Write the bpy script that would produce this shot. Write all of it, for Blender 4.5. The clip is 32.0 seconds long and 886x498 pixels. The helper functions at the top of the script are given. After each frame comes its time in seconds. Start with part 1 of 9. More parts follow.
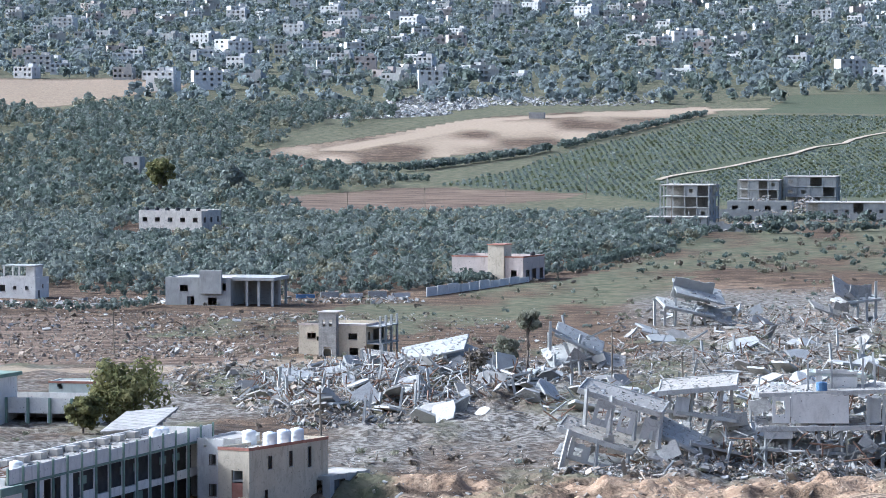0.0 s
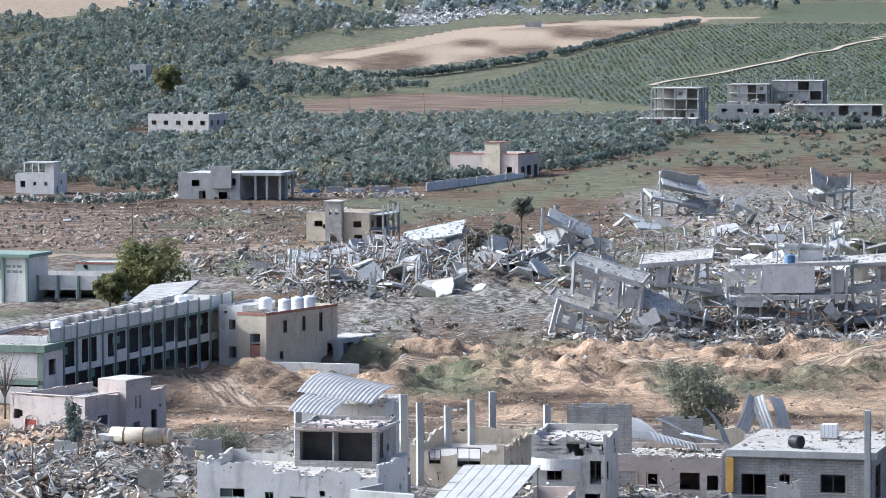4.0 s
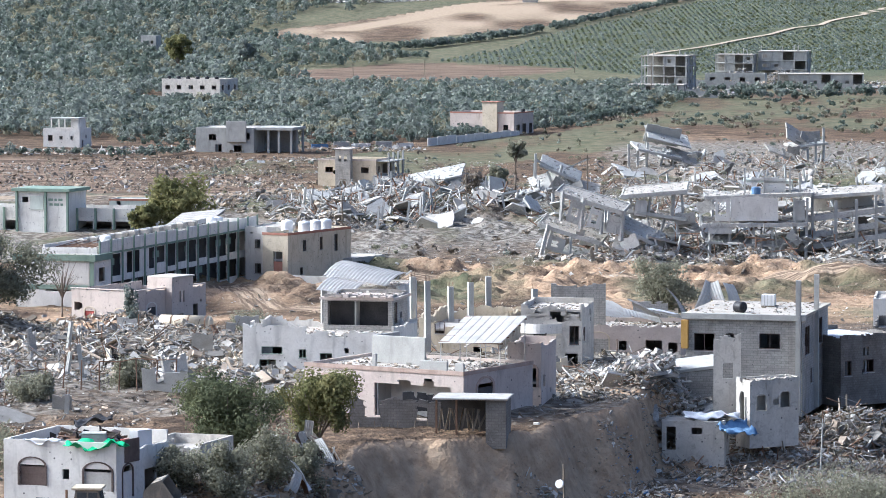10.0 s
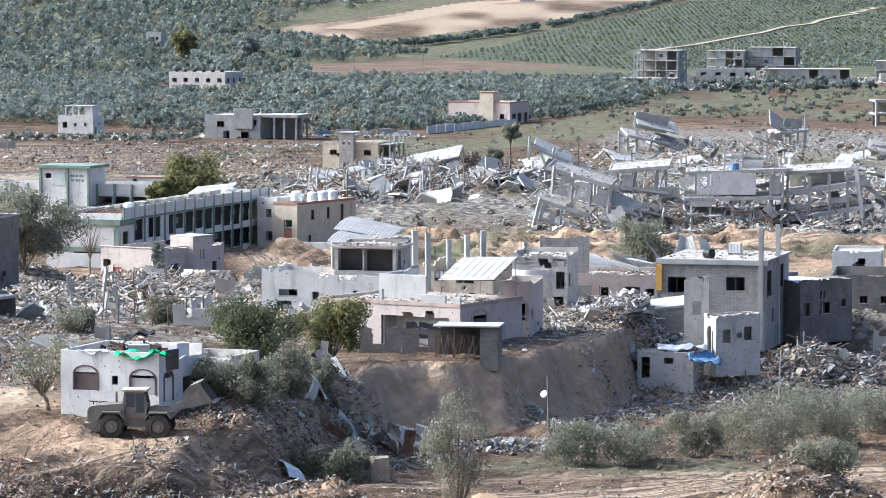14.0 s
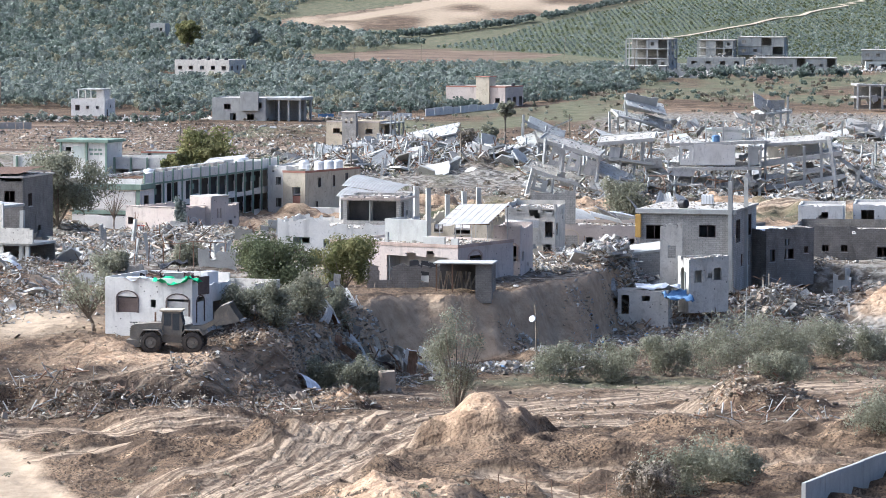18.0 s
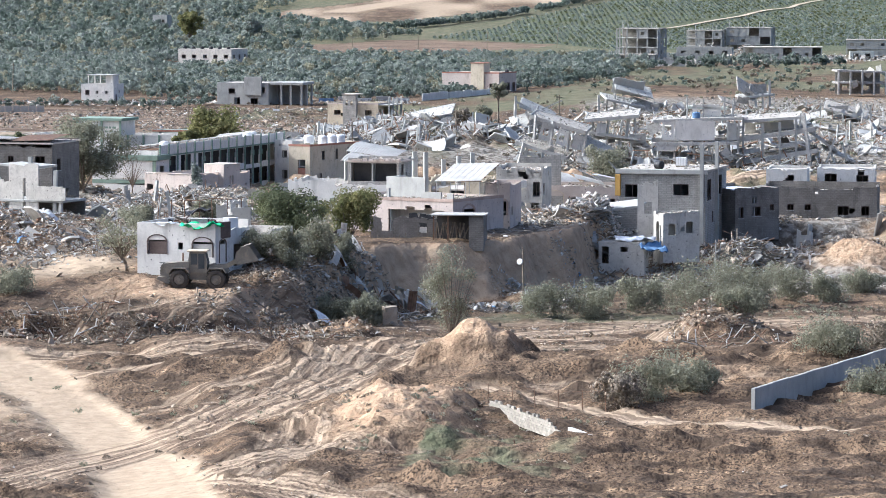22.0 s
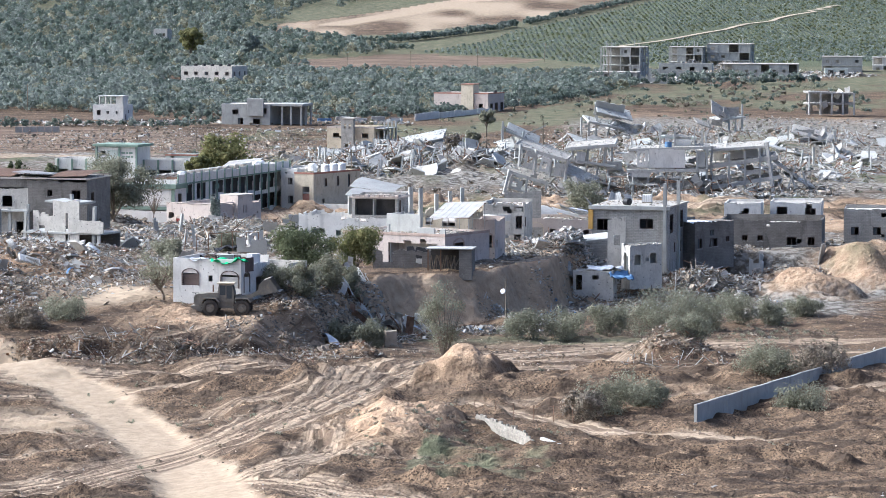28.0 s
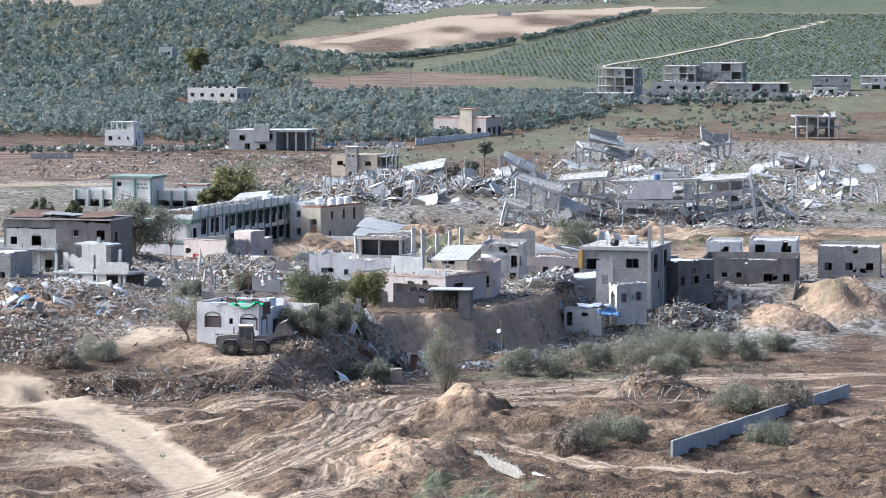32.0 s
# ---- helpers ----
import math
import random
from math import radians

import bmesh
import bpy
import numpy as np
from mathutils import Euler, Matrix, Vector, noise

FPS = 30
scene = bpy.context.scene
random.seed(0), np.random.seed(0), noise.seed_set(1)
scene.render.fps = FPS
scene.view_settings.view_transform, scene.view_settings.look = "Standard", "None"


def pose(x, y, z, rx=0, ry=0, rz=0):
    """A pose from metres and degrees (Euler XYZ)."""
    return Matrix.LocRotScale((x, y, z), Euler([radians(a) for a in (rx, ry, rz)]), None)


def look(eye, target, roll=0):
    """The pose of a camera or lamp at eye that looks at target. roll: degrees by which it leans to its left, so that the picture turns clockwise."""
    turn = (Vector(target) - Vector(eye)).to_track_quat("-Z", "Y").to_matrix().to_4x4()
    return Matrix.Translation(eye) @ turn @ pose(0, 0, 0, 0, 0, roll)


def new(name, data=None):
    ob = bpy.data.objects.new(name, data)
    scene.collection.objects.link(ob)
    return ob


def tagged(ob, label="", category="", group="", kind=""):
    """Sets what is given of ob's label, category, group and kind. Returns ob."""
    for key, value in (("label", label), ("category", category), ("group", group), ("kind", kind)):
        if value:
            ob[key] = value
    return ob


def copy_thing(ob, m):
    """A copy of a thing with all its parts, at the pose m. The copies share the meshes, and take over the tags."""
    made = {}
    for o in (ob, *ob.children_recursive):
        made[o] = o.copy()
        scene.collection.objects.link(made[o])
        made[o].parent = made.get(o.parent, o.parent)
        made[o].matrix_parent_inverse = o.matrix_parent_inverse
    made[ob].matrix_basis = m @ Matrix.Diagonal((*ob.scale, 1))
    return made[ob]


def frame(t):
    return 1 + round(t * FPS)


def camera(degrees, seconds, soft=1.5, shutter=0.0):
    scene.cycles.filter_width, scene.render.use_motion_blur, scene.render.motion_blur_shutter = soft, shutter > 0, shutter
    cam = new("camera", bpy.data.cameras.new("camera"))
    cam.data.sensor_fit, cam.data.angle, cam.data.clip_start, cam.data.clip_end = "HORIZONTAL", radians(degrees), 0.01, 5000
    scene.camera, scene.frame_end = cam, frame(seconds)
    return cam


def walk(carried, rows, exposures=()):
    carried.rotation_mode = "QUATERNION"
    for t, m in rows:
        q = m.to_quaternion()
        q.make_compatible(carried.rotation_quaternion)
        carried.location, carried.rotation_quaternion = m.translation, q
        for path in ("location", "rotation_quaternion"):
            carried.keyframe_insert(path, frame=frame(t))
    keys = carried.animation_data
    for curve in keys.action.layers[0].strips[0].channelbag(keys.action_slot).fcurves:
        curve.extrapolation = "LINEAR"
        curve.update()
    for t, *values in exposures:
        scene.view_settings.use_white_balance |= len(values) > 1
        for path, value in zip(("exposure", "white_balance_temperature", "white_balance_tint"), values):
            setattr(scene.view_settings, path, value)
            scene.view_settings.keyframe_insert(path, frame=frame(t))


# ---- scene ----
cam = camera(12.7, 32.0, soft=0.8)
# seconds, eye, heading, dip below level, lean
PATH = [
    (0, -0.00, -0.00, 50.00, -0.000, 2.552, -0.050),
    (1, 0.05, -11.30, 49.54, 0.002, 2.852, -0.070),
    (2, -0.09, -23.22, 49.02, -0.007, 3.198, -0.083),
    (3, -0.05, -34.12, 48.60, -0.008, 3.540, -0.143),
    (6, -0.17, -64.65, 46.69, -0.038, 4.017, -0.296),
    (7, -0.29, -75.06, 46.10, -0.039, 4.038, -0.283),
    (8, -0.39, -86.11, 45.55, -0.018, 4.060, -0.227),
    (9, -0.51, -96.95, 45.02, -0.023, 4.060, -0.095),
    (10, -0.73, -106.83, 44.40, -0.050, 4.036, -0.039),
    (11, -0.78, -116.79, 43.74, -0.058, 4.024, -0.106),
    (12, -0.80, -127.07, 43.20, -0.058, 4.018, -0.030),
    (13, -0.91, -137.60, 42.61, -0.070, 4.009, 0.030),
    (14, -0.91, -148.02, 42.02, -0.082, 3.979, 0.084),
    (17, -1.16, -179.19, 40.22, -0.112, 3.997, 0.102),
    (18, -1.21, -189.57, 39.70, -0.126, 4.015, 0.073),
    (19, -1.21, -200.30, 39.22, -0.135, 4.027, 0.040),
    (20, -1.27, -210.54, 38.80, -0.157, 4.044, 0.036),
    (21, -1.29, -220.81, 38.28, -0.184, 4.071, 0.060),
    (22, -1.37, -231.41, 37.81, -0.186, 4.060, 0.052),
    (23, -1.43, -241.86, 37.32, -0.210, 4.073, 0.096),
    (24, -1.59, -252.39, 38.21, -0.231, 4.124, 0.113),
    (25, -1.69, -262.70, 40.19, -0.245, 4.114, 0.153),
    (28, -1.97, -294.42, 46.15, -0.327, 4.078, 0.139),
    (29, -2.13, -305.06, 48.21, -0.332, 4.036, 0.127),
    (30, -2.20, -315.76, 50.23, -0.327, 4.013, 0.100),
    (31, -2.34, -326.08, 52.29, -0.332, 4.021, 0.062),
    (32, -2.43, -336.00, 54.37, -0.340, 4.039, 0.028),
]


def aim(x, y, z, heading, dip, lean):
    h, d = radians(heading), radians(dip)
    ahead = Vector((-math.sin(h) * math.cos(d), math.cos(h) * math.cos(d), -math.sin(d)))
    return look((x, y, z), Vector((x, y, z)) + ahead * 100, lean)


walk(cam, [(t, aim(*row)) for t, *row in PATH], [(0, 0.12, 4850, 8), (3, 0.1, 4960, 8), (6, 0.12, 5220, 8), (13, 0.38, 5220, 8), (20, 0.38, 5270, 8), (24, 0.3, 5320, 8), (32, 0.27, 5080, 8)])

# ---- light ----
scene.view_settings.exposure = 0.0
SUN_FROM = Vector((-0.88, 0.17, 0.60)).normalized()
world = bpy.data.worlds.new("sky")
scene.world = world
world.use_nodes = True
wn = world.node_tree
sky = wn.nodes.new("ShaderNodeTexSky")
sky.sky_type, sky.sun_disc = "NISHITA", False
sky.sun_elevation = math.asin(SUN_FROM.z)
sky.sun_rotation = math.atan2(SUN_FROM.x, SUN_FROM.y)
sky.air_density, sky.dust_density, sky.ozone_density = 0.58, 7.5, 0.7
wn.nodes["Background"].inputs[1].default_value = 0.25
wn.links.new(sky.outputs[0], wn.nodes["Background"].inputs[0])
sun = new("sun", bpy.data.lights.new("sun", "SUN"))
sun.data.energy, sun.data.angle, sun.data.color = 3.55, radians(0.6), (1.0, 0.95, 0.88)
sun.matrix_world = look(SUN_FROM * 300, (0, 0, 0))


# ---- materials ----
def mat(name, a, b, scale=1.0, fine=14.0, rough=0.9, bump=0.3, spots=None, spot_scale=0.6, spot_at=0.62, island=0.0, metal=0.0, obj=0.0, streak=0.0, pock=0.0, courses=0.0):
    """Two colours mixed by noise at two scales, with optional stains, variation per piece and streaks that run down."""
    m = bpy.data.materials.new(name)
    m.use_nodes = True
    nt = m.node_tree
    N, L = nt.nodes, nt.links
    bs = N["Principled BSDF"]
    bs.inputs["Roughness"].default_value, bs.inputs["Metallic"].default_value = rough, metal
    bs.inputs["Specular IOR Level"].default_value = 0.25
    geo = N.new("ShaderNodeNewGeometry")

    def noise_at(s, detail=4.0):
        n = N.new("ShaderNodeTexNoise")
        n.inputs["Scale"].default_value, n.inputs["Detail"].default_value = s, detail
        L.new(geo.outputs["Position"], n.inputs["Vector"])
        return n.outputs["Fac"]

    def mix(f, c1, c2):
        n = N.new("ShaderNodeMix")
        n.data_type = "RGBA"
        L.new(f, n.inputs[0])
        for i, c in ((6, c1), (7, c2)):
            if isinstance(c, tuple):
                n.inputs[i].default_value = (*c, 1)
            else:
                L.new(c, n.inputs[i])
        return n.outputs[2]

    def ramp(f, lo, hi):
        n = N.new("ShaderNodeMapRange")
        n.inputs[1].default_value, n.inputs[2].default_value = lo, hi
        L.new(f, n.inputs[0])
        return n.outputs[0]

    f1, f2 = noise_at(scale), noise_at(fine)
    add = N.new("ShaderNodeMath")
    add.operation = "MULTIPLY_ADD"
    L.new(f2, add.inputs[0])
    add.inputs[1].default_value = 0.55
    L.new(f1, add.inputs[2])
    col = mix(ramp(add.outputs[0], 0.55, 1.0), a, b)
    if spots:
        soft = N.new("ShaderNodeMath")
        soft.operation = "MULTIPLY"
        soft.inputs[1].default_value = 0.62
        blot = noise_at(spot_scale * 2.4, 12.0)
        blot.node.inputs["Roughness"].default_value = 0.68
        blot.node.inputs["Distortion"].default_value = 0.9
        L.new(ramp(blot, spot_at - 0.04, spot_at + 0.1), soft.inputs[0])
        col = mix(soft.outputs[0], col, spots)
    if streak:
        mp = N.new("ShaderNodeMapping")
        mp.inputs["Scale"].default_value = (1.1, 1.1, 0.28)
        L.new(geo.outputs["Position"], mp.inputs["Vector"])
        n = N.new("ShaderNodeTexNoise")
        n.inputs["Scale"].default_value, n.inputs["Detail"].default_value, n.inputs["Distortion"].default_value = 1.0, 7.0, 0.6
        L.new(mp.outputs[0], n.inputs["Vector"])
        col = mix(ramp(n.outputs["Fac"], 0.55, 0.8), col, tuple(c * (1 - streak) for c in a))
    if courses:
        sep, com, ad = N.new("ShaderNodeSeparateXYZ"), N.new("ShaderNodeCombineXYZ"), N.new("ShaderNodeMath")
        L.new(geo.outputs["Position"], sep.inputs[0])
        L.new(sep.outputs[0], ad.inputs[0])
        L.new(sep.outputs[1], ad.inputs[1])
        L.new(ad.outputs[0], com.inputs[0])
        L.new(sep.outputs[2], com.inputs[1])
        br = N.new("ShaderNodeTexBrick")
        L.new(com.outputs[0], br.inputs["Vector"])
        for key, val in (("Scale", 1.0), ("Brick Width", 0.45), ("Row Height", 0.22), ("Mortar Size", 0.018), ("Color1", (0.86, 0.86, 0.86, 1)), ("Color2", (1.12, 1.1, 1.08, 1)), ("Mortar", (0.62, 0.62, 0.62, 1))):
            br.inputs[key].default_value = val
        mu = N.new("ShaderNodeMix")
        mu.data_type, mu.blend_type = "RGBA", "MULTIPLY"
        mu.inputs[0].default_value = courses
        L.new(col, mu.inputs[6])
        L.new(br.outputs["Color"], mu.inputs[7])
        col = mu.outputs[2]
    if pock:
        vo = N.new("ShaderNodeTexVoronoi")
        vo.inputs["Scale"].default_value = 1.5
        L.new(geo.outputs["Position"], vo.inputs["Vector"])
        gate = N.new("ShaderNodeMath")
        gate.operation = "MULTIPLY"
        L.new(ramp(vo.outputs["Distance"], pock, pock * 0.7), gate.inputs[0])
        L.new(ramp(noise_at(0.35), 0.42, 0.5), gate.inputs[1])
        col = mix(gate.outputs[0], col, (0.16, 0.15, 0.14))
    for k, src in ((island, "Random Per Island"), (obj, "obj")):
        if k:
            if src == "obj":
                r = N.new("ShaderNodeObjectInfo").outputs["Random"]
            else:
                r = geo.outputs[src]
            hs = N.new("ShaderNodeHueSaturation")
            L.new(col, hs.inputs["Color"])
            mr = N.new("ShaderNodeMapRange")
            mr.inputs[3].default_value, mr.inputs[4].default_value = 1 - k, 1 + k
            L.new(r, mr.inputs[0])
            L.new(mr.outputs[0], hs.inputs["Value"])
            col = hs.outputs[0]
    L.new(col, bs.inputs["Base Color"])
    if bump:
        bp = N.new("ShaderNodeBump")
        bp.inputs["Strength"].default_value, bp.inputs["Distance"].default_value = bump, 0.06
        L.new(add.outputs[0], bp.inputs["Height"])
        L.new(bp.outputs[0], bs.inputs["Normal"])
    return m




def leafy(m, thin=0.34):
    """Lets light pass through thin leaves."""
    N, L = m.node_tree.nodes, m.node_tree.links
    bs, out = N["Principled BSDF"], N["Material Output"]
    tr, mx = N.new("ShaderNodeBsdfTranslucent"), N.new("ShaderNodeMixShader")
    L.new(bs.inputs["Base Color"].links[0].from_socket, tr.inputs["Color"])
    bs.inputs["Specular IOR Level"].default_value = 0.05
    mx.inputs[0].default_value = thin
    L.new(bs.outputs[0], mx.inputs[1])
    L.new(tr.outputs[0], mx.inputs[2])
    L.new(mx.outputs[0], out.inputs["Surface"])


M_WHITE = mat("white_plaster", (0.60, 0.575, 0.52), (0.73, 0.705, 0.645), 0.5, 5, spots=(0.44, 0.42, 0.375), spot_scale=0.7, spot_at=0.6, streak=0.32, pock=0.13)
M_DIRTY = mat("weathered_whitewash", (0.48, 0.45, 0.39), (0.62, 0.585, 0.515), 0.6, 5, spots=(0.33, 0.30, 0.255), spot_scale=0.7, spot_at=0.55, streak=0.35, pock=0.14)
M_PINK = mat("pinkish_plaster", (0.49, 0.415, 0.355), (0.59, 0.51, 0.445), 0.4, 6, spots=(0.36, 0.30, 0.26), spot_scale=0.8, spot_at=0.58, streak=0.25, pock=0.14)
M_BEIGE = mat("beige_plaster", (0.52, 0.445, 0.32), (0.62, 0.545, 0.41), 0.4, 6, spots=(0.34, 0.285, 0.21), spot_scale=0.7, spot_at=0.57, streak=0.3, pock=0.12)
M_GREY = mat("grey_render", (0.31, 0.295, 0.265), (0.41, 0.395, 0.36), 0.5, 8, spots=(0.18, 0.175, 0.16), spot_scale=0.6, spot_at=0.58, streak=0.3, pock=0.1, courses=0.75)
M_CONC = mat("bare_concrete", (0.35, 0.345, 0.315), (0.46, 0.455, 0.415), 0.6, 9, spots=(0.25, 0.24, 0.215), spot_scale=0.9, spot_at=0.62, streak=0.2)
M_ROOF = mat("dusty_roof", (0.42, 0.38, 0.32), (0.55, 0.51, 0.45), 0.35, 5, spots=(0.3, 0.26, 0.21), spot_scale=0.3, spot_at=0.58)
M_LROOF = mat("pale_roof_screed", (0.34, 0.31, 0.26), (0.46, 0.425, 0.365), 0.3, 5, spots=(0.33, 0.31, 0.27), spot_scale=0.35, spot_at=0.6)
M_GREEN = mat("grey_green_paint", (0.18, 0.245, 0.19), (0.25, 0.32, 0.255), 0.6, 8, streak=0.3)
M_LGREEN = mat("pale_green_paint", (0.47, 0.50, 0.44), (0.58, 0.61, 0.54), 0.6, 8, streak=0.3)
# near-black colour that stands for the shade inside rooms and openings
M_DARK = mat("interior_shade", (0.05, 0.05, 0.05), (0.09, 0.085, 0.08), 0.8, 8)
M_RUBBLE = mat("broken_concrete", (0.23, 0.215, 0.185), (0.35, 0.33, 0.29), 0.8, 10, island=0.6)
M_RUBDARK = mat("dirty_rubble", (0.215, 0.172, 0.125), (0.36, 0.298, 0.225), 0.8, 10, island=0.55)
M_WSLAB = mat("white_slab", (0.38, 0.37, 0.335), (0.54, 0.525, 0.48), 0.5, 8, spots=(0.25, 0.235, 0.21), spot_scale=0.6, spot_at=0.53, island=0.4)
M_STEEL = mat("weathered_sheet_steel", (0.36, 0.35, 0.315), (0.48, 0.465, 0.425), 0.6, 6, rough=0.7, metal=0.05, spots=(0.30, 0.24, 0.19), spot_scale=0.8, spot_at=0.58, bump=0.1)
M_RUST = mat("rusty_iron", (0.13, 0.08, 0.05), (0.24, 0.15, 0.1), 2, 14, rough=0.8)
M_BARK = mat("grey_bark", (0.13, 0.105, 0.08), (0.22, 0.18, 0.14), 3, 20)
# grey-green leaf colours, raised and cooled in place of distance haze
M_OLIVE = mat("hazed_olive_leaves", (0.165, 0.19, 0.16), (0.275, 0.30, 0.256), 0.12, 3, island=0.22, bump=0, rough=0.7)
M_DUSK = mat("hazed_orchard_leaves", (0.115, 0.142, 0.116), (0.19, 0.218, 0.178), 0.12, 3, island=0.22, bump=0, rough=0.7)
# bluish haze of the far slope is painted into this leaf colour
M_HILL = mat("hazed_hill_leaves", (0.19, 0.222, 0.212), (0.28, 0.31, 0.298), 0.05, 1, island=0.25, bump=0, rough=0.8)
M_DUST = mat("pale_dust", (0.36, 0.29, 0.2), (0.46, 0.38, 0.28), 0.2, 3)
M_LEAF = mat("broad_leaves", (0.085, 0.10, 0.055), (0.16, 0.17, 0.09), 0.5, 4, island=0.3, bump=0, rough=0.6)
M_YLEAF = mat("yellowing_leaves", (0.13, 0.14, 0.06), (0.25, 0.23, 0.10), 0.5, 4, island=0.3, bump=0, rough=0.6)
M_SHRUB = mat("dusty_shrub_leaves", (0.20, 0.198, 0.138), (0.31, 0.302, 0.22), 0.5, 4, island=0.25, bump=0, rough=0.8)
M_DRY = mat("dry_twigs", (0.15, 0.125, 0.09), (0.25, 0.21, 0.16), 0.8, 6, island=0.4, bump=0)
M_PLASTIC = mat("white_plastic", (0.72, 0.72, 0.70), (0.8, 0.8, 0.78), 1, 8, rough=0.45, bump=0.05, spots=(0.5, 0.48, 0.44), spot_scale=1.2, spot_at=0.68)
M_BLACK = mat("black_plastic", (0.02, 0.02, 0.022), (0.045, 0.045, 0.045), 1, 8, rough=0.5, bump=0.05)
M_MILGREY = mat("olive_drab_paint", (0.15, 0.138, 0.112), (0.235, 0.215, 0.178), 1.2, 10, rough=0.7, bump=0.1, spots=(0.30, 0.25, 0.18), spot_scale=1.0, spot_at=0.56)
M_TYRE = mat("dusty_rubber", (0.03, 0.028, 0.026), (0.09, 0.078, 0.065), 2, 12, rough=0.9)
M_GLASS = mat("dusty_glass", (0.05, 0.06, 0.065), (0.09, 0.1, 0.105), 1, 8, rough=0.2, bump=0)
M_TARP = mat("green_tarpaulin", (0.03, 0.38, 0.15), (0.05, 0.5, 0.22), 1.5, 10, rough=0.6, bump=0.1)
M_BLUE = mat("blue_tarpaulin", (0.09, 0.17, 0.30), (0.16, 0.27, 0.42), 1.5, 10, rough=0.6, bump=0.1)
M_CLOTH = mat("pale_cloth", (0.50, 0.52, 0.54), (0.66, 0.68, 0.70), 1.5, 10, rough=0.8, bump=0.2)
M_RED = mat("dark_red_paint", (0.26, 0.06, 0.05), (0.36, 0.1, 0.08), 1.2, 10)
M_BRICK = mat("reddish_trim", (0.32, 0.15, 0.10), (0.42, 0.22, 0.16), 1.2, 10)
M_TERRA = mat("faded_terracotta_paint", (0.40, 0.30, 0.24), (0.50, 0.39, 0.32), 1.0, 8, streak=0.25)
M_DKBLOCK = mat("dark_grey_block", (0.15, 0.138, 0.12), (0.25, 0.232, 0.205), 0.6, 9, spots=(0.33, 0.31, 0.28), spot_scale=0.8, spot_at=0.6, streak=0.3, courses=0.6)
M_OCHRE = mat("ochre_panel", (0.45, 0.27, 0.07), (0.58, 0.36, 0.12), 1.2, 10)
M_MAROON = mat("brown_metal_shutter", (0.085, 0.062, 0.052), (0.14, 0.105, 0.09), 1.2, 10, rough=0.6)
M_BLOCK = mat("hollow_block", (0.24, 0.215, 0.175), (0.33, 0.30, 0.25), 1.0, 9, obj=0.18)
M_FARWHITE = mat("far_white_render", (0.56, 0.54, 0.49), (0.74, 0.72, 0.67), 0.08, 0.6, obj=0.22, bump=0)


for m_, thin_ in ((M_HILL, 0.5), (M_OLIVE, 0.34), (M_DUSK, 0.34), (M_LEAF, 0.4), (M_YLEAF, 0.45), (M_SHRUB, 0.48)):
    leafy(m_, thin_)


# ---- mesh tools ----
class Geo:
    """Gathers boxes, tubes and quads for one mesh."""

    def __init__(self):
        self.v, self.f, self.m = [], [], []

    def poly(self, pts, faces, mi=0):
        n = len(self.v)
        self.v.extend(pts)
        for f in faces:
            self.f.append(tuple(n + i for i in f))
            self.m.append(mi)

    def box(self, x0, x1, y0, y1, z0, z1, m=None, mi=0, jit=0.0):
        pts = [Vector((x, y, z)) for z in (z0, z1) for y in (y0, y1) for x in (x0, x1)]
        if jit:
            pts = [p + Vector((random.uniform(-jit, jit), random.uniform(-jit, jit), random.uniform(-jit, jit))) for p in pts]
        if m is not None:
            pts = [m @ p for p in pts]
        self.poly(pts, ((0, 2, 3, 1), (4, 5, 7, 6), (0, 1, 5, 4), (2, 6, 7, 3), (0, 4, 6, 2), (1, 3, 7, 5)), mi)

    def tube(self, p, q, r0, r1, n=6, mi=0, cap=True):
        p, q = Vector(p), Vector(q)
        rot = (q - p).to_track_quat("Z", "Y").to_matrix()
        ring = [Vector((math.cos(2 * math.pi * k / n), math.sin(2 * math.pi * k / n), 0)) for k in range(n)]
        pts = [p + rot @ (r * r0) for r in ring] + [q + rot @ (r * r1) for r in ring]
        faces = [(k, (k + 1) % n, n + (k + 1) % n, n + k) for k in range(n)]
        if cap:
            faces += [tuple(range(n - 1, -1, -1)), tuple(range(n, 2 * n))]
        self.poly(pts, faces, mi)

    def path(self, pts, r0, r1, n=6, mi=0):
        k = len(pts) - 1
        for i in range(k):
            self.tube(pts[i], pts[i + 1], r0 + (r1 - r0) * i / k, r0 + (r1 - r0) * (i + 1) / k, n, mi)

    def lathe(self, prof, n=14, mi=0):
        """A turned body from (radius, height) pairs, closed at both ends."""
        pts = [Vector((r * math.cos(2 * math.pi * k / n), r * math.sin(2 * math.pi * k / n), z)) for r, z in prof for k in range(n)]
        fs = [(j * n + k, j * n + (k + 1) % n, (j + 1) * n + (k + 1) % n, (j + 1) * n + k) for j in range(len(prof) - 1) for k in range(n)]
        m = len(prof) - 1
        self.poly(pts, fs + [tuple(range(n - 1, -1, -1)), tuple(m * n + k for k in range(n))], mi)

    def mesh(self, name, mats, smooth=False):
        me = bpy.data.meshes.new(name)
        me.from_pydata([tuple(p) for p in self.v], [], self.f)
        for mt in mats:
            me.materials.append(mt)
        if len(mats) > 1:
            me.polygons.foreach_set("material_index", self.m)
        if smooth:
            me.polygons.foreach_set("use_smooth", [True] * len(self.f))
        me.update()
        return me


def part(name, g, material, parent=None, label="", smooth=False, at=None):
    mats = material if isinstance(material, (list, tuple)) else [material]
    ob = new(name, g.mesh(name, mats, smooth))
    if parent is not None:
        ob.parent = parent
    if at is not None:
        ob.matrix_basis = at
    return tagged(ob, label)


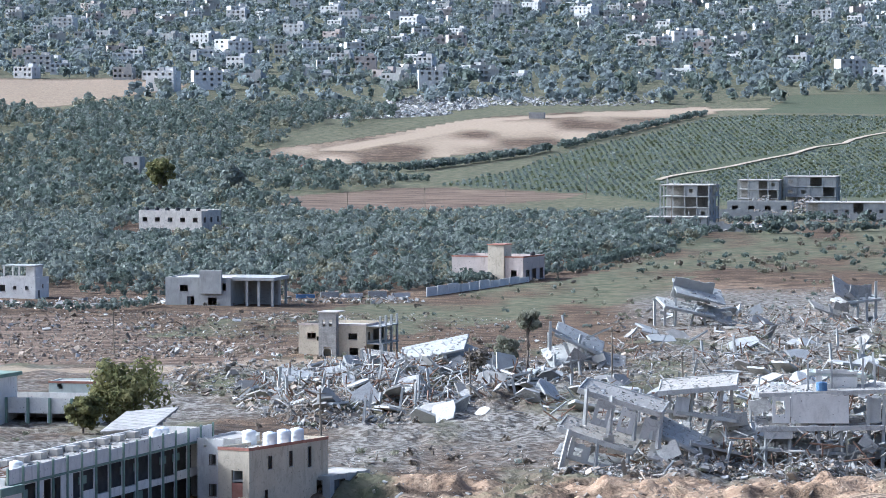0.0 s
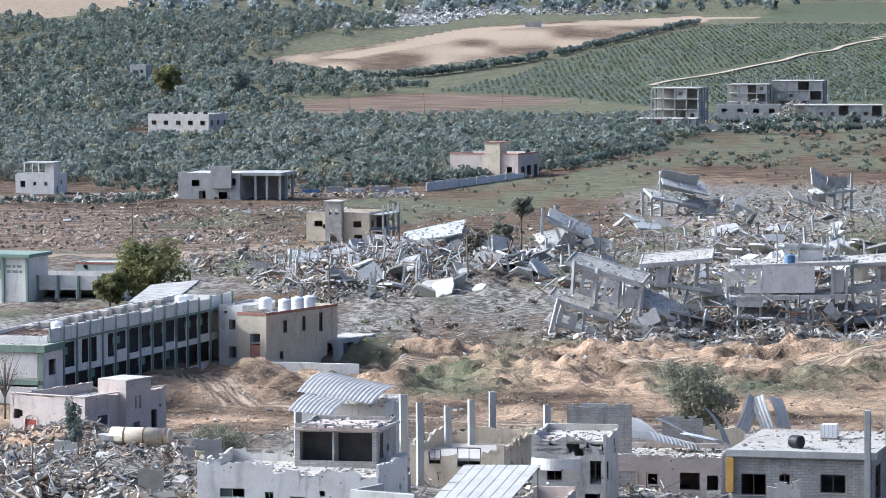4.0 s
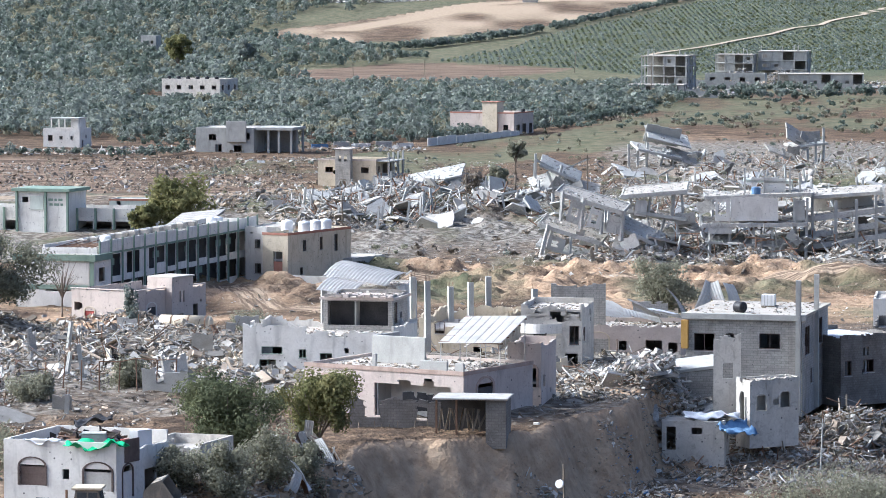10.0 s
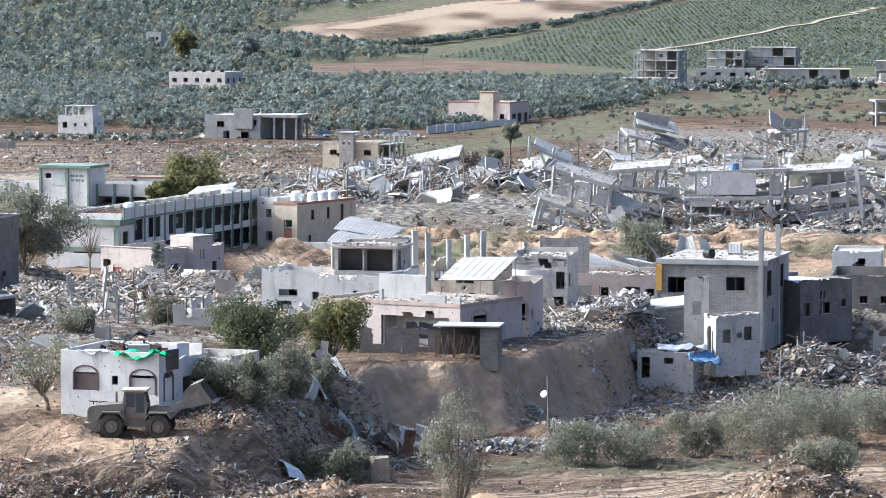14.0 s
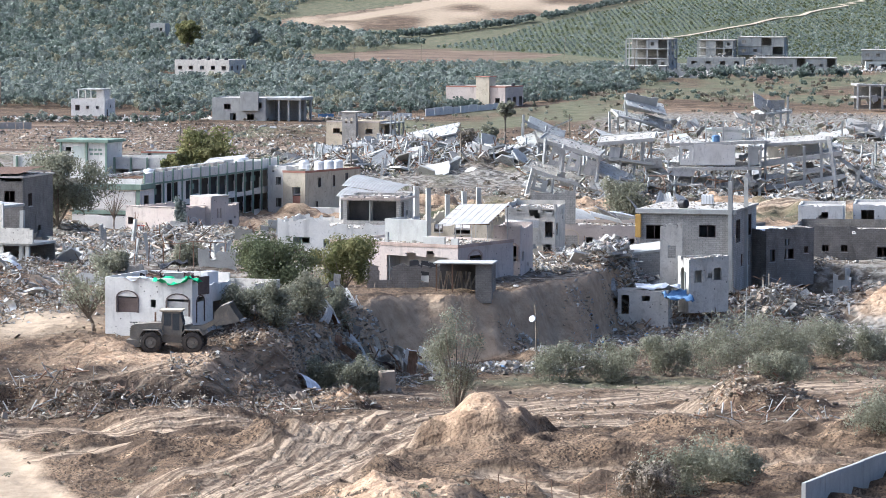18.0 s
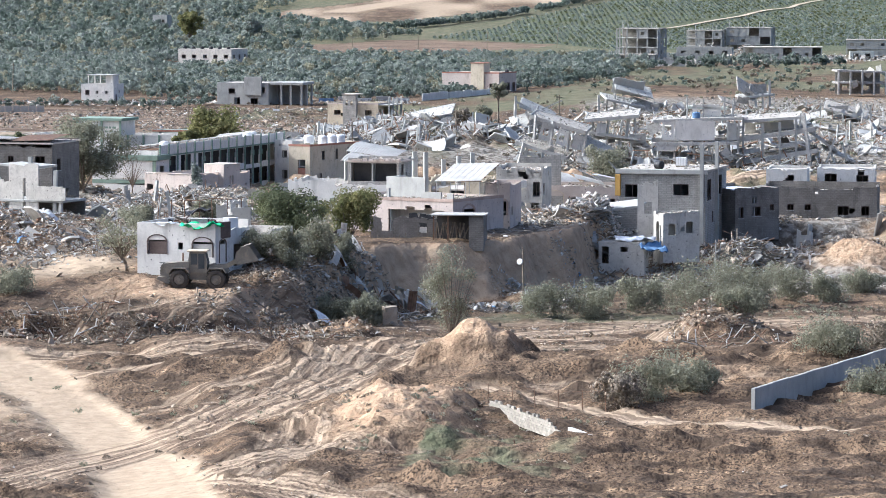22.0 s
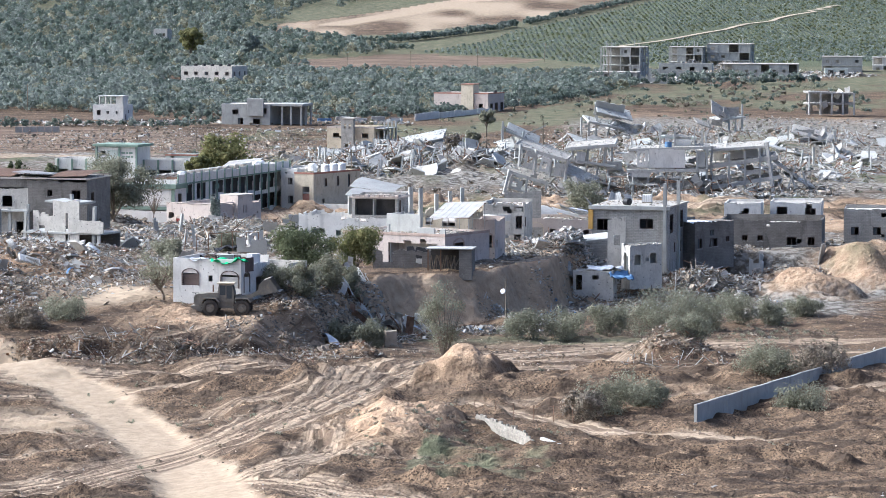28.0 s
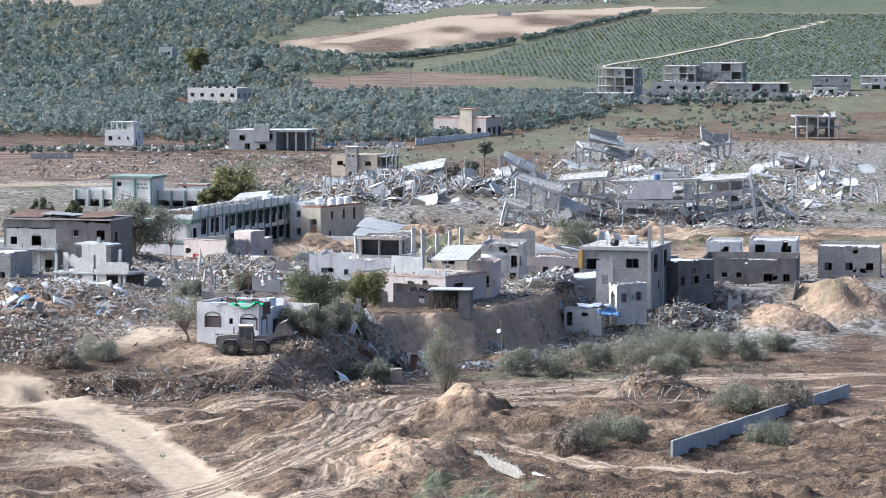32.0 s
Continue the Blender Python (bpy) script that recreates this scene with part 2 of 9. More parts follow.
def thing(name, m, label, category, group=""):
    ob = new(name)
    ob.matrix_basis = m
    ob.empty_display_size = 0.5
    return tagged(ob, label, category, group)


def bulk(name, verts, faces, mats, mi=None):
    """One large mesh from arrays of vertices and equal-sided faces."""
    me = bpy.data.meshes.new(name)
    nf, k = faces.shape
    me.vertices.add(len(verts))
    me.vertices.foreach_set("co", verts.astype(np.float32).ravel())
    me.loops.add(nf * k)
    me.loops.foreach_set("vertex_index", faces.astype(np.int32).ravel())
    me.polygons.add(nf)
    me.polygons.foreach_set("loop_start", np.arange(0, nf * k, k, dtype=np.int32))
    for mt in mats:
        me.materials.append(mt)
    if mi is not None:
        me.polygons.foreach_set("material_index", mi.astype(np.int32))
    me.polygons.foreach_set("use_smooth", [False] * nf)
    me.update(calc_edges=True)
    me.validate()
    return new(name, me)


# ---- the lie of the land ----
def vnoise(x, y, seed=0):
    """Smooth value noise on a unit grid, -1 to 1."""
    xi, yi = np.floor(x).astype(np.int64), np.floor(y).astype(np.int64)
    fx, fy = x - xi, y - yi
    fx, fy = fx * fx * (3 - 2 * fx), fy * fy * (3 - 2 * fy)

    def h(a, b):
        n = (a * 374761393 + b * 668265263 + seed * 974634777) & 0x7FFFFFFF
        n = ((n ^ (n >> 13)) * 1274126177) & 0x7FFFFFFF
        return ((n ^ (n >> 16)) & 0xFFFF) / 32767.5 - 1
    return (h(xi, yi) * (1 - fx) + h(xi + 1, yi) * fx) * (1 - fy) + (h(xi, yi + 1) * (1 - fx) + h(xi + 1, yi + 1) * fx) * fy


def step(v, a, b):
    t = np.clip((v - a) / (b - a), 0, 1)
    return t * t * (3 - 2 * t)


def near_line(x, y, pts):
    """Distance to a polyline."""
    best = np.full(np.shape(x), 1e9)
    for (x0, y0), (x1, y1) in zip(pts, pts[1:]):
        dx, dy = x1 - x0, y1 - y0
        t = np.clip(((x - x0) * dx + (y - y0) * dy) / (dx * dx + dy * dy), 0, 1)
        best = np.minimum(best, np.hypot(x - x0 - t * dx, y - y0 - t * dy))
    return best


PROFILE_Y = (-600, 30, 70, 100, 120, 140, 165, 195, 320, 400, 700, 920, 1300, 1500, 1700, 1800, 1900, 2000, 2200, 2330, 2500, 3200, 4000, 4950)
PROFILE_Z = (1.5, 1.8, 1.8, 2.0, 2.8, 2.9, 2.2, 1.2, 1.5, 1.0, 0.4, 1.4, 2.2, 4.5, 8.5, 14.0, 19.0, 24.0, 31.0, 40.0, 47.0, 82.0, 124.0, 178.0)
EDGE_X = (-200, -30, -21, -14, -9, -5, 5, 10, 15, 18, 22, 30, 200)
EDGE_Y = (134, 134, 136, 143, 166, 192, 197, 208, 217, 232, 239, 254, 262)
# heaps and pits: x, y, half width, half depth, height
BUMPS = [
    (2.6, 121, 5.6, 8, 4.2), (-4.6, 78, 7.5, 17, 3.4), (1.2, 82, 4.5, 8, 1.2), (-14, 116, 6, 6, 1.6), (-9, 121, 5, 4, 1.4), (12, 112, 7, 6, 1.5), (19, 118, 7, 6, 1.7), (32, 122, 7, 6, 1.8), (-22, 116, 5, 4, 1.2), (14, 100, 5, 4, 1.0), (-8, 46, 5, 5, 0.9), (5, 38, 6, 4, 0.8), (51, 246, 8.5, 9, 4.4), (60, 258, 10, 10, 3.6), (36.5, 247, 9, 7, 3.0), (45, 254, 8, 6, 2.0),
    (-36, 345, 10, 12, 2.2), (-52, 322, 14, 14, 3.0), (-30, 290, 16, 22, 2.2), (26, 146, 6, 6, 2.8),
    (56, 452, 9, 8, 2.6), (40, 440, 14, 8, 1.5), (-14, 452, 10, 11, -4.2), (-3, 438, 9, 8, -4.0), (-8, 466, 12, 5, 2.4), (4, 448, 6, 6, 2.2), (-22, 440, 5, 6, 1.8), (-8, 428, 8, 4, 1.6), (20, 462, 12, 6, 1.4), (30, 446, 10, 7, 1.6), (48, 462, 12, 7, 1.8), (-2, 540, 14, 9, 1.6), (10, 556, 12, 8, 1.4), (10, 440, 12, 10, 1.6),
    (-56, 205, 16, 26, 3.4), (-58, 165, 14, 14, 2.5), (-42, 130, 10, 7, 1.4), (-22, 131, 8, 5, 1.8), (-6, 134, 6, 5, 1.2),
    (22, 238, 9, 8, 2.2), (9, 201, 6, 4, 0.8), (-6, 186, 10, 6, 1.8), (-14, 172, 6, 8, 2.0),
    (-6, 600, 26, 45, 3.5), (20, 590, 26, 40, 2.5), (60, 560, 40, 40, 2.5), (50, 640, 40, 60, 2.0), (90, 720, 50, 60, 2.5), (-30, 780, 30, 20, 1.2),
    (-30, 404, 13, 17, -1.3), (-15.6, 156, 3.4, 3, 2.0), (-9.0, 147, 4, 3, 1.3), (-30, 153, 4, 3, 1.2), (-19, 218, 9, 14, 0.8), (30, 320, 30, 12, 1.5),
]


def height(x, y, rough=1.0):
    x, y = np.asarray(x, float), np.asarray(y, float)
    z = np.interp(y, PROFILE_Y, PROFILE_Z)
    edge = np.interp(x, EDGE_X, EDGE_Y) + 2.2 * vnoise(x / 6, y / 9, 3) + 1.0 * vnoise(x / 2, y / 3, 4)
    wide = np.interp(x, (-200, -30, -21, -14, -9, -5, 18, 26, 200), (5.0, 5.0, 10.0, 28.0, 34.0, 11.0, 9.0, 12.0, 14.0))
    top = np.interp(y, (130, 139, 150, 175, 270, 330, 360, 400), (4.3, 4.6, 6.2, 7.4, 6.8, 3.4, 2.0, 0.0))
    z = z - 1.3 * (1 - step(x, -26, -14)) * (1 - step(y, 95, 125)) * step(y, -50, 30)
    top = np.where(x > 20, top * 0.75 + 0.3, top)
    up = step(y, edge, edge + wide)
    z = z + (top + 0.6 - np.clip(z, 0, 3)) * up * (1 - step(y, 340, 400))
    face = up * (1 - up) * 4
    z = z + face * (0.7 * vnoise(x / 2.6 + y / 9, y / 5, 8) + 0.45 * vnoise(x / 0.9, y / 2, 9) + 0.3 * vnoise(x / 0.6, y / 1.2, 10))
    for bx, by, rx, ry, h in BUMPS:
        r = np.sqrt(((x - bx) / rx) ** 2 + ((y - by) / ry) ** 2) + (0.12 if by < 130 else 0.22) * vnoise(x / rx * 3, y / ry * 3, 7) + 0.08 * vnoise(x / 0.9, y / 1.4, 17)
        z = z + h * np.clip(1 - r, 0, 1) ** 0.85 * (r < 1)
    near = (1 - step(y, 500, 900)) * rough * (1 + 1.6 * step(y, 405, 425) * (1 - step(y, 475, 500)))
    z = z + near * (0.3 * vnoise(x / 5, y / 9, 1) + 0.2 * vnoise(x / 1.7, y / 3, 2) + 0.14 * vnoise(x / 0.9, y / 1.2, 6)) + 0.9 * vnoise(x / 60, y / 120, 5) * step(y, 500, 900) + 0.7 * rough * np.clip(vnoise(x / 6, y / 9, 12), 0, 1) * step(y, 480, 520) * (1 - step(y, 700, 760))
    return z


def gz(x, y):
    return float(height(np.array([x]), np.array([y]))[0])


# ---- ground: one sheet out to the horizon ----
def inside(x, y, pts):
    """1 inside a polygon."""
    hit = np.zeros(np.shape(x), bool)
    for (x0, y0), (x1, y1) in zip(pts, pts[1:] + pts[:1]):
        cross = ((y0 > y) != (y1 > y)) & (x < (x1 - x0) * (y - y0) / (y1 - y0 + 1e-9) + x0)
        hit ^= cross
    return hit.astype(float)


F_BROWN = [(-67, 1439), (-18, 1526), (54, 1496), (44, 1451), (-23, 1307), (-44, 1298)]
F_STRIP = [(-23, 1306), (44, 1452), (54, 1497), (84, 1540), (74, 1340), (40, 1307)]
F_SAND = [(-101, 1758), (-59, 1845), (25, 2056), (147, 2203), (146, 2122), (96, 1951), (43, 1824), (-21, 1734), (-55, 1728)]
F_GREEN = [(-1, 1536), (44, 1755), (97, 1920), (150, 2086), (400, 2030), (420, 1380), (82, 1400), (54, 1496)]
F_GREEN2 = [(167, 2116), (199, 2275), (500, 2290), (480, 2070)]
F_LEFTSAND = [(-420, 2520), (-186, 2456), (-151, 2342), (-191, 2233), (-241, 2167), (-400, 2150)]
F_GRASS1 = [(-60, 745), (-26, 829), (20, 918), (60, 935), (50, 870), (-5, 755), (-24, 752)]
F_GRASS2 = [(27, 921), (55, 994), (93, 1126), (140, 1126), (64, 955), (39, 915)]
ROAD_L = [(-75, 140), (-52, 138), (-44, 128), (-38.6, 119), (-34, 108), (-29.8, 95), (-26.5, 80), (-22.6, 60), (-19, 38), (-13.8, 19), (-8, 0)]
ROAD_X = [(-48, 35), (-33, 54), (-29, 65), (-24, 75), (-18, 85), (-9.5, 112), (-3, 130), (6, 146), (19, 157), (33, 170), (70, 184)]
FAR_TRACK = [(235, 1985), (215, 1930), (153, 1776), (115, 1695), (82, 1575)]
FAR_TRACK2 = [(-47, 1806), (-12, 1917), (25, 2029), (150, 2160), (300, 2140)]
VILLAGE_ROAD = [(-140, 655), (-55, 661), (-37, 668), (-10, 690)]


# wheel tracks: line, half width, how worn
TRACKS = [(ROAD_X, 4.6, 1.0),
          ([(-60, 128), (-40, 131), (-27, 140), (-13, 157), (0, 161), (20, 166)], 2.6, 0.55),
          ([(-20, 50), (-9.7, 39), (-1.4, 31), (8, 28), (18, 26), (34, 24.5), (60, 24)], 3.0, 0.9),
          ([(-15, 44), (-13.6, 54), (-12.2, 66), (-11.4, 78), (-9, 84)], 2.4, 0.6),
          ([(-52, 88), (-40, 92), (-30, 84), (-22, 64), (-17, 40)], 3.0, 0.45),
          ([(-60, 121), (-42, 124), (-24, 127), (-8, 131), (12, 140), (34, 150), (60, 158)], 2.2, 0.8),
          ([(-60, 113), (-38, 112), (-20, 119), (-6, 128), (14, 133), (40, 138), (64, 140)], 1.8, 0.65),
          ([(-34, 34), (-22, 46), (-14, 58), (-8, 66), (-4, 62)], 1.8, 0.75),
          ([(-30, 20), (-16, 27), (0, 24), (18, 18), (36, 16)], 2.2, 0.7),
          ([(-26, 100), (-18, 97), (-12, 88), (-10, 74), (-11, 60)], 1.6, 0.7),
          ([(8, 104), (22, 106), (40, 112), (58, 122)], 1.8, 0.6),
          ([(-46, 70), (-36, 76), (-30, 90), (-22, 104), (-10, 116)], 1.6, 0.6),
          ([(32, 74), (15, 84), (10, 91), (3, 103)], 1.5, 0.7),
          ([(-12, 470), (-30, 440), (-22, 405), (6, 380), (40, 372)], 2.8, 0.8),
          ([(60, 452), (30, 446), (4, 452), (-24, 462)], 3.0, 0.8)]


def line_frame(x, y, pts):
    """Signed distance to a line and the way along it."""
    best, along, sofar = np.full(np.shape(x), 1e6), np.zeros(np.shape(x)), 0.0
    for (x0, y0), (x1, y1) in zip(pts, pts[1:]):
        dx, dy = x1 - x0, y1 - y0
        n = math.hypot(dx, dy)
        k = np.clip(((x - x0) * dx + (y - y0) * dy) / n / n, 0, 1)
        d = np.hypot(x - x0 - k * dx, y - y0 - k * dy) * np.where((x - x0) * dy - (y - y0) * dx > 0, 1, -1)
        near = np.abs(d) < np.abs(best)
        best, along = np.where(near, d, best), np.where(near, sofar + k * n, along)
        sofar += n
    return best, along


def axis(*runs):
    out = []
    for a, b, s in runs:
        out.extend(np.arange(a, b, s))
    return np.array(out + [runs[-1][1]])


gxs = axis((-1600, -400, 60), (-400, -160, 10), (-160, -72, 3), (-72, -40, 1.2), (-40, 46, 0.5), (46, 80, 1.2), (80, 200, 4), (200, 440, 10), (440, 1600, 60))
gys = axis((-700, 15, 35), (15, 145, 0.45), (145, 275, 0.8), (275, 420, 1.8), (420, 475, 1.1), (475, 480, 1.0), (480, 740, 2), (740, 940, 5), (940, 1300, 8), (1300, 2300, 12), (2300, 4950, 50))
GX, GY = np.meshgrid(gxs, gys)
GZ = height(GX, GY)
# wheel ruts and blade marks on the bulldozed plain
plain = (1 - step(GY, 118, 134)) * step(GY, -20, 10)
trk_d, trk_s, trk_on = np.zeros_like(GX), np.zeros_like(GX), np.zeros_like(GX)
smooth = height(GX, GY, 0.15)
for k, (line, wide, worn) in enumerate(TRACKS):
    dl, al = line_frame(GX, GY, line)
    on = worn * (1 - step(np.abs(dl) + 1.2 * vnoise(GX / 5, GY / 5, 31 + k), wide * 0.7, wide * 1.35))
    best = on > trk_on
    trk_d, trk_s, trk_on = np.where(best, dl + 40 * k, trk_d), np.where(best, al, trk_s), np.where(best, on, trk_on)
road_d = near_line(GX, GY, ROAD_L)
on_road = 1 - step(road_d, 2.4, 4.4)
cross_d = line_frame(GX, GY, ROAD_X)[0]
crossing = (1 - step(np.abs(cross_d), 2.6, 4.4)) * on_road
churn = plain * step(road_d, 3.2, 9) * (1 - 0.85 * np.clip(trk_on, 0, 1))
GZ = GZ * (1 - 0.7 * trk_on) + (smooth - 0.2) * 0.7 * trk_on
GZ = GZ * (1 - on_road) + (smooth - 0.3) * on_road
GZ += churn * 0.2 * np.sin((GX * 0.8 + GY * 0.35 + 3 * vnoise(GX / 9, GY / 9, 21)) * 1.4) * np.clip(vnoise(GX / 11, GY / 14, 22) + 0.2, 0, 1)
GZ += churn * (0.5 * np.clip(vnoise(GX / 4, GY / 2.6, 23), 0, 1) + 0.26 * vnoise(GX / 2.4, GY / 1.1, 24) + 0.12 * vnoise(GX / 0.9, GY / 0.8, 26)) * (0.55 + 0.7 * np.clip(vnoise(GX / 12, GY / 16, 25) + 0.3, 0, 1))
ridge = (1 - np.abs(vnoise(GX / 7 + 0.04 * GY, GY / 3.2, 27))) ** 4 * np.clip(vnoise(GX / 16, GY / 20, 28) + 0.55, 0, 1)
clods = np.clip(vnoise(GX / 0.9, GY / 0.75, 29) - 0.25, 0, 1) * np.clip(vnoise(GX / 6, GY / 8, 30) + 0.35, 0, 1)
GZ += churn * (1.0 * ridge + 0.32 * clods + 0.22 * (1 - np.abs(vnoise(GX / 3.4, GY / 1.1, 33))) ** 3)
lines = np.sin(trk_d * 5.2 + 1.4 * vnoise(trk_s / 5, trk_d / 3, 34)) * (0.55 + 0.45 * vnoise(trk_s / 9, trk_d, 35))
GZ += 0.16 * lines * np.clip(trk_on, 0, 1) * (1 - on_road * (1 - crossing)) * plain
gnx, gny = len(gxs), len(gys)
gi = np.arange(gny * gnx).reshape(gny, gnx)
gf = np.stack([gi[:-1, :-1], gi[:-1, 1:], gi[1:, 1:], gi[1:, :-1]], -1).reshape(-1, 4)

m_grass = np.maximum.reduce([inside(GX, GY, F_GRASS1) * (0.62 + 0.5 * vnoise(GX / 9, GY / 22, 42)), inside(GX, GY, F_GRASS2) * (0.7 + 0.4 * vnoise(GX / 9, GY / 22, 42)), inside(GX, GY, F_STRIP) * 1.0])
m_grass = np.maximum(m_grass, np.clip(0.5 + 0.7 * vnoise(GX / 14, GY / 34, 45), 0, 0.9) * step(GY, 930, 980) * (1 - step(GY, 1290, 1300)))
m_grass = np.maximum(m_grass, 0.8 * np.clip(vnoise(GX / 9, GY / 22, 41) + 0.15, 0, 1) * step(GY, 300, 420) * (1 - step(GY, 720, 740)))
m_grass = np.maximum(m_grass, inside(GX, GY, [(-4, 50), (-2.5, 62), (3, 80), (10.5, 60), (7, 44), (-0.5, 42)]) * np.clip(0.42 + 0.5 * vnoise(GX / 2, GY / 3, 46), 0, 0.85))
m_grass = np.maximum(m_grass, 0.7 * np.exp(-(((GX - 14) / 26) ** 2 + ((GY - 172) / 8) ** 2)))
m_grass = np.maximum(m_grass, 0.6 * np.clip(vnoise(GX / 12, GY / 20, 44) - 0.1, 0, 1) * step(GX, 25, 40) * (1 - step(GY, 300, 320)) * step(GY, 150, 170))
m_field = np.maximum(inside(GX, GY, F_GREEN), inside(GX, GY, F_GREEN2))
m_wood = step(GY, 1290, 1310) * (1 - np.maximum.reduce([m_field, m_grass, inside(GX, GY, F_BROWN), inside(GX, GY, F_SAND), inside(GX, GY, F_LEFTSAND)])) * 0.8
m_grass = np.clip(np.maximum(m_grass, m_wood), 0, 1)
m_brown = np.maximum(inside(GX, GY, F_BROWN), 0.85 * inside(GX, GY, [(-170, 672), (-34, 676), (-26, 720), (-55, 748), (-66, 800), (-170, 840)]))
m_pale = np.maximum.reduce([inside(GX, GY, F_SAND) * np.clip(0.5 + 0.45 * vnoise(GX / 16, GY / 60, 71), 0.2, 0.8), inside(GX, GY, F_LEFTSAND) * 0.6,
                            1.1 * (1 - step(near_line(GX, GY, ROAD_L) + 1.1 * vnoise(GX / 4, GY / 4, 36), 2.2, 5.4)),
                            (1 - step(near_line(GX, GY, FAR_TRACK2), 4, 16)) * 0.9, (1 - step(near_line(GX, GY, VILLAGE_ROAD), 5, 11)) * 0.6,
                            1.2 * np.exp(-(((GX + 40) / 8) ** 2 + ((GY - 170) / 11) ** 2)),
                            np.exp(-(((GX - 30) / 8) ** 2 + ((GY - 24) / 7) ** 2)), 0.75 * np.exp(-(((GX + 40) / 9) ** 2 + ((GY - 98) / 9) ** 2)),
                            0.8 * (1 - step(near_line(GX, GY, [(32, 74), (15, 84), (10, 91), (3, 103)]), 0.8, 2.4))])
m_sand = np.zeros_like(GX)
for bx, by, rx, ry, bh in BUMPS:
    if bh > 0 and (by < 300 and bh > 3.2 or 430 < by < 470):
        m_sand = np.maximum(m_sand, np.clip(1.25 - np.hypot((GX - bx) / rx, (GY - by) / ry), 0, 1))
m_sand = np.maximum(m_sand, 0.75 * np.exp(-(((GX - 20) / 50) ** 2 + ((GY - 452) / 13) ** 2)) * (0.7 + 0.5 * vnoise(GX / 6, GY / 8, 53)))
m_sand = np.maximum(m_sand, 0.9 * np.exp(-(((GX + 23) / 13) ** 2 + ((GY - 149.5) / 6) ** 2)))
m_sand = np.maximum(m_sand, 0.9 * np.exp(-(((GX + 9) / 4) ** 2 + ((GY - 147) / 3) ** 2)))
m_sand = np.maximum(m_sand, 0.42 * np.clip(vnoise(GX / 9, GY / 14, 51), 0, 1) * (1 - step(GY, 180, 200)))
m_sand = np.maximum(m_sand, 0.55 * np.clip(vnoise(GX / 25, GY / 50, 52), 0, 1) * step(GY, 560, 620) * (1 - step(GY, 960, 1000)) * step(GX, 20, 60))
steep = np.hypot(np.gradient(smooth, gys, axis=0), np.gradient(smooth, gxs, axis=1))
m_sand = np.maximum(m_sand, np.clip(steep * 2.2 - 0.3, 0, 1) * step(GY, 150, 165) * (1 - step(GY, 232, 245)))
m_pale = np.maximum(m_pale, 0.55 * np.clip(steep * 2.2 - 0.3, 0, 1) * step(GY, 150, 165) * (1 - step(GY, 232, 245)))
m_ash = np.clip(step(GY, 205, 225) * (1 - step(GY, 660, 720)) * 0.85 * (0.75 + 0.5 * vnoise(GX / 10, GY / 18, 61)), 0, 1) * (1 - 0.9 * np.exp(-(((GX - 20) / 50) ** 2 + ((GY - 452) / 14) ** 2)))
m_ash = np.maximum(m_ash, 0.8 * step(GX, 25, 50) * step(GY, 480, 520) * (1 - step(GY, 860, 920)))

dug = step(GY, 352, 385) * (1 - step(GY, 470, 486))
m_ash = m_ash * (1 - 0.75 * dug)
m_sand = np.maximum(m_sand, dug * np.clip(0.5 + 0.6 * vnoise(GX / 8, GY / 12, 54), 0, 0.9))
m_sand = np.maximum(m_sand, np.exp(-(((GX + 41) / 7) ** 2 + ((GY - 337) / 8) ** 2)))
g_me_ob = bulk("ground", np.stack([GX, GY, GZ], -1).reshape(-1, 3), gf, [])
for nm, arr in (("grass", m_grass), ("field", m_field), ("brown", m_brown), ("pale", m_pale), ("sand", m_sand), ("ash", m_ash), ("rut", trk_on * (1 - on_road * (1 - 0.8 * crossing)))):
    at = g_me_ob.data.attributes.new(nm, "FLOAT", "POINT")
    at.data.foreach_set("value", np.clip(arr, 0, 1).astype(np.float32).ravel())
at = g_me_ob.data.attributes.new("track", "FLOAT_VECTOR", "POINT")
at.data.foreach_set("vector", np.stack([trk_d * 1.7, trk_s * 0.07, trk_d * 0], -1).astype(np.float32).ravel())
g_me_ob.data.polygons.foreach_set("use_smooth", [True] * len(gf))
tagged(g_me_ob, "churned sandy earth with ruts, grass and distant fields", "ground", kind="structure")


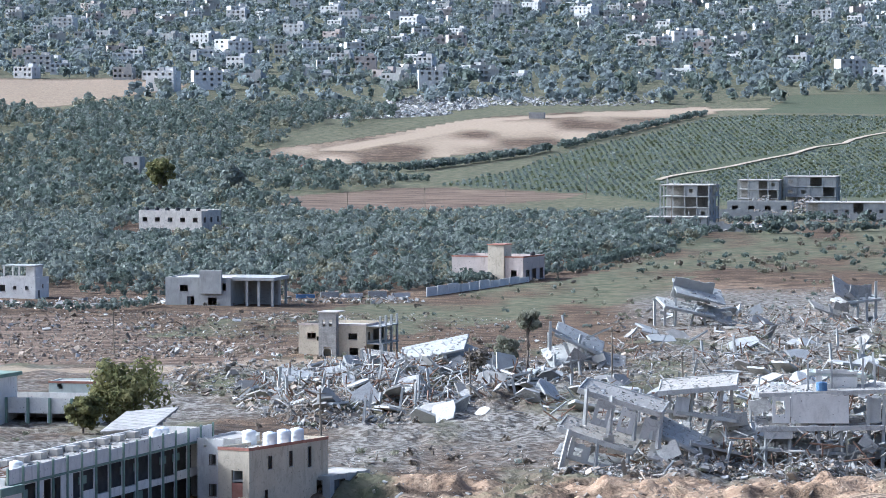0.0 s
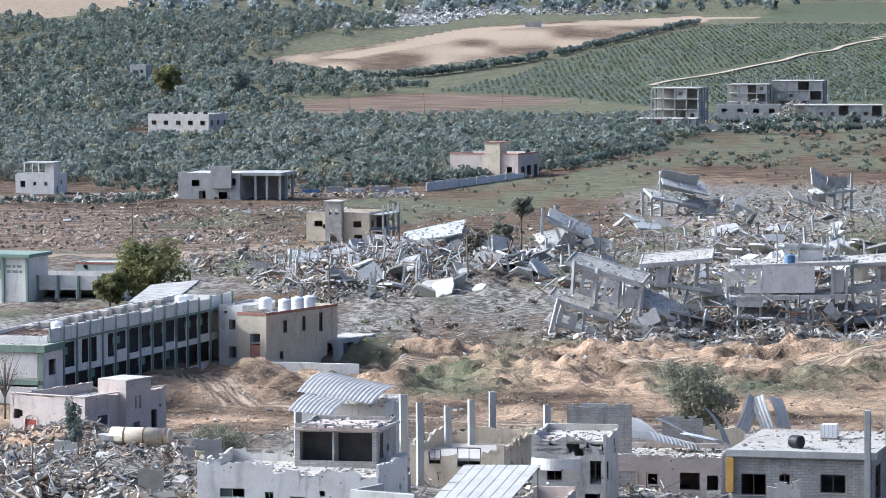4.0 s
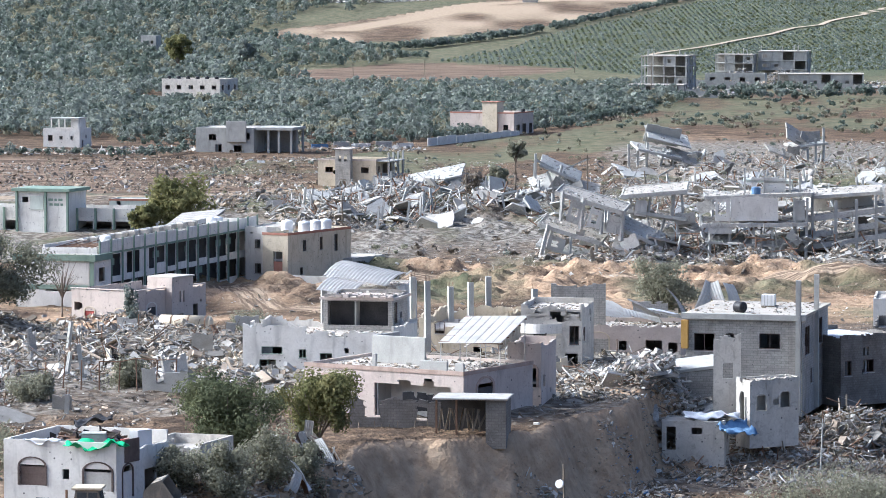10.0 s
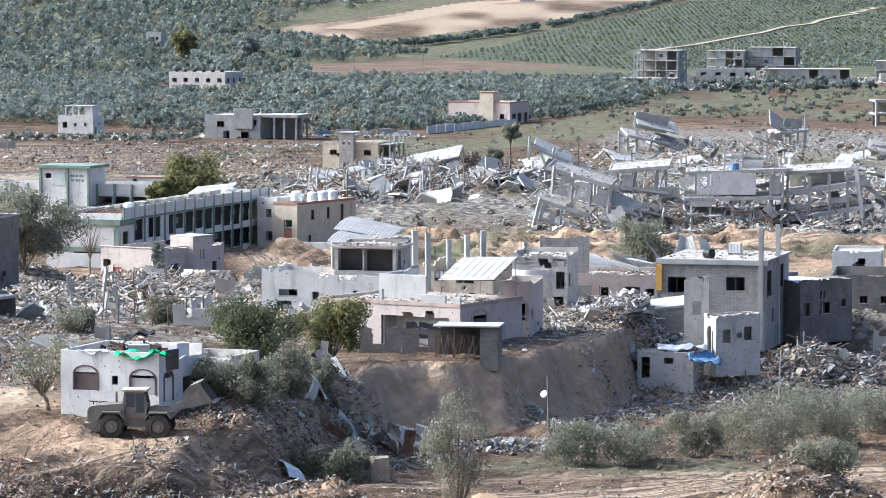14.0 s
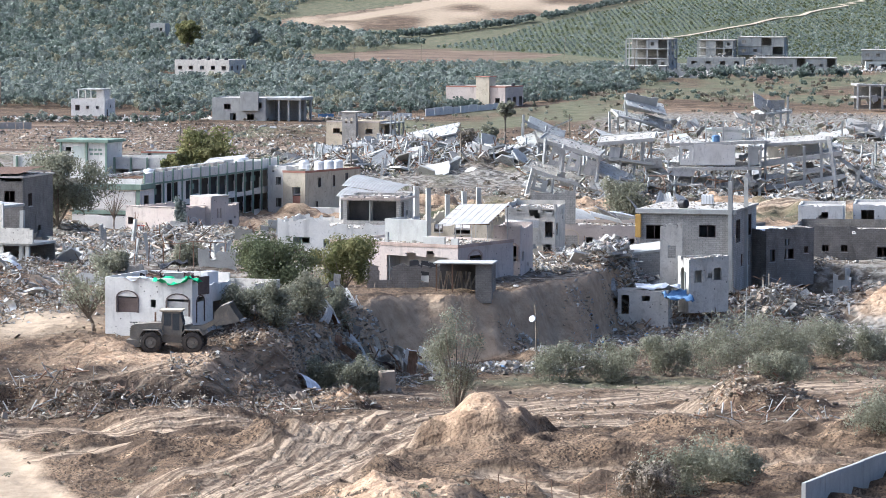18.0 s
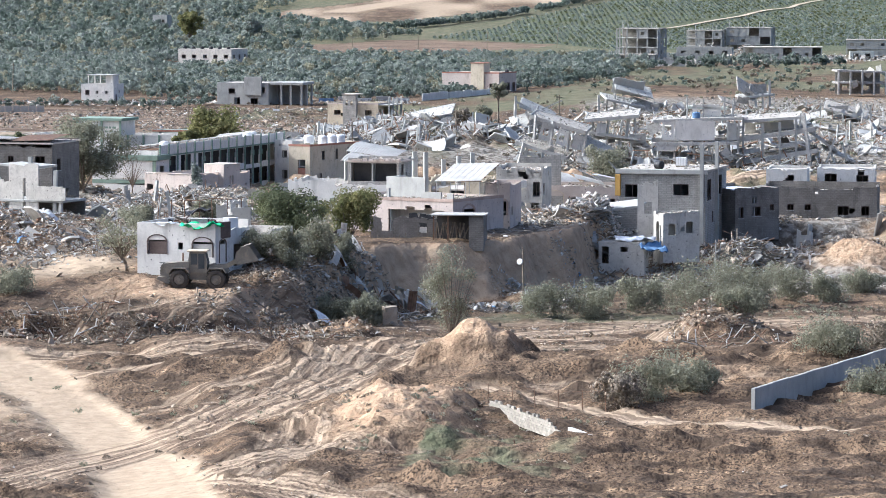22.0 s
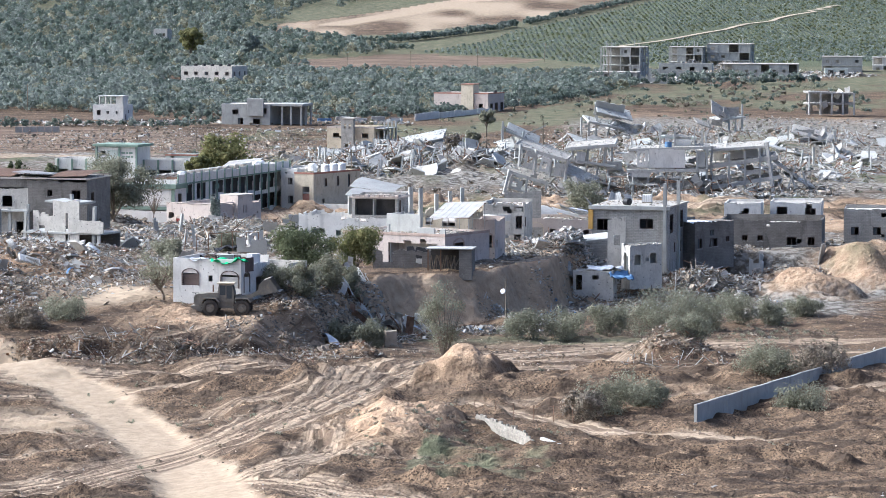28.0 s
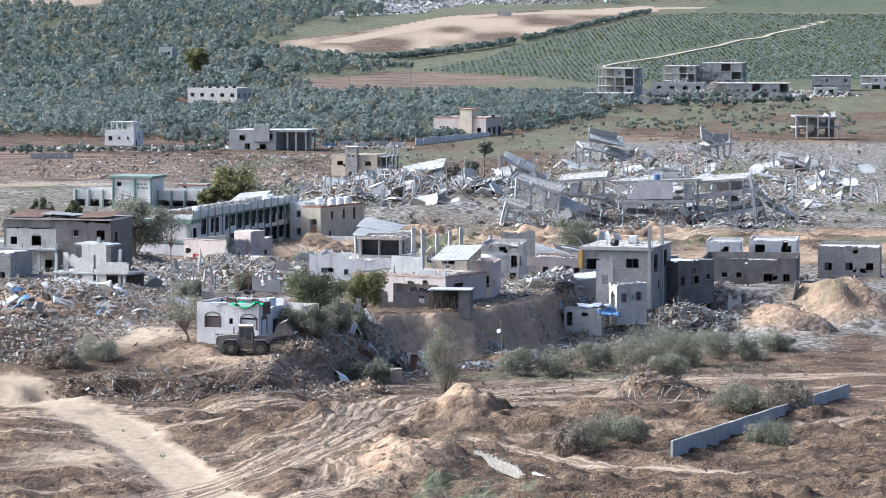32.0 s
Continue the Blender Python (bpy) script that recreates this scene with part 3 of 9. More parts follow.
def ground_material():
    m = bpy.data.materials.new("earth")
    m.use_nodes = True
    N, L = m.node_tree.nodes, m.node_tree.links
    bs = N["Principled BSDF"]
    bs.inputs["Roughness"].default_value = 0.95
    bs.inputs["Specular IOR Level"].default_value = 0.1
    geo = N.new("ShaderNodeNewGeometry")

    def nz(s, detail=5.0, stretch=None):
        n = N.new("ShaderNodeTexNoise")
        n.inputs["Scale"].default_value, n.inputs["Detail"].default_value = s, detail
        if stretch:
            mp = N.new("ShaderNodeMapping")
            mp.inputs["Scale"].default_value = stretch
            L.new(geo.outputs["Position"], mp.inputs[0])
            L.new(mp.outputs[0], n.inputs["Vector"])
        else:
            L.new(geo.outputs["Position"], n.inputs["Vector"])
        return n.outputs["Fac"]

    def ramp(f, lo, hi):
        n = N.new("ShaderNodeMapRange")
        n.inputs[1].default_value, n.inputs[2].default_value = lo, hi
        L.new(f, n.inputs[0])
        return n.outputs[0]

    def mix(f, a, b):
        n = N.new("ShaderNodeMix")
        n.data_type = "RGBA"
        L.new(f, n.inputs[0])
        for i, c in ((6, a), (7, b)):
            if isinstance(c, tuple):
                n.inputs[i].default_value = (*c, 1)
            else:
                L.new(c, n.inputs[i])
        return n.outputs[2]

    def attr(name, rag=0.5, s=0.5):
        a = N.new("ShaderNodeAttribute")
        a.attribute_name = name
        n = N.new("ShaderNodeMath")
        n.operation = "MULTIPLY_ADD"
        L.new(nz(s, 8.0), n.inputs[0])
        n.inputs[1].default_value = rag * 2
        sub = N.new("ShaderNodeMath")
        sub.operation = "SUBTRACT"
        L.new(a.outputs["Fac"], sub.inputs[0])
        sub.inputs[1].default_value = rag
        L.new(sub.outputs[0], n.inputs[2])
        mul = N.new("ShaderNodeMath")
        mul.operation = "MULTIPLY"
        L.new(ramp(n.outputs[0], 0.25, 0.75), mul.inputs[0])
        L.new(ramp(a.outputs["Fac"], 0.02, 0.2), mul.inputs[1])
        return mul.outputs[0]

    def ridged(s, stretch):
        f = nz(s, 7.0, stretch)
        f.node.noise_type = "RIDGED_MULTIFRACTAL"
        f.node.inputs["Roughness"].default_value = 0.55
        return f

    big, mid, fine = nz(0.12), nz(0.9), nz(5.0)
    furrow, lumps = ridged(0.35, (0.5, 1.2, 1)), ridged(1.3, (0.8, 1.0, 1))
    soil = mix(ramp(big, 0.35, 0.65), (0.165, 0.112, 0.069), (0.28, 0.192, 0.117))
    soil = mix(ramp(mid, 0.57, 0.66), soil, (0.41, 0.29, 0.178))
    soil = mix(ramp(nz(0.35, 9, (0.5, 1.0, 1)), 0.5, 0.57), soil, (0.082, 0.058, 0.039))
    soil = mix(ramp(fine, 0.49, 0.6), soil, (0.066, 0.048, 0.033))
    # small shadows in the furrows, painted as darker soil
    crease_shade = N.new("ShaderNodeMath")
    crease_shade.operation = "MULTIPLY"
    crease_shade.inputs[1].default_value = 0.42
    L.new(ramp(furrow, 0.36, 0.16), crease_shade.inputs[0])
    soil = mix(crease_shade.outputs[0], soil, (0.07, 0.05, 0.034))
    soil = mix(ramp(lumps, 0.55, 1.0), soil, (0.33, 0.232, 0.142))
    sand = mix(ramp(mid, 0.35, 0.7), (0.31, 0.208, 0.128), (0.50, 0.365, 0.235))
    sand = mix(ramp(fine, 0.52, 0.72), sand, (0.22, 0.14, 0.085))
    ash = mix(ramp(nz(0.9, 10), 0.42, 0.6), (0.105, 0.09, 0.07), (0.31, 0.285, 0.24))
    pale = mix(ramp(mid, 0.3, 0.7), (0.30, 0.23, 0.153), (0.42, 0.33, 0.227))
    grass = mix(ramp(nz(0.35, 8), 0.35, 0.65), (0.085, 0.092, 0.052), (0.18, 0.162, 0.10))
    rows = N.new("ShaderNodeTexWave")
    rows.inputs["Scale"].default_value, rows.inputs["Distortion"].default_value = 0.075, 1.2
    rows.bands_direction = "Y"
    L.new(geo.outputs["Position"], rows.inputs["Vector"])
    crop = mix(ramp(rows.outputs["Fac"], 0.3, 0.7), (0.062, 0.08, 0.045), (0.135, 0.135, 0.082))
    crop = mix(ramp(nz(0.02, 4), 0.45, 0.6), crop, mix(ramp(nz(0.15), 0.3, 0.7), (0.06, 0.082, 0.045), (0.14, 0.138, 0.085)))
    till = mix(ramp(nz(0.6, 9, (0.1, 0.6, 1)), 0.42, 0.58), (0.11, 0.078, 0.054), (0.235, 0.172, 0.12))
    col = soil
    for name, c, rag, s in (("ash", ash, 0.35, 0.25), ("sand", sand, 0.35, 0.35), ("grass", grass, 0.4, 0.3), ("pale", pale, 0.25, 0.5), ("field", crop, 0.06, 0.05), ("brown", till, 0.06, 0.05)):
        col = mix(attr(name, rag, s), col, c)
    ra, td = N.new("ShaderNodeAttribute"), N.new("ShaderNodeAttribute")
    ra.attribute_name, td.attribute_name = "rut", "track"

    def math2(op, p, q=None, r=None):
        n = N.new("ShaderNodeMath")
        n.operation = op
        for i, v in enumerate((p, q, r)):
            if v is None:
                continue
            if isinstance(v, float):
                n.inputs[i].default_value = v
            else:
                L.new(v, n.inputs[i])
        return n.outputs[0]

    tyre = N.new("ShaderNodeTexNoise")
    tyre.inputs["Scale"].default_value, tyre.inputs["Detail"].default_value = 1.0, 4.0
    L.new(td.outputs["Vector"], tyre.inputs["Vector"])
    worn = ramp(ra.outputs["Fac"], 0.1, 0.8)
    lane = mix(ramp(tyre.outputs["Fac"], 0.44, 0.58), (0.14, 0.10, 0.068), (0.43, 0.33, 0.225))
    lane = mix(math2("MULTIPLY", ramp(nz(2.2, 8), 0.5, 0.72), 0.4), lane, (0.20, 0.145, 0.10))
    col = mix(math2("MULTIPLY", worn, 0.96), col, lane)
    rut = math2("MULTIPLY", math2("MULTIPLY", tyre.outputs["Fac"], worn), -0.55)
    L.new(col, bs.inputs["Base Color"])
    bp = N.new("ShaderNodeBump")
    bp.inputs["Strength"].default_value, bp.inputs["Distance"].default_value = 1.0, 0.5
    hm = N.new("ShaderNodeMath")
    hm.operation = "SUBTRACT"
    pa_ = N.new("ShaderNodeAttribute")
    pa_.attribute_name = "pale"
    rough_h = math2("MULTIPLY_ADD", nz(4.5, 6), 0.3, math2("MULTIPLY_ADD", lumps, 0.42, math2("MULTIPLY_ADD", furrow, 0.75, nz(1.3, 10))))
    L.new(math2("MULTIPLY", rough_h, math2("MULTIPLY_ADD", pa_.outputs["Fac"], -0.75, 1.0)), hm.inputs[0])
    L.new(rut, hm.inputs[1])
    L.new(hm.outputs[0], bp.inputs["Height"])
    L.new(bp.outputs[0], bs.inputs["Normal"])
    return m


g_me_ob.data.materials.append(ground_material())


# ---- building kit ----
def wall(g, m, length, z0, z1, thick=0.2, holes=(), jag=0.0, mi=0):
    """A wall along local x from 0 to length, its face at y = 0, going back to y = thick, as one closed skin; holes (u0, u1, v0, v1) go through it. jag: how far its broken top is eaten down."""
    us = {0.0, length, *[min(max(h[0], 0), length) for h in holes], *[min(max(h[1], 0), length) for h in holes]}
    zs = {z0, z1, *[min(max(h[2], z0), z1) for h in holes], *[min(max(h[3], z0), z1) for h in holes]}
    if jag:
        n = max(3, int(length / 0.6))
        us |= {length * k / n + random.uniform(-0.2, 0.2) for k in range(1, n)}
        zs |= {z1 - jag * k / 6 for k in range(1, 7) if z1 - jag * k / 6 > z0}
    us, zs = sorted(us), sorted(zs)
    eat, level = [], 0.0
    for _ in us:
        level = min(max(level + random.uniform(-0.34, 0.34) * jag, 0), jag)
        eat.append(level)

    def solid(i, j):
        if not (0 <= i < len(us) - 1 and 0 <= j < len(zs) - 1):
            return False
        u, z = (us[i] + us[i + 1]) / 2, (zs[j] + zs[j + 1]) / 2
        if jag and z > z1 - eat[i]:
            return False
        return not any(h[0] < u < h[1] and h[2] < z < h[3] for h in holes)
    index = {}

    def at(i, j, k):
        if (i, j, k) not in index:
            index[i, j, k] = len(g.v)
            u, z = us[i], zs[j]
            if jag and z > z1 - jag - 0.01 and 0 < i < len(us) - 1:
                wob = random.Random(i * 131 + j * 17 + int(length * 100))
                u, z = u + wob.uniform(-0.16, 0.16), z + wob.uniform(-0.28, 0.1) * min(1, jag)
            g.v.append(m @ Vector((u, thick * k, z)))
        return index[i, j, k]
    for i in range(len(us) - 1):
        for j in range(len(zs) - 1):
            if not solid(i, j):
                continue
            fs = [(at(i, j, 0), at(i + 1, j, 0), at(i + 1, j + 1, 0), at(i, j + 1, 0)), (at(i, j, 1), at(i, j + 1, 1), at(i + 1, j + 1, 1), at(i + 1, j, 1))]
            if not solid(i - 1, j):
                fs.append((at(i, j, 0), at(i, j + 1, 0), at(i, j + 1, 1), at(i, j, 1)))
            if not solid(i + 1, j):
                fs.append((at(i + 1, j, 0), at(i + 1, j, 1), at(i + 1, j + 1, 1), at(i + 1, j + 1, 0)))
            if not solid(i, j - 1):
                fs.append((at(i, j, 0), at(i, j, 1), at(i + 1, j, 1), at(i + 1, j, 0)))
            if not solid(i, j + 1):
                fs.append((at(i, j + 1, 0), at(i + 1, j + 1, 0), at(i + 1, j + 1, 1), at(i, j + 1, 1)))
            g.f.extend(fs)
            g.m.extend([mi] * len(fs))


def side_frames(a, b):
    """The four walls of a block whose nearest corner is the origin: a to the left, b to the back."""
    return {
        "front": (Matrix.Translation((-a, 0, 0)), a),
        "side": (Matrix.Rotation(math.pi / 2, 4, "Z"), b),
        "back": (Matrix.Translation((0, b, 0)) @ Matrix.Rotation(math.pi, 4, "Z"), a),
        "left": (Matrix.Translation((-a, b, 0)) @ Matrix.Rotation(-math.pi / 2, 4, "Z"), b),
    }


def window_bits(ho, fr, holes, frame_mat, sill_mat, glass=0.3, bars=True):
    """Sunk frames, sills and here and there a pane for the openings of one wall."""
    for u0, u1, v0, v1 in holes:
        if v1 - v0 > 2.6 or u1 - u0 > 3.2 or v0 < 0.35:
            continue
        w = part("window", Geo_frame(fr, u0, u1, v0, v1, bars), frame_mat, ho)
        s = Geo()
        s.box(u0 - 0.08, u1 + 0.08, -0.07, 0.1, v0 - 0.08, v0 - 0.003, fr)
        part("sill", s, sill_mat, w)
        if random.random() < glass:
            p = Geo()
            p.box(u0 + 0.05, (u0 + u1) / 2 - 0.02, 0.1, 0.11, v0 + 0.05, v1 - 0.05, fr)
            part("pane", p, M_GLASS, w)


def Geo_frame(fr, u0, u1, v0, v1, bars):
    g = Geo()
    t = 0.06
    g.box(u0 + 0.002, u0 + t, 0.06, 0.15, v0 + 0.002, v1 - 0.002, fr)
    g.box(u1 - t, u1 - 0.002, 0.06, 0.15, v0 + 0.002, v1 - 0.002, fr)
    g.box(u0 + t, u1 - t, 0.06, 0.15, v0 + 0.002, v0 + t, fr)
    g.box(u0 + t, u1 - t, 0.06, 0.15, v1 - t, v1 - 0.002, fr)
    if bars:
        g.box((u0 + u1) / 2 - 0.03, (u0 + u1) / 2 + 0.03, 0.08, 0.13, v0 + t, v1 - t, fr)
    return g


def house(label, x, y, turn, a, b, z0, z1, material, holes=None, floors=1, parapet=0.6, jag=None, roof=M_ROOF, trim=None, bits=True,
          name="house", category="house", group="", slab=0.0, skip=(), frame_mat=M_MAROON, glass=0.25):
    """A walled block: nearest corner at x, y; its front runs a metres to the left and away by turn degrees, its side b metres back."""
    ho = thing(name, pose(x, y, z0, 0, 0, -turn), label, category, group)
    h = z1 - z0
    holes, jag = holes or {}, jag or {}
    if 200 < y < 760 and category == "house" and not trim:
        jag = {"front": 0.35, "side": 0.35, "left": 0.3, **jag}
    for k, (fr, ln) in side_frames(a, b).items():
        if k in skip:
            continue
        g = Geo()
        inset = 0.2 if k in ("side", "left") else 0.0
        fr2 = fr @ Matrix.Translation((inset, 0, 0))
        hs = [(u0 - inset, u1 - inset, v0, v1) for u0, u1, v0, v1 in holes.get(k, ())]
        if k == "front":
            hs = [(a - u1, a - u0, v0, v1) for u0, u1, v0, v1 in hs]
        hurt = random.Random(int(x * 31 + y * 17 + len(k) * 5))
        more = []
        if 200 < y < 760 and k in ("front", "side") and category == "house":
            for _ in range(hurt.choice((1, 2, 2, 3))):
                cu, cv, s = hurt.uniform(0.8, max(0.9, ln - 1.2)), hurt.uniform(0.8, h - 0.6), hurt.uniform(0.16, 0.42)
                for _ in range(3):
                    du, dv = hurt.uniform(-0.6, 0.6) * s, hurt.uniform(-0.6, 0.6) * s
                    more.append((cu + du - s, cu + du + s, cv + dv - s * 0.8, cv + dv + s * 0.8))
        wall(g, fr2, ln - 2 * inset, -1.2, h, 0.2, hs + more, jag.get(k, 0.0))
        part("wall", g, material, ho)
        if bits:
            window_bits(ho, fr2, hs, frame_mat, M_CONC, glass)
    r = Geo()
    r.box(-a + 0.203 - slab, -0.203 + slab, 0.203 - slab, b - 0.203 + slab, h - parapet - 0.22, h - parapet)
    part("roof", r, roof, ho)
    for k in range(1, floors):
        s = Geo()
        zz = (h - parapet) * k / floors
        s.box(-a + 0.203, -0.203, 0.203, b - 0.203, zz - 0.2, zz)
        part("floor_slab", s, M_CONC, ho)
    s = Geo()
    s.box(-a * 0.55, -a * 0.55 + 0.15, 0.21, b - 0.21, -0.5, h - parapet - 0.23)
    part("partition", s, M_CONC, ho)
    if trim:
        for k in ("front", "side"):
            fr, ln = side_frames(a, b)[k]
            g = Geo()
            g.box(-0.06, ln + 0.06, -0.06, -0.002, h - 0.3, h + 0.05, fr)
            part("cornice", g, trim, ho)
    return ho


def storeys(a, n, w, wh, sills, gap=0.0):
    """A row of n equal openings on each of several storeys."""
    return [(gap + (a - 2 * gap) * (k + 0.5) / n - w / 2, gap + (a - 2 * gap) * (k + 0.5) / n + w / 2, s, s + wh) for s in sills for k in range(n)]


# ---- rubble, leaves ----
CUBE = np.array([(x, y, z) for z in (-1, 1) for y in (-1, 1) for x in (-1, 1)], float)
CUBE_F = np.array(((0, 2, 3, 1), (4, 5, 7, 6), (0, 1, 5, 4), (2, 6, 7, 3), (0, 4, 6, 2), (1, 3, 7, 5)))


def turns(n, rng, tilt=1.0):
    """n random rotation matrices."""
    a, b, c = rng.uniform(0, 6.283, n), rng.normal(0, 0.5 * tilt, n), rng.normal(0, 0.5 * tilt, n)
    ca, sa, cb, sb, cc, sc = np.cos(a), np.sin(a), np.cos(b), np.sin(b), np.cos(c), np.sin(c)
    return np.stack([ca * cb, ca * sb * sc - sa * cc, ca * sb * cc + sa * sc, sa * cb, sa * sb * sc + ca * cc, sa * sb * cc - ca * sc, -sb, cb * sc, cb * cc], -1).reshape(n, 3, 3)


def scatter(label, spots, mats, weights, seed, size=(0.08, 0.6), flat=0.45, lift=0.0, name="rubble"):
    """Loose broken pieces over elliptical areas (x, y, half width, half depth, number, heap height)."""
    rng = np.random.default_rng(seed)
    xs, ys, up = [], [], []
    for sx, sy, rx, ry, n, hh in spots:
        r, a = np.sqrt(rng.uniform(0, 1, n)), rng.uniform(0, 6.283, n)
        xs.append(sx + rx * r * np.cos(a))
        ys.append(sy + ry * r * np.sin(a))
        up.append(hh * np.clip(1 - r, 0, 1) * rng.uniform(0.2, 1.0, n))
    xs, ys, up = map(np.concatenate, (xs, ys, up))
    off = (ys > 145) | (near_line(xs, ys, ROAD_L) > 3.2)
    xs, ys, up = xs[off], ys[off], up[off]
    n = len(xs)
    s = size[0] * (size[1] / size[0]) ** (rng.beta(1.1, 2.6, n))
    dims = np.stack([s * rng.uniform(0.6, 1.6, n), s * rng.uniform(0.3, 1.1, n), s * rng.uniform(0.1, flat - 0.02, n)], -1)
    long = rng.uniform(0, 1, n) < 0.22
    dims[long] *= np.array([1.9, 0.32, 0.5])
    v = CUBE[None] * (1 + 0.2 * rng.uniform(-1, 1, (n, 8, 3))) * dims[:, None]
    v = np.einsum("nij,nkj->nki", turns(n, rng), v)
    z = height(xs, ys) + up + 0.25 * s + lift
    v += np.stack([xs, ys, z], -1)[:, None]
    f = (CUBE_F[None] + 8 * np.arange(n)[:, None, None]).reshape(-1, 4)
    mi = np.repeat(rng.choice(len(mats), n, p=np.array(weights) / sum(weights)), 6)
    ob = bulk(name, v.reshape(-1, 3), f, mats, mi)
    return tagged(ob, label, "rubble", kind="stuff")


def leaf_cloud(rng, n, rad, h, squash=0.8, leaf=0.25, clumps=9, holes=0.55):
    """n leaf quads in uneven clumps that fill a crown of that radius and height, its middle at the origin."""
    d = rng.normal(0, 1, (clumps, 3))
    d /= np.linalg.norm(d, axis=1)[:, None]
    cs = d * rng.uniform(0.3, 0.9, (clumps, 1)) * np.array([rad, rad, h / 2])
    rr = rng.uniform(0.2, 0.46, clumps) * rad
    k = rng.integers(0, clumps, n)
    e = rng.normal(0, 1, (n, 3))
    e /= np.linalg.norm(e, axis=1)[:, None]
    c = cs[k] + e * (rr[k] * rng.uniform(holes, 1.12, n) ** 0.6)[:, None] * np.array([1, 1, squash])
    up = e + rng.normal(0, 0.3, (n, 3))
    up /= np.linalg.norm(up, axis=1)[:, None]
    side = np.cross(up, rng.normal(0, 1, (n, 3)))
    side /= np.linalg.norm(side, axis=1)[:, None] + 1e-9
    fwd = np.cross(up, side)
    q = np.array([(-1, -0.6), (1, -0.6), (1, 0.6), (-1, 0.6)]) * leaf
    v = (q[None, :, :1] * side[:, None] + q[None, :, 1:] * fwd[:, None]) * rng.uniform(0.6, 1.4, (n, 1, 1)) + c[:, None]
    return v


def quads(name, v, mats, mi=None):
    n = len(v)
    return bulk(name, v.reshape(-1, 3), np.arange(4 * n).reshape(-1, 4), mats, mi)


def grove(name, label, xs, ys, rng, mats, rad, n, leaf, hgt=1.0, cat="trees", weights=None, variants=7):
    """A wood of many small trees as one mesh of leaf clumps and stems."""
    base = [leaf_cloud(rng, n, 1.0, 1.5 * hgt, 0.8, leaf, 8) for _ in range(variants)]
    m = len(xs)
    s = rad * rng.uniform(0.7, 1.3, m)
    zs = height(xs, ys)
    k = rng.integers(0, variants, m)
    ang = rng.uniform(0, 6.283, m)
    ca, sa = np.cos(ang), np.sin(ang)
    out = []
    for j in range(m):
        v = base[k[j]] * s[j]
        out.append(np.stack([v[..., 0] * ca[j] - v[..., 1] * sa[j] + xs[j], v[..., 0] * sa[j] + v[..., 1] * ca[j] + ys[j], v[..., 2] + zs[j] + s[j] * (0.62 * hgt + 0.25)], -1))
    v = np.concatenate(out)
    which = rng.choice(len(mats), m, p=weights)
    ob = quads(name, v, mats, np.repeat(which, n))
    tagged(ob, label, cat, kind="stuff")
    return ob


def tree(label, x, y, h, rad, leaves, n=2600, leaf=0.13, stem=0.16, bare=0.35, seed=1, name="tree", limbs=7, squash=0.8, lean=0.0, z=None):
    """A tree with a tapered trunk, limbs and a crown of leaves in uneven clumps."""
    rng = np.random.default_rng(seed)
    z0 = gz(x, y) - 0.1 if z is None else z
    t = thing(name, pose(x, y, z0), label, "shrub" if name == "shrub" else "tree")
    g = Geo()
    fork = h * bare
    top = Vector((lean, 0, fork))
    g.path([Vector((0, 0, 0)), Vector((lean * 0.4 + rng.uniform(-0.1, 0.1), rng.uniform(-0.1, 0.1), fork * 0.5)), top, Vector((lean * 1.3, 0.1, h * 0.75))], stem, stem * 0.35, 7)
    part("trunk", g, M_BARK, t, smooth=True)
    crown = leaf_cloud(rng, n, rad, h - fork, squash, leaf, 24, 0.2)
    mid = np.array([lean, 0, fork + (h - fork) * 0.5])
    for k in range(limbs):
        a = 6.283 * k / limbs + rng.uniform(-0.3, 0.3)
        end = Vector((lean + rad * 0.7 * math.cos(a), rad * 0.7 * math.sin(a), fork + (h - fork) * rng.uniform(0.35, 0.8)))
        g = Geo()
        g.path([top - Vector((0, 0, fork * 0.25 * rng.uniform(0, 1))), (top + end) / 2 + Vector((0, 0, 0.15)), end], stem * 0.5, stem * 0.12, 5)
        part("limb", g, M_BARK, t)
    if n:
        c = quads("crown", crown + mid, [leaves])
        c.parent = t
    return t



def strewn(label, m, x0, x1, y0, y1, z, n, seed, mats=None, size=(0.05, 0.45)):
    """Plaster and rubbish strewn over a roof or deck, in that thing's frame."""
    q = np.random.default_rng(seed)
    s = size[0] * (size[1] / size[0]) ** q.beta(1.1, 2.6, n)
    d = np.stack([s * q.uniform(0.6, 1.6, n), s * q.uniform(0.3, 1.1, n), s * q.uniform(0.12, 0.5, n)], -1)
    v = CUBE[None] * (1 + 0.3 * q.uniform(-1, 1, (n, 8, 3))) * d[:, None]
    v = np.einsum("nij,nkj->nki", turns(n, q, 0.6), v)
    c = np.stack([q.uniform(x0, x1, n), y0 + (y1 - y0) * q.beta(1, 1, n), z + 0.3 * d[:, 2]], -1)
    v = (v + c[:, None]).reshape(-1, 3)
    mm = np.array(m)
    v = v @ mm[:3, :3].T + mm[:3, 3]
    mats = mats or [M_RUBBLE, M_RUBBLE, M_RUBDARK, M_ROOF, M_DRY]
    ob = bulk("debris", v, (CUBE_F[None] + 8 * np.arange(n)[:, None, None]).reshape(-1, 4), mats, np.repeat(q.integers(0, len(mats), n), 6))
    return tagged(ob, label, "debris", kind="stuff")



# ---- groves, woods, hedges and the far hillside ----
rng = np.random.default_rng(11)


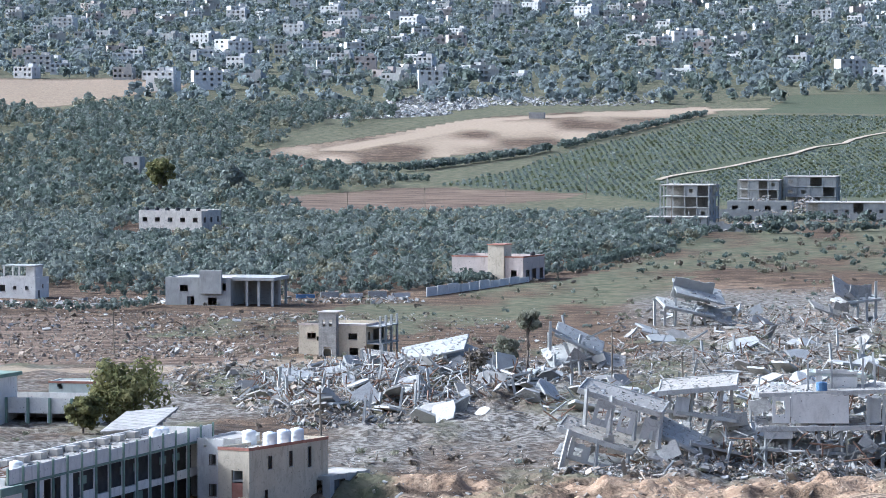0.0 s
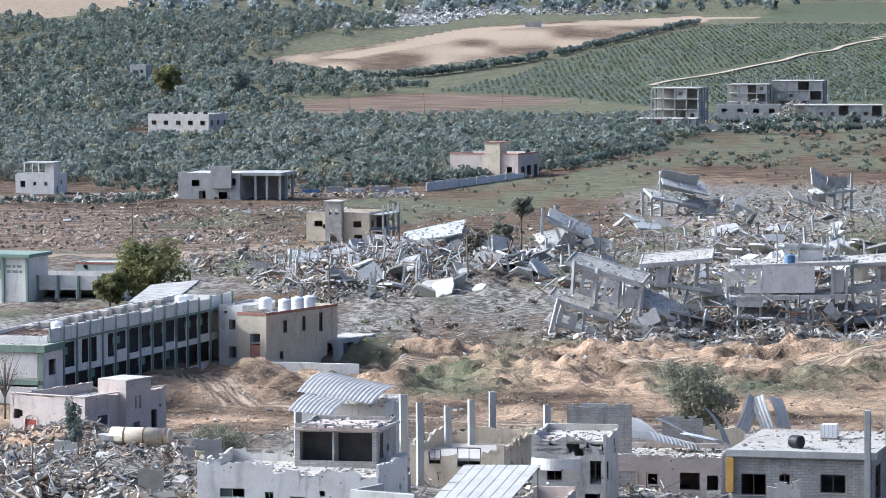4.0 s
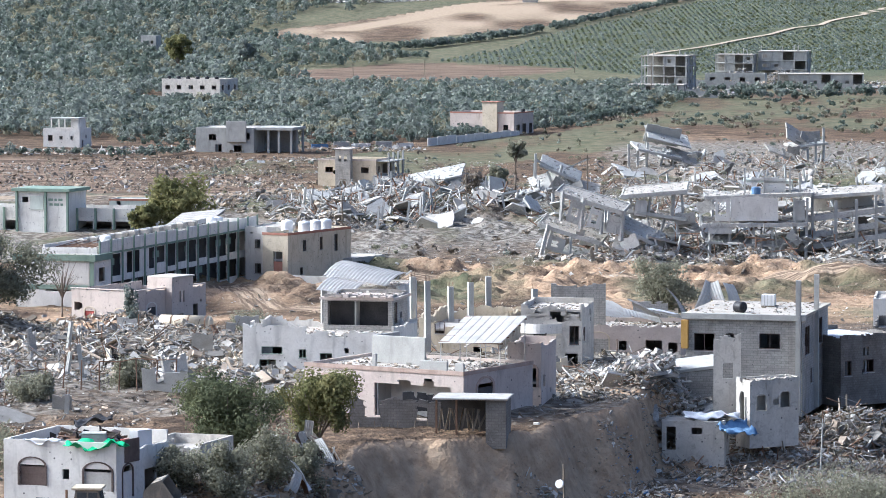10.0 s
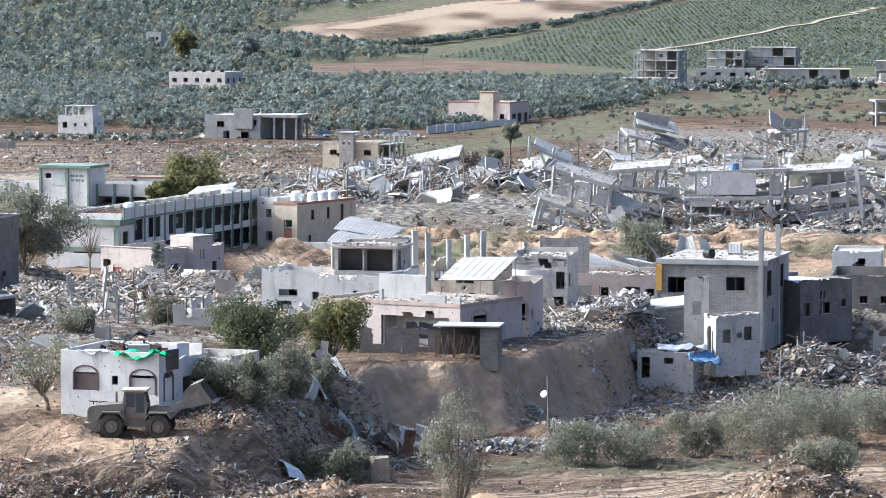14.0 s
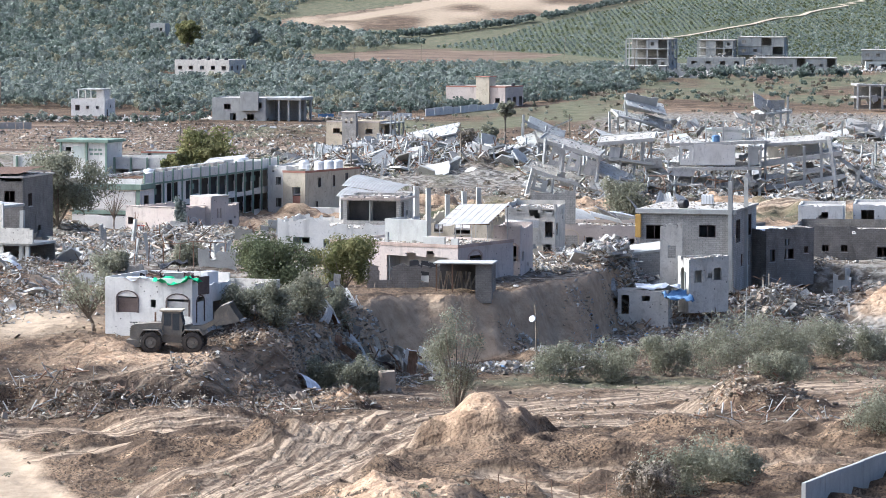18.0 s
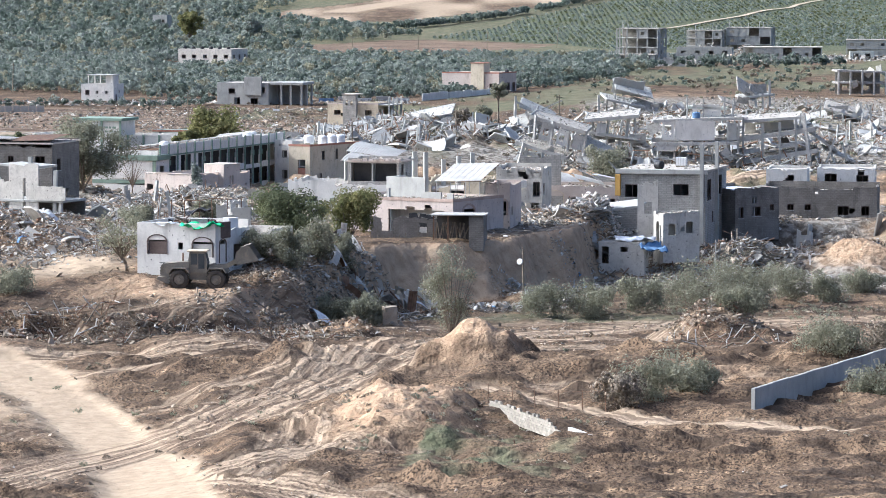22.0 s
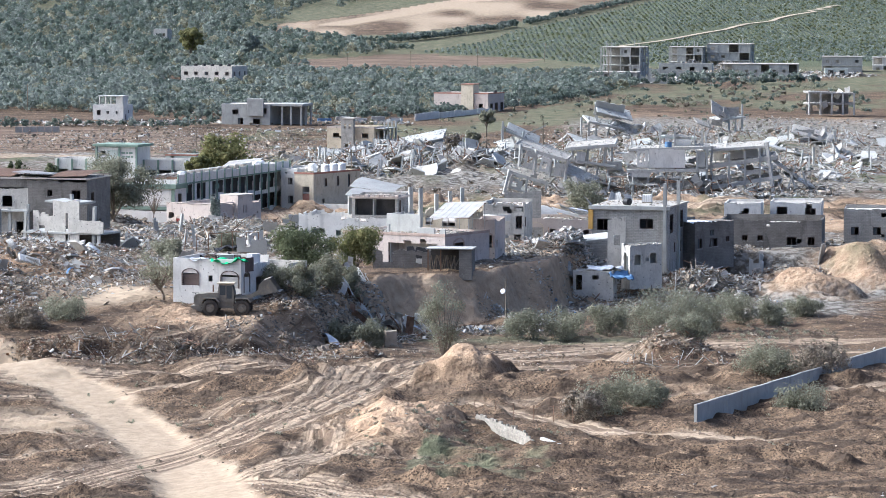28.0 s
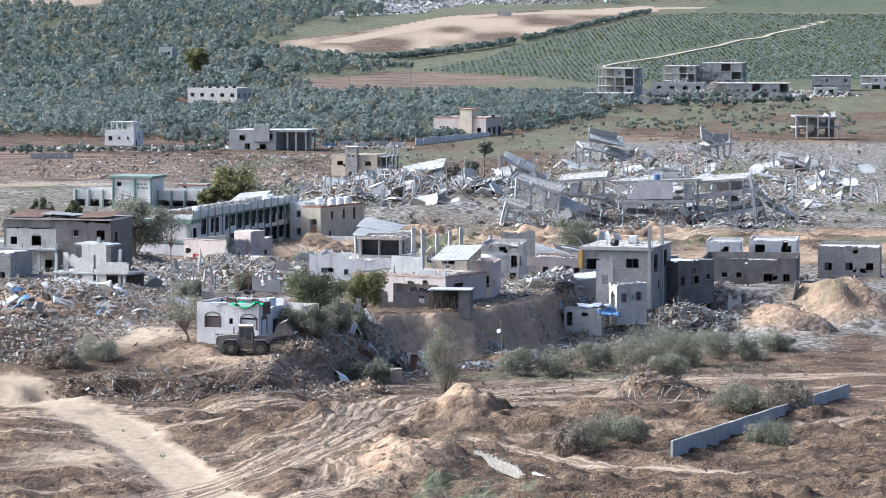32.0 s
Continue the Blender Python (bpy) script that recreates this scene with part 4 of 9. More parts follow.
def spread(x0, x1, y0, y1, gap, jitter=0.3, keep=None):
    xs, ys = np.meshgrid(np.arange(x0, x1, gap), np.arange(y0, y1, gap))
    xs, ys = xs.ravel() + rng.uniform(-1, 1, xs.size) * gap * jitter, ys.ravel() + rng.uniform(-1, 1, xs.size) * gap * jitter
    ok = rng.uniform(0, 1, xs.size) < 0.93
    if keep is not None:
        ok &= keep(xs, ys)
    return xs[ok], ys[ok]


FAR_PLOTS = [(-97, -62, 1128, 1222), (60, 88, 1194, 1236), (110, 190, 1290, 1440)]


def clear(xs, ys):
    ok = np.ones(len(xs), bool)
    for x0, x1, y0, y1 in FAR_PLOTS:
        ok &= ~((xs > x0) & (xs < x1) & (ys > y0) & (ys < y1))
    return ok


front = lambda xs: np.interp(xs, (-200, -60, -30, 0, 20, 30, 60, 110), (905, 900, 895, 905, 945, 985, 1090, 1170))
gx, gy = spread(-190, 100, 880, 1295, 5.3, 0.25, lambda x, y: (y > front(x)) & clear(x, y) & (x < 78 + 8 * vnoise(y / 30, y * 0, 3)))
grove("olive_grove", "grey-green olive trees standing in rows", gx, gy, rng, [M_OLIVE, M_DUSK, M_SHRUB], 2.5, 96, 0.145, 0.95, weights=[0.6, 0.3, 0.1])
wood_ok = lambda x, y: (inside(x, y, F_BROWN) + inside(x, y, F_STRIP) + inside(x, y, F_SAND) + inside(x, y, F_GREEN) + inside(x, y, F_LEFTSAND) < 0.5) & \
    (x < np.interp(y, (1295, 1440, 1530, 1720, 1760, 1900, 2060, 2300), (-42, -66, -18, -58, -100, -62, -20, -60))) & clear(x, y) & (vnoise(x / 26, y / 70, 77) > -0.62)
wx, wy = spread(-330, 0, 1300, 2180, 7.6, 0.4, wood_ok)
grove("mixed_woodland", "dense dark orchard and cypress trees", wx, wy, rng, [M_OLIVE, M_DUSK, M_SHRUB], 3.3, 64, 0.165, 1.1, weights=[0.4, 0.46, 0.14])
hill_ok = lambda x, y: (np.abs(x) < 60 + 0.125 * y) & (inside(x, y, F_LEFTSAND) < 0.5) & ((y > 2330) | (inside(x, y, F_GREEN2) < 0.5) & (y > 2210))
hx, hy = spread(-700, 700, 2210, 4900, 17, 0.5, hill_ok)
# M_HILL leaves carry the haze in their colour
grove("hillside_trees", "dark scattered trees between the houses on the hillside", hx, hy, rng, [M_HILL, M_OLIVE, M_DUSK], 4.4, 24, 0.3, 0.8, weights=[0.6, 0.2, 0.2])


def hedge(label, pts, gap, rad, n=60):
    xs, ys = [], []
    for (x0, y0), (x1, y1) in zip(pts, pts[1:]):
        k = max(2, int(math.hypot(x1 - x0, y1 - y0) / gap))
        t = np.arange(k) / k
        xs.append(x0 + (x1 - x0) * t + rng.uniform(-1, 1, k) * rad * 0.4)
        ys.append(y0 + (y1 - y0) * t + rng.uniform(-1, 1, k) * rad * 0.4)
    grove("hedge", label, np.concatenate(xs), np.concatenate(ys), rng, [M_DUSK, M_OLIVE], rad, n + 30, 0.16, 0.8, "hedge", [0.6, 0.4])


hedge("dark overgrown hedge along the sandy field", [(-62, 1695), (-20, 1672), (37, 1772), (48, 1800)], 2.0, 2.6)
hedge("dark overgrown hedge between two fields", [(54, 1815), (70, 1870), (99, 1960), (138, 2092)], 2.4, 2.4)
hedge("bushes along the brown field", [(-66, 1560), (-30, 1600), (-5, 1560)], 3.5, 2.6)
hedge("bushes round the bare concrete blocks", [(52, 1150), (66, 1166), (84, 1160), (100, 1170), (118, 1180), (150, 1200)], 3.0, 2.6)
hedge("bushes under the far block", [(90, 1240), (110, 1262), (140, 1275)], 4.0, 2.4)
hedge("row of bushes at the field edge", [(-140, 800), (-92, 822), (-70, 815), (-60, 840)], 3.0, 1.7)
hedge("thicket behind the villas", [(-80, 880), (-30, 872), (-20, 880), (30, 950), (62, 1070)], 3.0, 2.0)

far_lane = Geo()
lane_pts = [Vector((x + 3 * math.sin(x), y, 0)) for x, y in [(FAR_TRACK[k][0] + (FAR_TRACK[k + 1][0] - FAR_TRACK[k][0]) * q / 6, FAR_TRACK[k][1] + (FAR_TRACK[k + 1][1] - FAR_TRACK[k][1]) * q / 6) for k in range(4) for q in range(6)]]
far_lane.poly([Vector((p.x + s * 1.4, p.y - s * 0.6, gz(p.x, p.y) + 0.5)) for p in lane_pts for s in (-1, 1)], [(2 * k, 2 * k + 1, 2 * k + 3, 2 * k + 2) for k in range(len(lane_pts) - 1)])
lane_ob = new("farm_track", far_lane.mesh("farm_track", [M_DUST]))
tagged(lane_ob, "pale dusty farm track between the vine rows", "track", kind="structure")

bx_, by_ = rng.uniform(30, 150, 420), rng.uniform(930, 1180, 420)
ok_ = (vnoise(bx_ / 12, by_ / 30, 66) > -0.1) & (bx_ < 0.125 * by_ + 20)
grove("field_bushes", "dark bushes and weeds scattered over the fallow field", bx_[ok_], by_[ok_], rng, [M_DUSK, M_SHRUB, M_DRY], 1.25, 30, 0.24, 0.6, "bushes", [0.45, 0.35, 0.2])
# vines: low green lines over the far fields
vx, vy = [], []
for k in range(88):
    y0 = 1420 + k * 7.2
    xs0 = np.arange(-10, 300, 2.6)
    ys0 = y0 + xs0 * 0.12 + rng.uniform(-2.4, 2.4, len(xs0))
    ok = (inside(xs0, ys0, F_GREEN) > 0.5) & (near_line(xs0, ys0, FAR_TRACK) > 6) & clear(xs0, ys0) & (xs0 < 0.13 * ys0 + 30) 
    vx.append(xs0[ok])
    vy.append(ys0[ok])
grove("vine_rows", "low green vines planted in rows", np.concatenate(vx), np.concatenate(vy), rng, [M_LEAF, M_OLIVE, M_DUSK], 0.85, 8, 0.42, 0.5, "vines", [0.3, 0.4, 0.3])

# ---- town on the hillside ----
def town_house(label, w, d, h, floors, mt, seed):
    r = random.Random(seed)
    t = thing("town_house", pose(0, 0, 0), label, "house", "town on the hillside")
    g = Geo()
    wall(g, Matrix.Translation((-w / 2, -d / 2, 0)), w, -6, h, 0.3, [(w * (k + 0.5) / 4 - 0.8, w * (k + 0.5) / 4 + 0.8, 1.2 + 3.2 * f, 2.7 + 3.2 * f) for f in range(floors) for k in range(4) if r.random() < 0.8])
    part("front_wall", g, mt, t)
    g = Geo()
    wall(g, Matrix.Translation((w / 2, -d / 2 + 0.3, 0)) @ Matrix.Rotation(math.pi / 2, 4, "Z"), d - 0.6, -6, h, 0.3, [(d * 0.3, d * 0.3 + 1.5, 1.2 + 3.2 * f, 2.7 + 3.2 * f) for f in range(floors)])
    part("side_wall", g, mt, t)
    g = Geo()
    wall(g, Matrix.Translation((-w / 2, d / 2 - 0.3, 0)) @ Matrix.Rotation(-math.pi / 2, 4, "Z"), d - 0.6, -6, h, 0.3)
    part("side_wall", g, mt, t)
    g = Geo()
    wall(g, Matrix.Translation((w / 2, d / 2, 0)) @ Matrix.Rotation(math.pi, 4, "Z"), w, -6, h, 0.3)
    part("back_wall", g, mt, t)
    g = Geo()
    g.box(-w / 2 + 0.303, w / 2 - 0.303, -d / 2 + 0.303, d / 2 - 0.303, h - 0.9, h - 0.6)
    part("roof", g, M_LROOF, t)
    g = Geo()
    g.box(w * 0.1, w * 0.38, -d * 0.1, d * 0.3, h - 0.6, h + 1.9)
    part("stair_head", g, mt, t)
    g = Geo()
    g.tube((-w * 0.2, 0, h - 0.6), (-w * 0.2, 0, h + 0.9), 0.8, 0.8, 8)
    part("water_tank", g, M_BLACK, t)
    return t


kinds = [town_house("white rendered flat-roofed house among trees", 13, 11, 6.9, 2, M_FARWHITE, 1), town_house("tall white apartment block on the slope", 17, 13, 10.4, 3, M_FARWHITE, 2),
         town_house("low pale house with a flat roof", 15, 10, 4.2, 1, M_FARWHITE, 3), town_house("grey concrete house on the slope", 12, 12, 7.4, 2, M_CONC, 4), town_house("pinkish rendered house on the slope", 14, 10, 7.0, 2, M_PINK, 5)]
spots = [(-162, 2310, 1), (-138, 2330, 1), (-112, 2360, 3), (-28, 2340, 3), (-6, 2330, 1), (265, 2360, 1), (232, 2600, 0), (-250, 2760, 0), (-228, 2790, 4), (-92, 2800, 0), (-80, 2760, 0), (30, 2640, 2), (10, 2950, 4)]
r = random.Random(5)
while len(spots) < 298:
    y = 2420 + 2300 * r.random() ** 1.3
    x = r.uniform(-1, 1) * (20 + 0.113 * y)
    if all(math.hypot(x - s[0], (y - s[1]) / 2) > 17 for s in spots) and (r.random() < 0.35 + 0.6 * float(vnoise(np.array([x / 90]), np.array([y / 220]), 13)[0]) or y > 3300 and r.random() < 0.5):
        spots.append((x, y, r.choice((0, 0, 1, 2, 2, 3, 4))))
for i, (x, y, k) in enumerate(spots):
    m = pose(x, y, gz(x, y) + (0.3 if i % 3 else 1.2), 0, 0, r.uniform(-35, 20))
    copy_thing(kinds[k], m)
for k in kinds:
    for o in list(k.children_recursive):
        bpy.data.objects.remove(o)
    bpy.data.objects.remove(k)


# ---- rubble ----
MIX = [M_RUBBLE, M_RUBDARK, M_WSLAB]
scatter("grey heaps of broken concrete from flattened houses", [(-20, 605, 12, 40, 3600, 2.0), (-6, 625, 14, 50, 5200, 2.6), (10, 640, 12, 45, 3200, 2.0), (-32, 640, 16, 40, 1800, 0.8), (-14, 570, 12, 25, 2200, 1.0)], MIX, (6, 5, 1.2), 21, (0.05, 0.8))
scatter("broken concrete spread over bulldozed ground", [(38, 530, 20, 36, 3000, 1.2), (66, 540, 22, 46, 3000, 1.2), (42, 650, 24, 60, 3200, 1.2), (80, 680, 30, 80, 3000, 1.4), (60, 780, 30, 60, 1800, 1.2), (110, 620, 24, 120, 1200, 1.0), (100, 840, 40, 60, 1600, 0.8)], MIX, (5, 5, 1.2), 22, (0.05, 0.7))
scatter("loose stones over the waste ground", [(0, 480, 60, 40, 2600, 0.2), (-20, 780, 40, 40, 1300, 0.4), (-40, 720, 40, 60, 900, 0.2), (20, 690, 30, 60, 1500, 0.4)], MIX, (4, 4, 1.5), 23, (0.05, 0.5))
scatter("heap of grey debris and twisted sheet", [(-57, 205, 15, 24, 5000, 2.2), (-48, 232, 12, 18, 4000, 1.6), (-58, 165, 13, 12, 2400, 2.2), (-50, 152, 9, 7, 1300, 1.3), (-47, 172, 8, 12, 2200, 1.8), (-40, 190, 7, 14, 1600, 1.2), (-42, 262, 14, 22, 3000, 1.2), (-30, 285, 14, 22, 2600, 0.8), (-40, 310, 16, 14, 1200, 0.6), (-60, 290, 14, 40, 1500, 1.0)], MIX + [M_STEEL, M_RUST], (4, 7, 1.6, 1, 1), 24, (0.04, 0.42))
scatter("tumbled blocks between the ruined houses", [(16, 240, 7, 12, 3000, 2.2), (22, 262, 9, 8, 900, 1.2), (38, 270, 7, 8, 700, 1.0), (0, 250, 12, 14, 1000, 0.6), (-14, 245, 8, 12, 700, 0.5), (25, 300, 20, 14, 900, 0.5), (50, 300, 16, 16, 800, 0.6), (-8, 300, 20, 18, 900, 0.4)], MIX + [M_DRY], (4, 5, 2, 1), 25, (0.04, 0.4))
scatter("debris that slid down the bank", [(11, 204, 6, 4, 1100, 0.5), (26, 229, 9, 7, 1300, 1.0), (38, 236, 8, 6, 800, 0.6), (-12, 178, 8, 9, 1100, 0.9), (-2, 186, 8, 6, 1200, 0.7), (-10, 170, 8, 6, 900, 0.6), (3, 191, 9, 4, 1200, 0.6), (16, 217, 4, 6, 800, 0.5)], MIX + [M_STEEL, M_BLUE], (3, 7, 1.5, 1.5, 0.4), 26, (0.04, 0.4))
scatter("dark debris along the dug edge", [(-24, 137, 9, 4, 2200, 1.2), (-40, 136, 10, 4, 1800, 0.9), (-12, 146, 6, 8, 1400, 0.9), (-16, 160, 5, 10, 900, 0.6), (26, 146, 5, 5, 1300, 1.1), (-1, 90, 3, 4, 120, 0.3), (6, 66, 4, 5, 220, 0.2), (11, 58, 4, 5, 220, 0.3)], [M_RUBDARK, M_RUST, M_RUBBLE, M_DRY], (8, 2, 1.2, 3), 27, (0.04, 0.34))
scatter("boards, clods and torn sheet strewn down the slope", [(-14, 158, 5, 12, 1100, 0.4), (-10, 172, 5, 10, 1300, 0.5), (-18, 146, 6, 6, 700, 0.3), (-22, 138, 7, 4, 700, 0.5)], [M_RUBDARK, M_DRY, M_STEEL, M_RUBBLE, M_DKBLOCK], (8, 4, 1, 1, 3), 38, (0.05, 0.34))
scatter("stones and clods on the bulldozed plain", [(0, 90, 60, 70, 7000, 0), (0, 150, 50, 25, 2500, 0), (40, 200, 20, 40, 700, 0)], [M_RUBDARK, M_DRY, M_RUBBLE], (6, 3, 1), 28, (0.03, 0.28))
scatter("far field of flattened houses", [(-45, 2110, 50, 70, 2400, 1.0), (-5, 2200, 30, 60, 1500, 1.0), (60, 2230, 60, 40, 700, 0.6)], [M_WSLAB, M_RUBBLE], (3, 2), 29, (0.4, 1.9))
scatter("debris round the far ruined blocks", [(120, 1330, 40, 40, 900, 1.5), (74, 1185, 14, 14, 300, 1), (-60, 1205, 8, 14, 300, 1.2), (150, 1300, 30, 40, 500, 1), (112, 1376, 9, 8, 700, 5), (127, 1380, 7, 6, 500, 5), (74, 1190, 10, 5, 500, 3), (92, 1196, 6, 5, 300, 2), (160, 1292, 20, 8, 500, 2.5)], MIX, (4, 2, 3), 30, (0.15, 1.4))
scatter("clods and rubbish on the churned plot behind the school", [(-80, 735, 50, 55, 2600, 0.2), (-60, 790, 40, 30, 900, 0.4), (-40, 705, 26, 16, 700, 0.4)], [M_RUBDARK, M_RUBBLE, M_WSLAB, M_DRY], (6, 2, 1, 3), 39, (0.1, 0.7))
scatter("litter along the garden walls", [(-100, 835, 30, 14, 500, 0.4), (-70, 850, 14, 14, 300, 0.4), (-20, 860, 16, 12, 300, 0.4)], MIX, (4, 3, 3), 33, (0.12, 1.0))
scatter("tumbled wall blocks and plaster between the village ruins", [(-14, 300, 10, 14, 900, 0.8), (-22, 262, 9, 20, 1300, 0.9), (-28, 330, 8, 10, 600, 0.6), (-8, 238, 9, 8, 700, 0.6), (9, 240, 6, 9, 900, 1.0), (12, 285, 9, 12, 1000, 1.0), (24, 292, 10, 9, 1100, 1.4), (33, 285, 8, 10, 800, 1.0), (44, 282, 8, 8, 700, 1.0), (-44, 292, 12, 20, 1600, 1.2), (-46, 335, 14, 16, 1100, 0.8)], MIX + [M_BEIGE, M_STEEL], (5, 6, 1.5, 1.5, 0.7), 36, (0.1, 0.6), flat=0.6)
scatter("broad broken plates of plaster and board", [(-56, 205, 14, 30, 420, 1.2), (-40, 275, 16, 26, 360, 0.8), (18, 244, 7, 10, 240, 1.6), (24, 292, 12, 10, 220, 1.0), (-22, 262, 10, 22, 240, 0.6), (36, 246, 9, 6, 160, 1.4)], MIX + [M_DIRTY], (4, 4, 2, 2), 37, (0.3, 1.1), flat=0.16)
# fallen slabs
slab_me = []
for k in range(7):
    g = Geo()
    w, d, t = 0.9 + 0.3 * k, 0.8 + 0.2 * k, 0.1 + 0.012 * k
    pts = [(-w, -d), (w * random.uniform(0.3, 0.7), -d * random.uniform(0.8, 1.1)), (w, -d * random.uniform(0.2, 0.6)), (w * random.uniform(0.8, 1.1), d), (-w * random.uniform(0.1, 0.5), d * random.uniform(0.8, 1.1)), (-w, d * random.uniform(0.3, 0.8))]
    n = len(pts)
    g.poly([Vector((x, y, z)) for z in (-t, t) for x, y in pts], [tuple(range(n - 1, -1, -1)), tuple(range(n, 2 * n))] + [(i, (i + 1) % n, n + (i + 1) % n, n + i) for i in range(n)])
    slab_me.append(g.mesh("concrete_slab", [(M_RUBBLE, M_WSLAB, M_CONC, M_RUBBLE)[k % 4]]))
r = random.Random(8)
for cx, cy, rx, ry, n, up in ((-6, 605, 24, 50, 110, 2.5), (16, 590, 14, 30, 20, 2), (50, 560, 26, 40, 36, 1.8), (75, 620, 34, 90, 60, 1.6), (60, 760, 34, 60, 30, 1.2), (-50, 220, 14, 40, 14, 1.2), (17, 241, 6, 9, 14, 1.6), (110, 640, 20, 90, 26, 1.2)):
    for k in range(n):
        a, q = r.uniform(0, 6.283), math.sqrt(r.random())
        x, y = cx + rx * q * math.cos(a), cy + ry * q * math.sin(a)
        me = slab_me[r.randrange(4) if cy < 300 else r.randrange(7)]
        o = new("concrete_slab", me)
        o.matrix_basis = pose(x, y, gz(x, y) + up * (1 - q) * r.random() + 0.35, r.gauss(0, 24), r.gauss(0, 24), r.uniform(0, 360))
        tagged(o, "broken concrete slab lying tilted on rubble", "slab", "fallen slabs")
# columns that still stand
r = random.Random(9)
for cx, cy, rx, ry, n, hh in ((-16, 590, 12, 30, 14, 4.0), (6, 590, 18, 40, 14, 3.6), (36, 545, 14, 16, 8, 4.5), (70, 600, 34, 60, 22, 4.2), (62, 700, 40, 60, 14, 4), (-42, 250, 14, 30, 5, 3.0)):
    for k in range(n):
        x, y = cx + rx * r.uniform(-1, 1), cy + ry * r.uniform(-1, 1)
        h = hh * r.uniform(0.5, 1.1)
        g = Geo()
        g.box(-0.17, 0.17, -0.17, 0.17, -0.6, h, jit=0.03)
        o = thing("concrete_column", pose(x, y, gz(x, y), r.gauss(0, 7), r.gauss(0, 9), r.uniform(0, 90)), "bare concrete column left standing in rubble", "column", "standing columns")
        part("shaft", g, M_CONC, o)
        g = Geo()
        for q in range(4):
            g.tube((0.11 * (-1) ** q, 0.11 * (-1) ** (q // 2), h - 0.1), (0.14 * (-1) ** q + r.uniform(-0.2, 0.2), 0.12 * (-1) ** (q // 2), h + r.uniform(0.3, 0.9)), 0.025, 0.02, 4)
        part("rebar", g, M_RUST, o)


def rods(label, spots, mats, seed, length=(0.6, 3.2), thick=0.035):
    """Bent rods, pipes and laths sticking out of the heaps."""
    q = np.random.default_rng(seed)
    vs = []
    for sx, sy, rx, ry, n, up in spots:
        r0, a = np.sqrt(q.uniform(0, 1, n)), q.uniform(0, 6.283, n)
        x, y = sx + rx * r0 * np.cos(a), sy + ry * r0 * np.sin(a)
        ln = q.uniform(*length, n)
        t = thick * q.uniform(0.6, 1.8, n)
        v = CUBE[None] * np.stack([ln / 2, t, t], -1)[:, None]
        v = np.einsum("nij,nkj->nki", turns(n, q, 1.3), v)
        vs.append(v + np.stack([x, y, height(x, y) + up * (1 - r0) * q.uniform(0, 1, n) + 0.3], -1)[:, None])
    v = np.concatenate(vs)
    n = len(v)
    ob = bulk("scrap_rods", v.reshape(-1, 3), (CUBE_F[None] + 8 * np.arange(n)[:, None, None]).reshape(-1, 4), mats, np.repeat(q.integers(0, len(mats), n), 6))
    return tagged(ob, label, "scrap", kind="stuff")


rods("bent reinforcing bars and laths in the far rubble", [(-8, 615, 24, 50, 1500, 3.5), (60, 570, 50, 50, 600, 2.5), (80, 700, 50, 90, 500, 2), (44, 495, 28, 8, 300, 7)], [M_RUST, M_CONC, M_STEEL], 71, (1.0, 4.5), 0.06)
rods("bent pipes and laths in the village debris", [(-52, 220, 16, 40, 320, 1.5), (-35, 275, 18, 30, 260, 1.2), (18, 245, 10, 14, 160, 1.5), (28, 232, 12, 8, 140, 1), (-10, 180, 10, 10, 160, 1), (-25, 138, 16, 5, 160, 1), (5, 270, 30, 30, 160, 1), (26, 135, 6, 6, 60, 1)], [M_RUST, M_DRY, M_STEEL], 72, (0.5, 2.6), 0.03)

# ---- small kit for fittings ----
def arch_trim(ho, fr, u0, u1, v0, v1, mt, label="", wide=0.14, fill=None):
    """A raised band round an opening with a round head, the head's field and an optional shutter or dark room fill in
    it.
    """
    g = Geo()
    c, r = (u0 + u1) / 2, (u1 - u0) / 2
    rise = r * 0.62
    g.box(u0 - wide, u0, -0.06, 0.02, v0, v1, fr)
    g.box(u1, u1 + wide, -0.06, 0.02, v0, v1, fr)
    n = 9
    pts = []
    for k in range(n + 1):
        a = math.pi * k / n
        for rr, yy in ((1.0, -0.06), (1.0 + wide / r, -0.06), (1.0, 0.02), (1.0 + wide / r, 0.02)):
            pts.append(fr @ Vector((c - r * rr * math.cos(a), yy, v1 + rise * rr * math.sin(a))))
    fs = []
    for k in range(n):
        a, b = 4 * k, 4 * k + 4
        fs += [(a, b, b + 1, a + 1), (a + 2, a + 3, b + 3, b + 2), (a + 1, b + 1, b + 3, a + 3), (a, a + 2, b + 2, b)]
    g.poly(pts, fs)
    w = part("window_surround", g, mt, ho, label)
    if fill is not None:
        g = Geo()
        g.box(u0 + 0.004, u1 - 0.004, 0.05, 0.09, v0 + 0.004, v1 - 0.004, fr)
        part("shutter", g, fill, w)
    return w


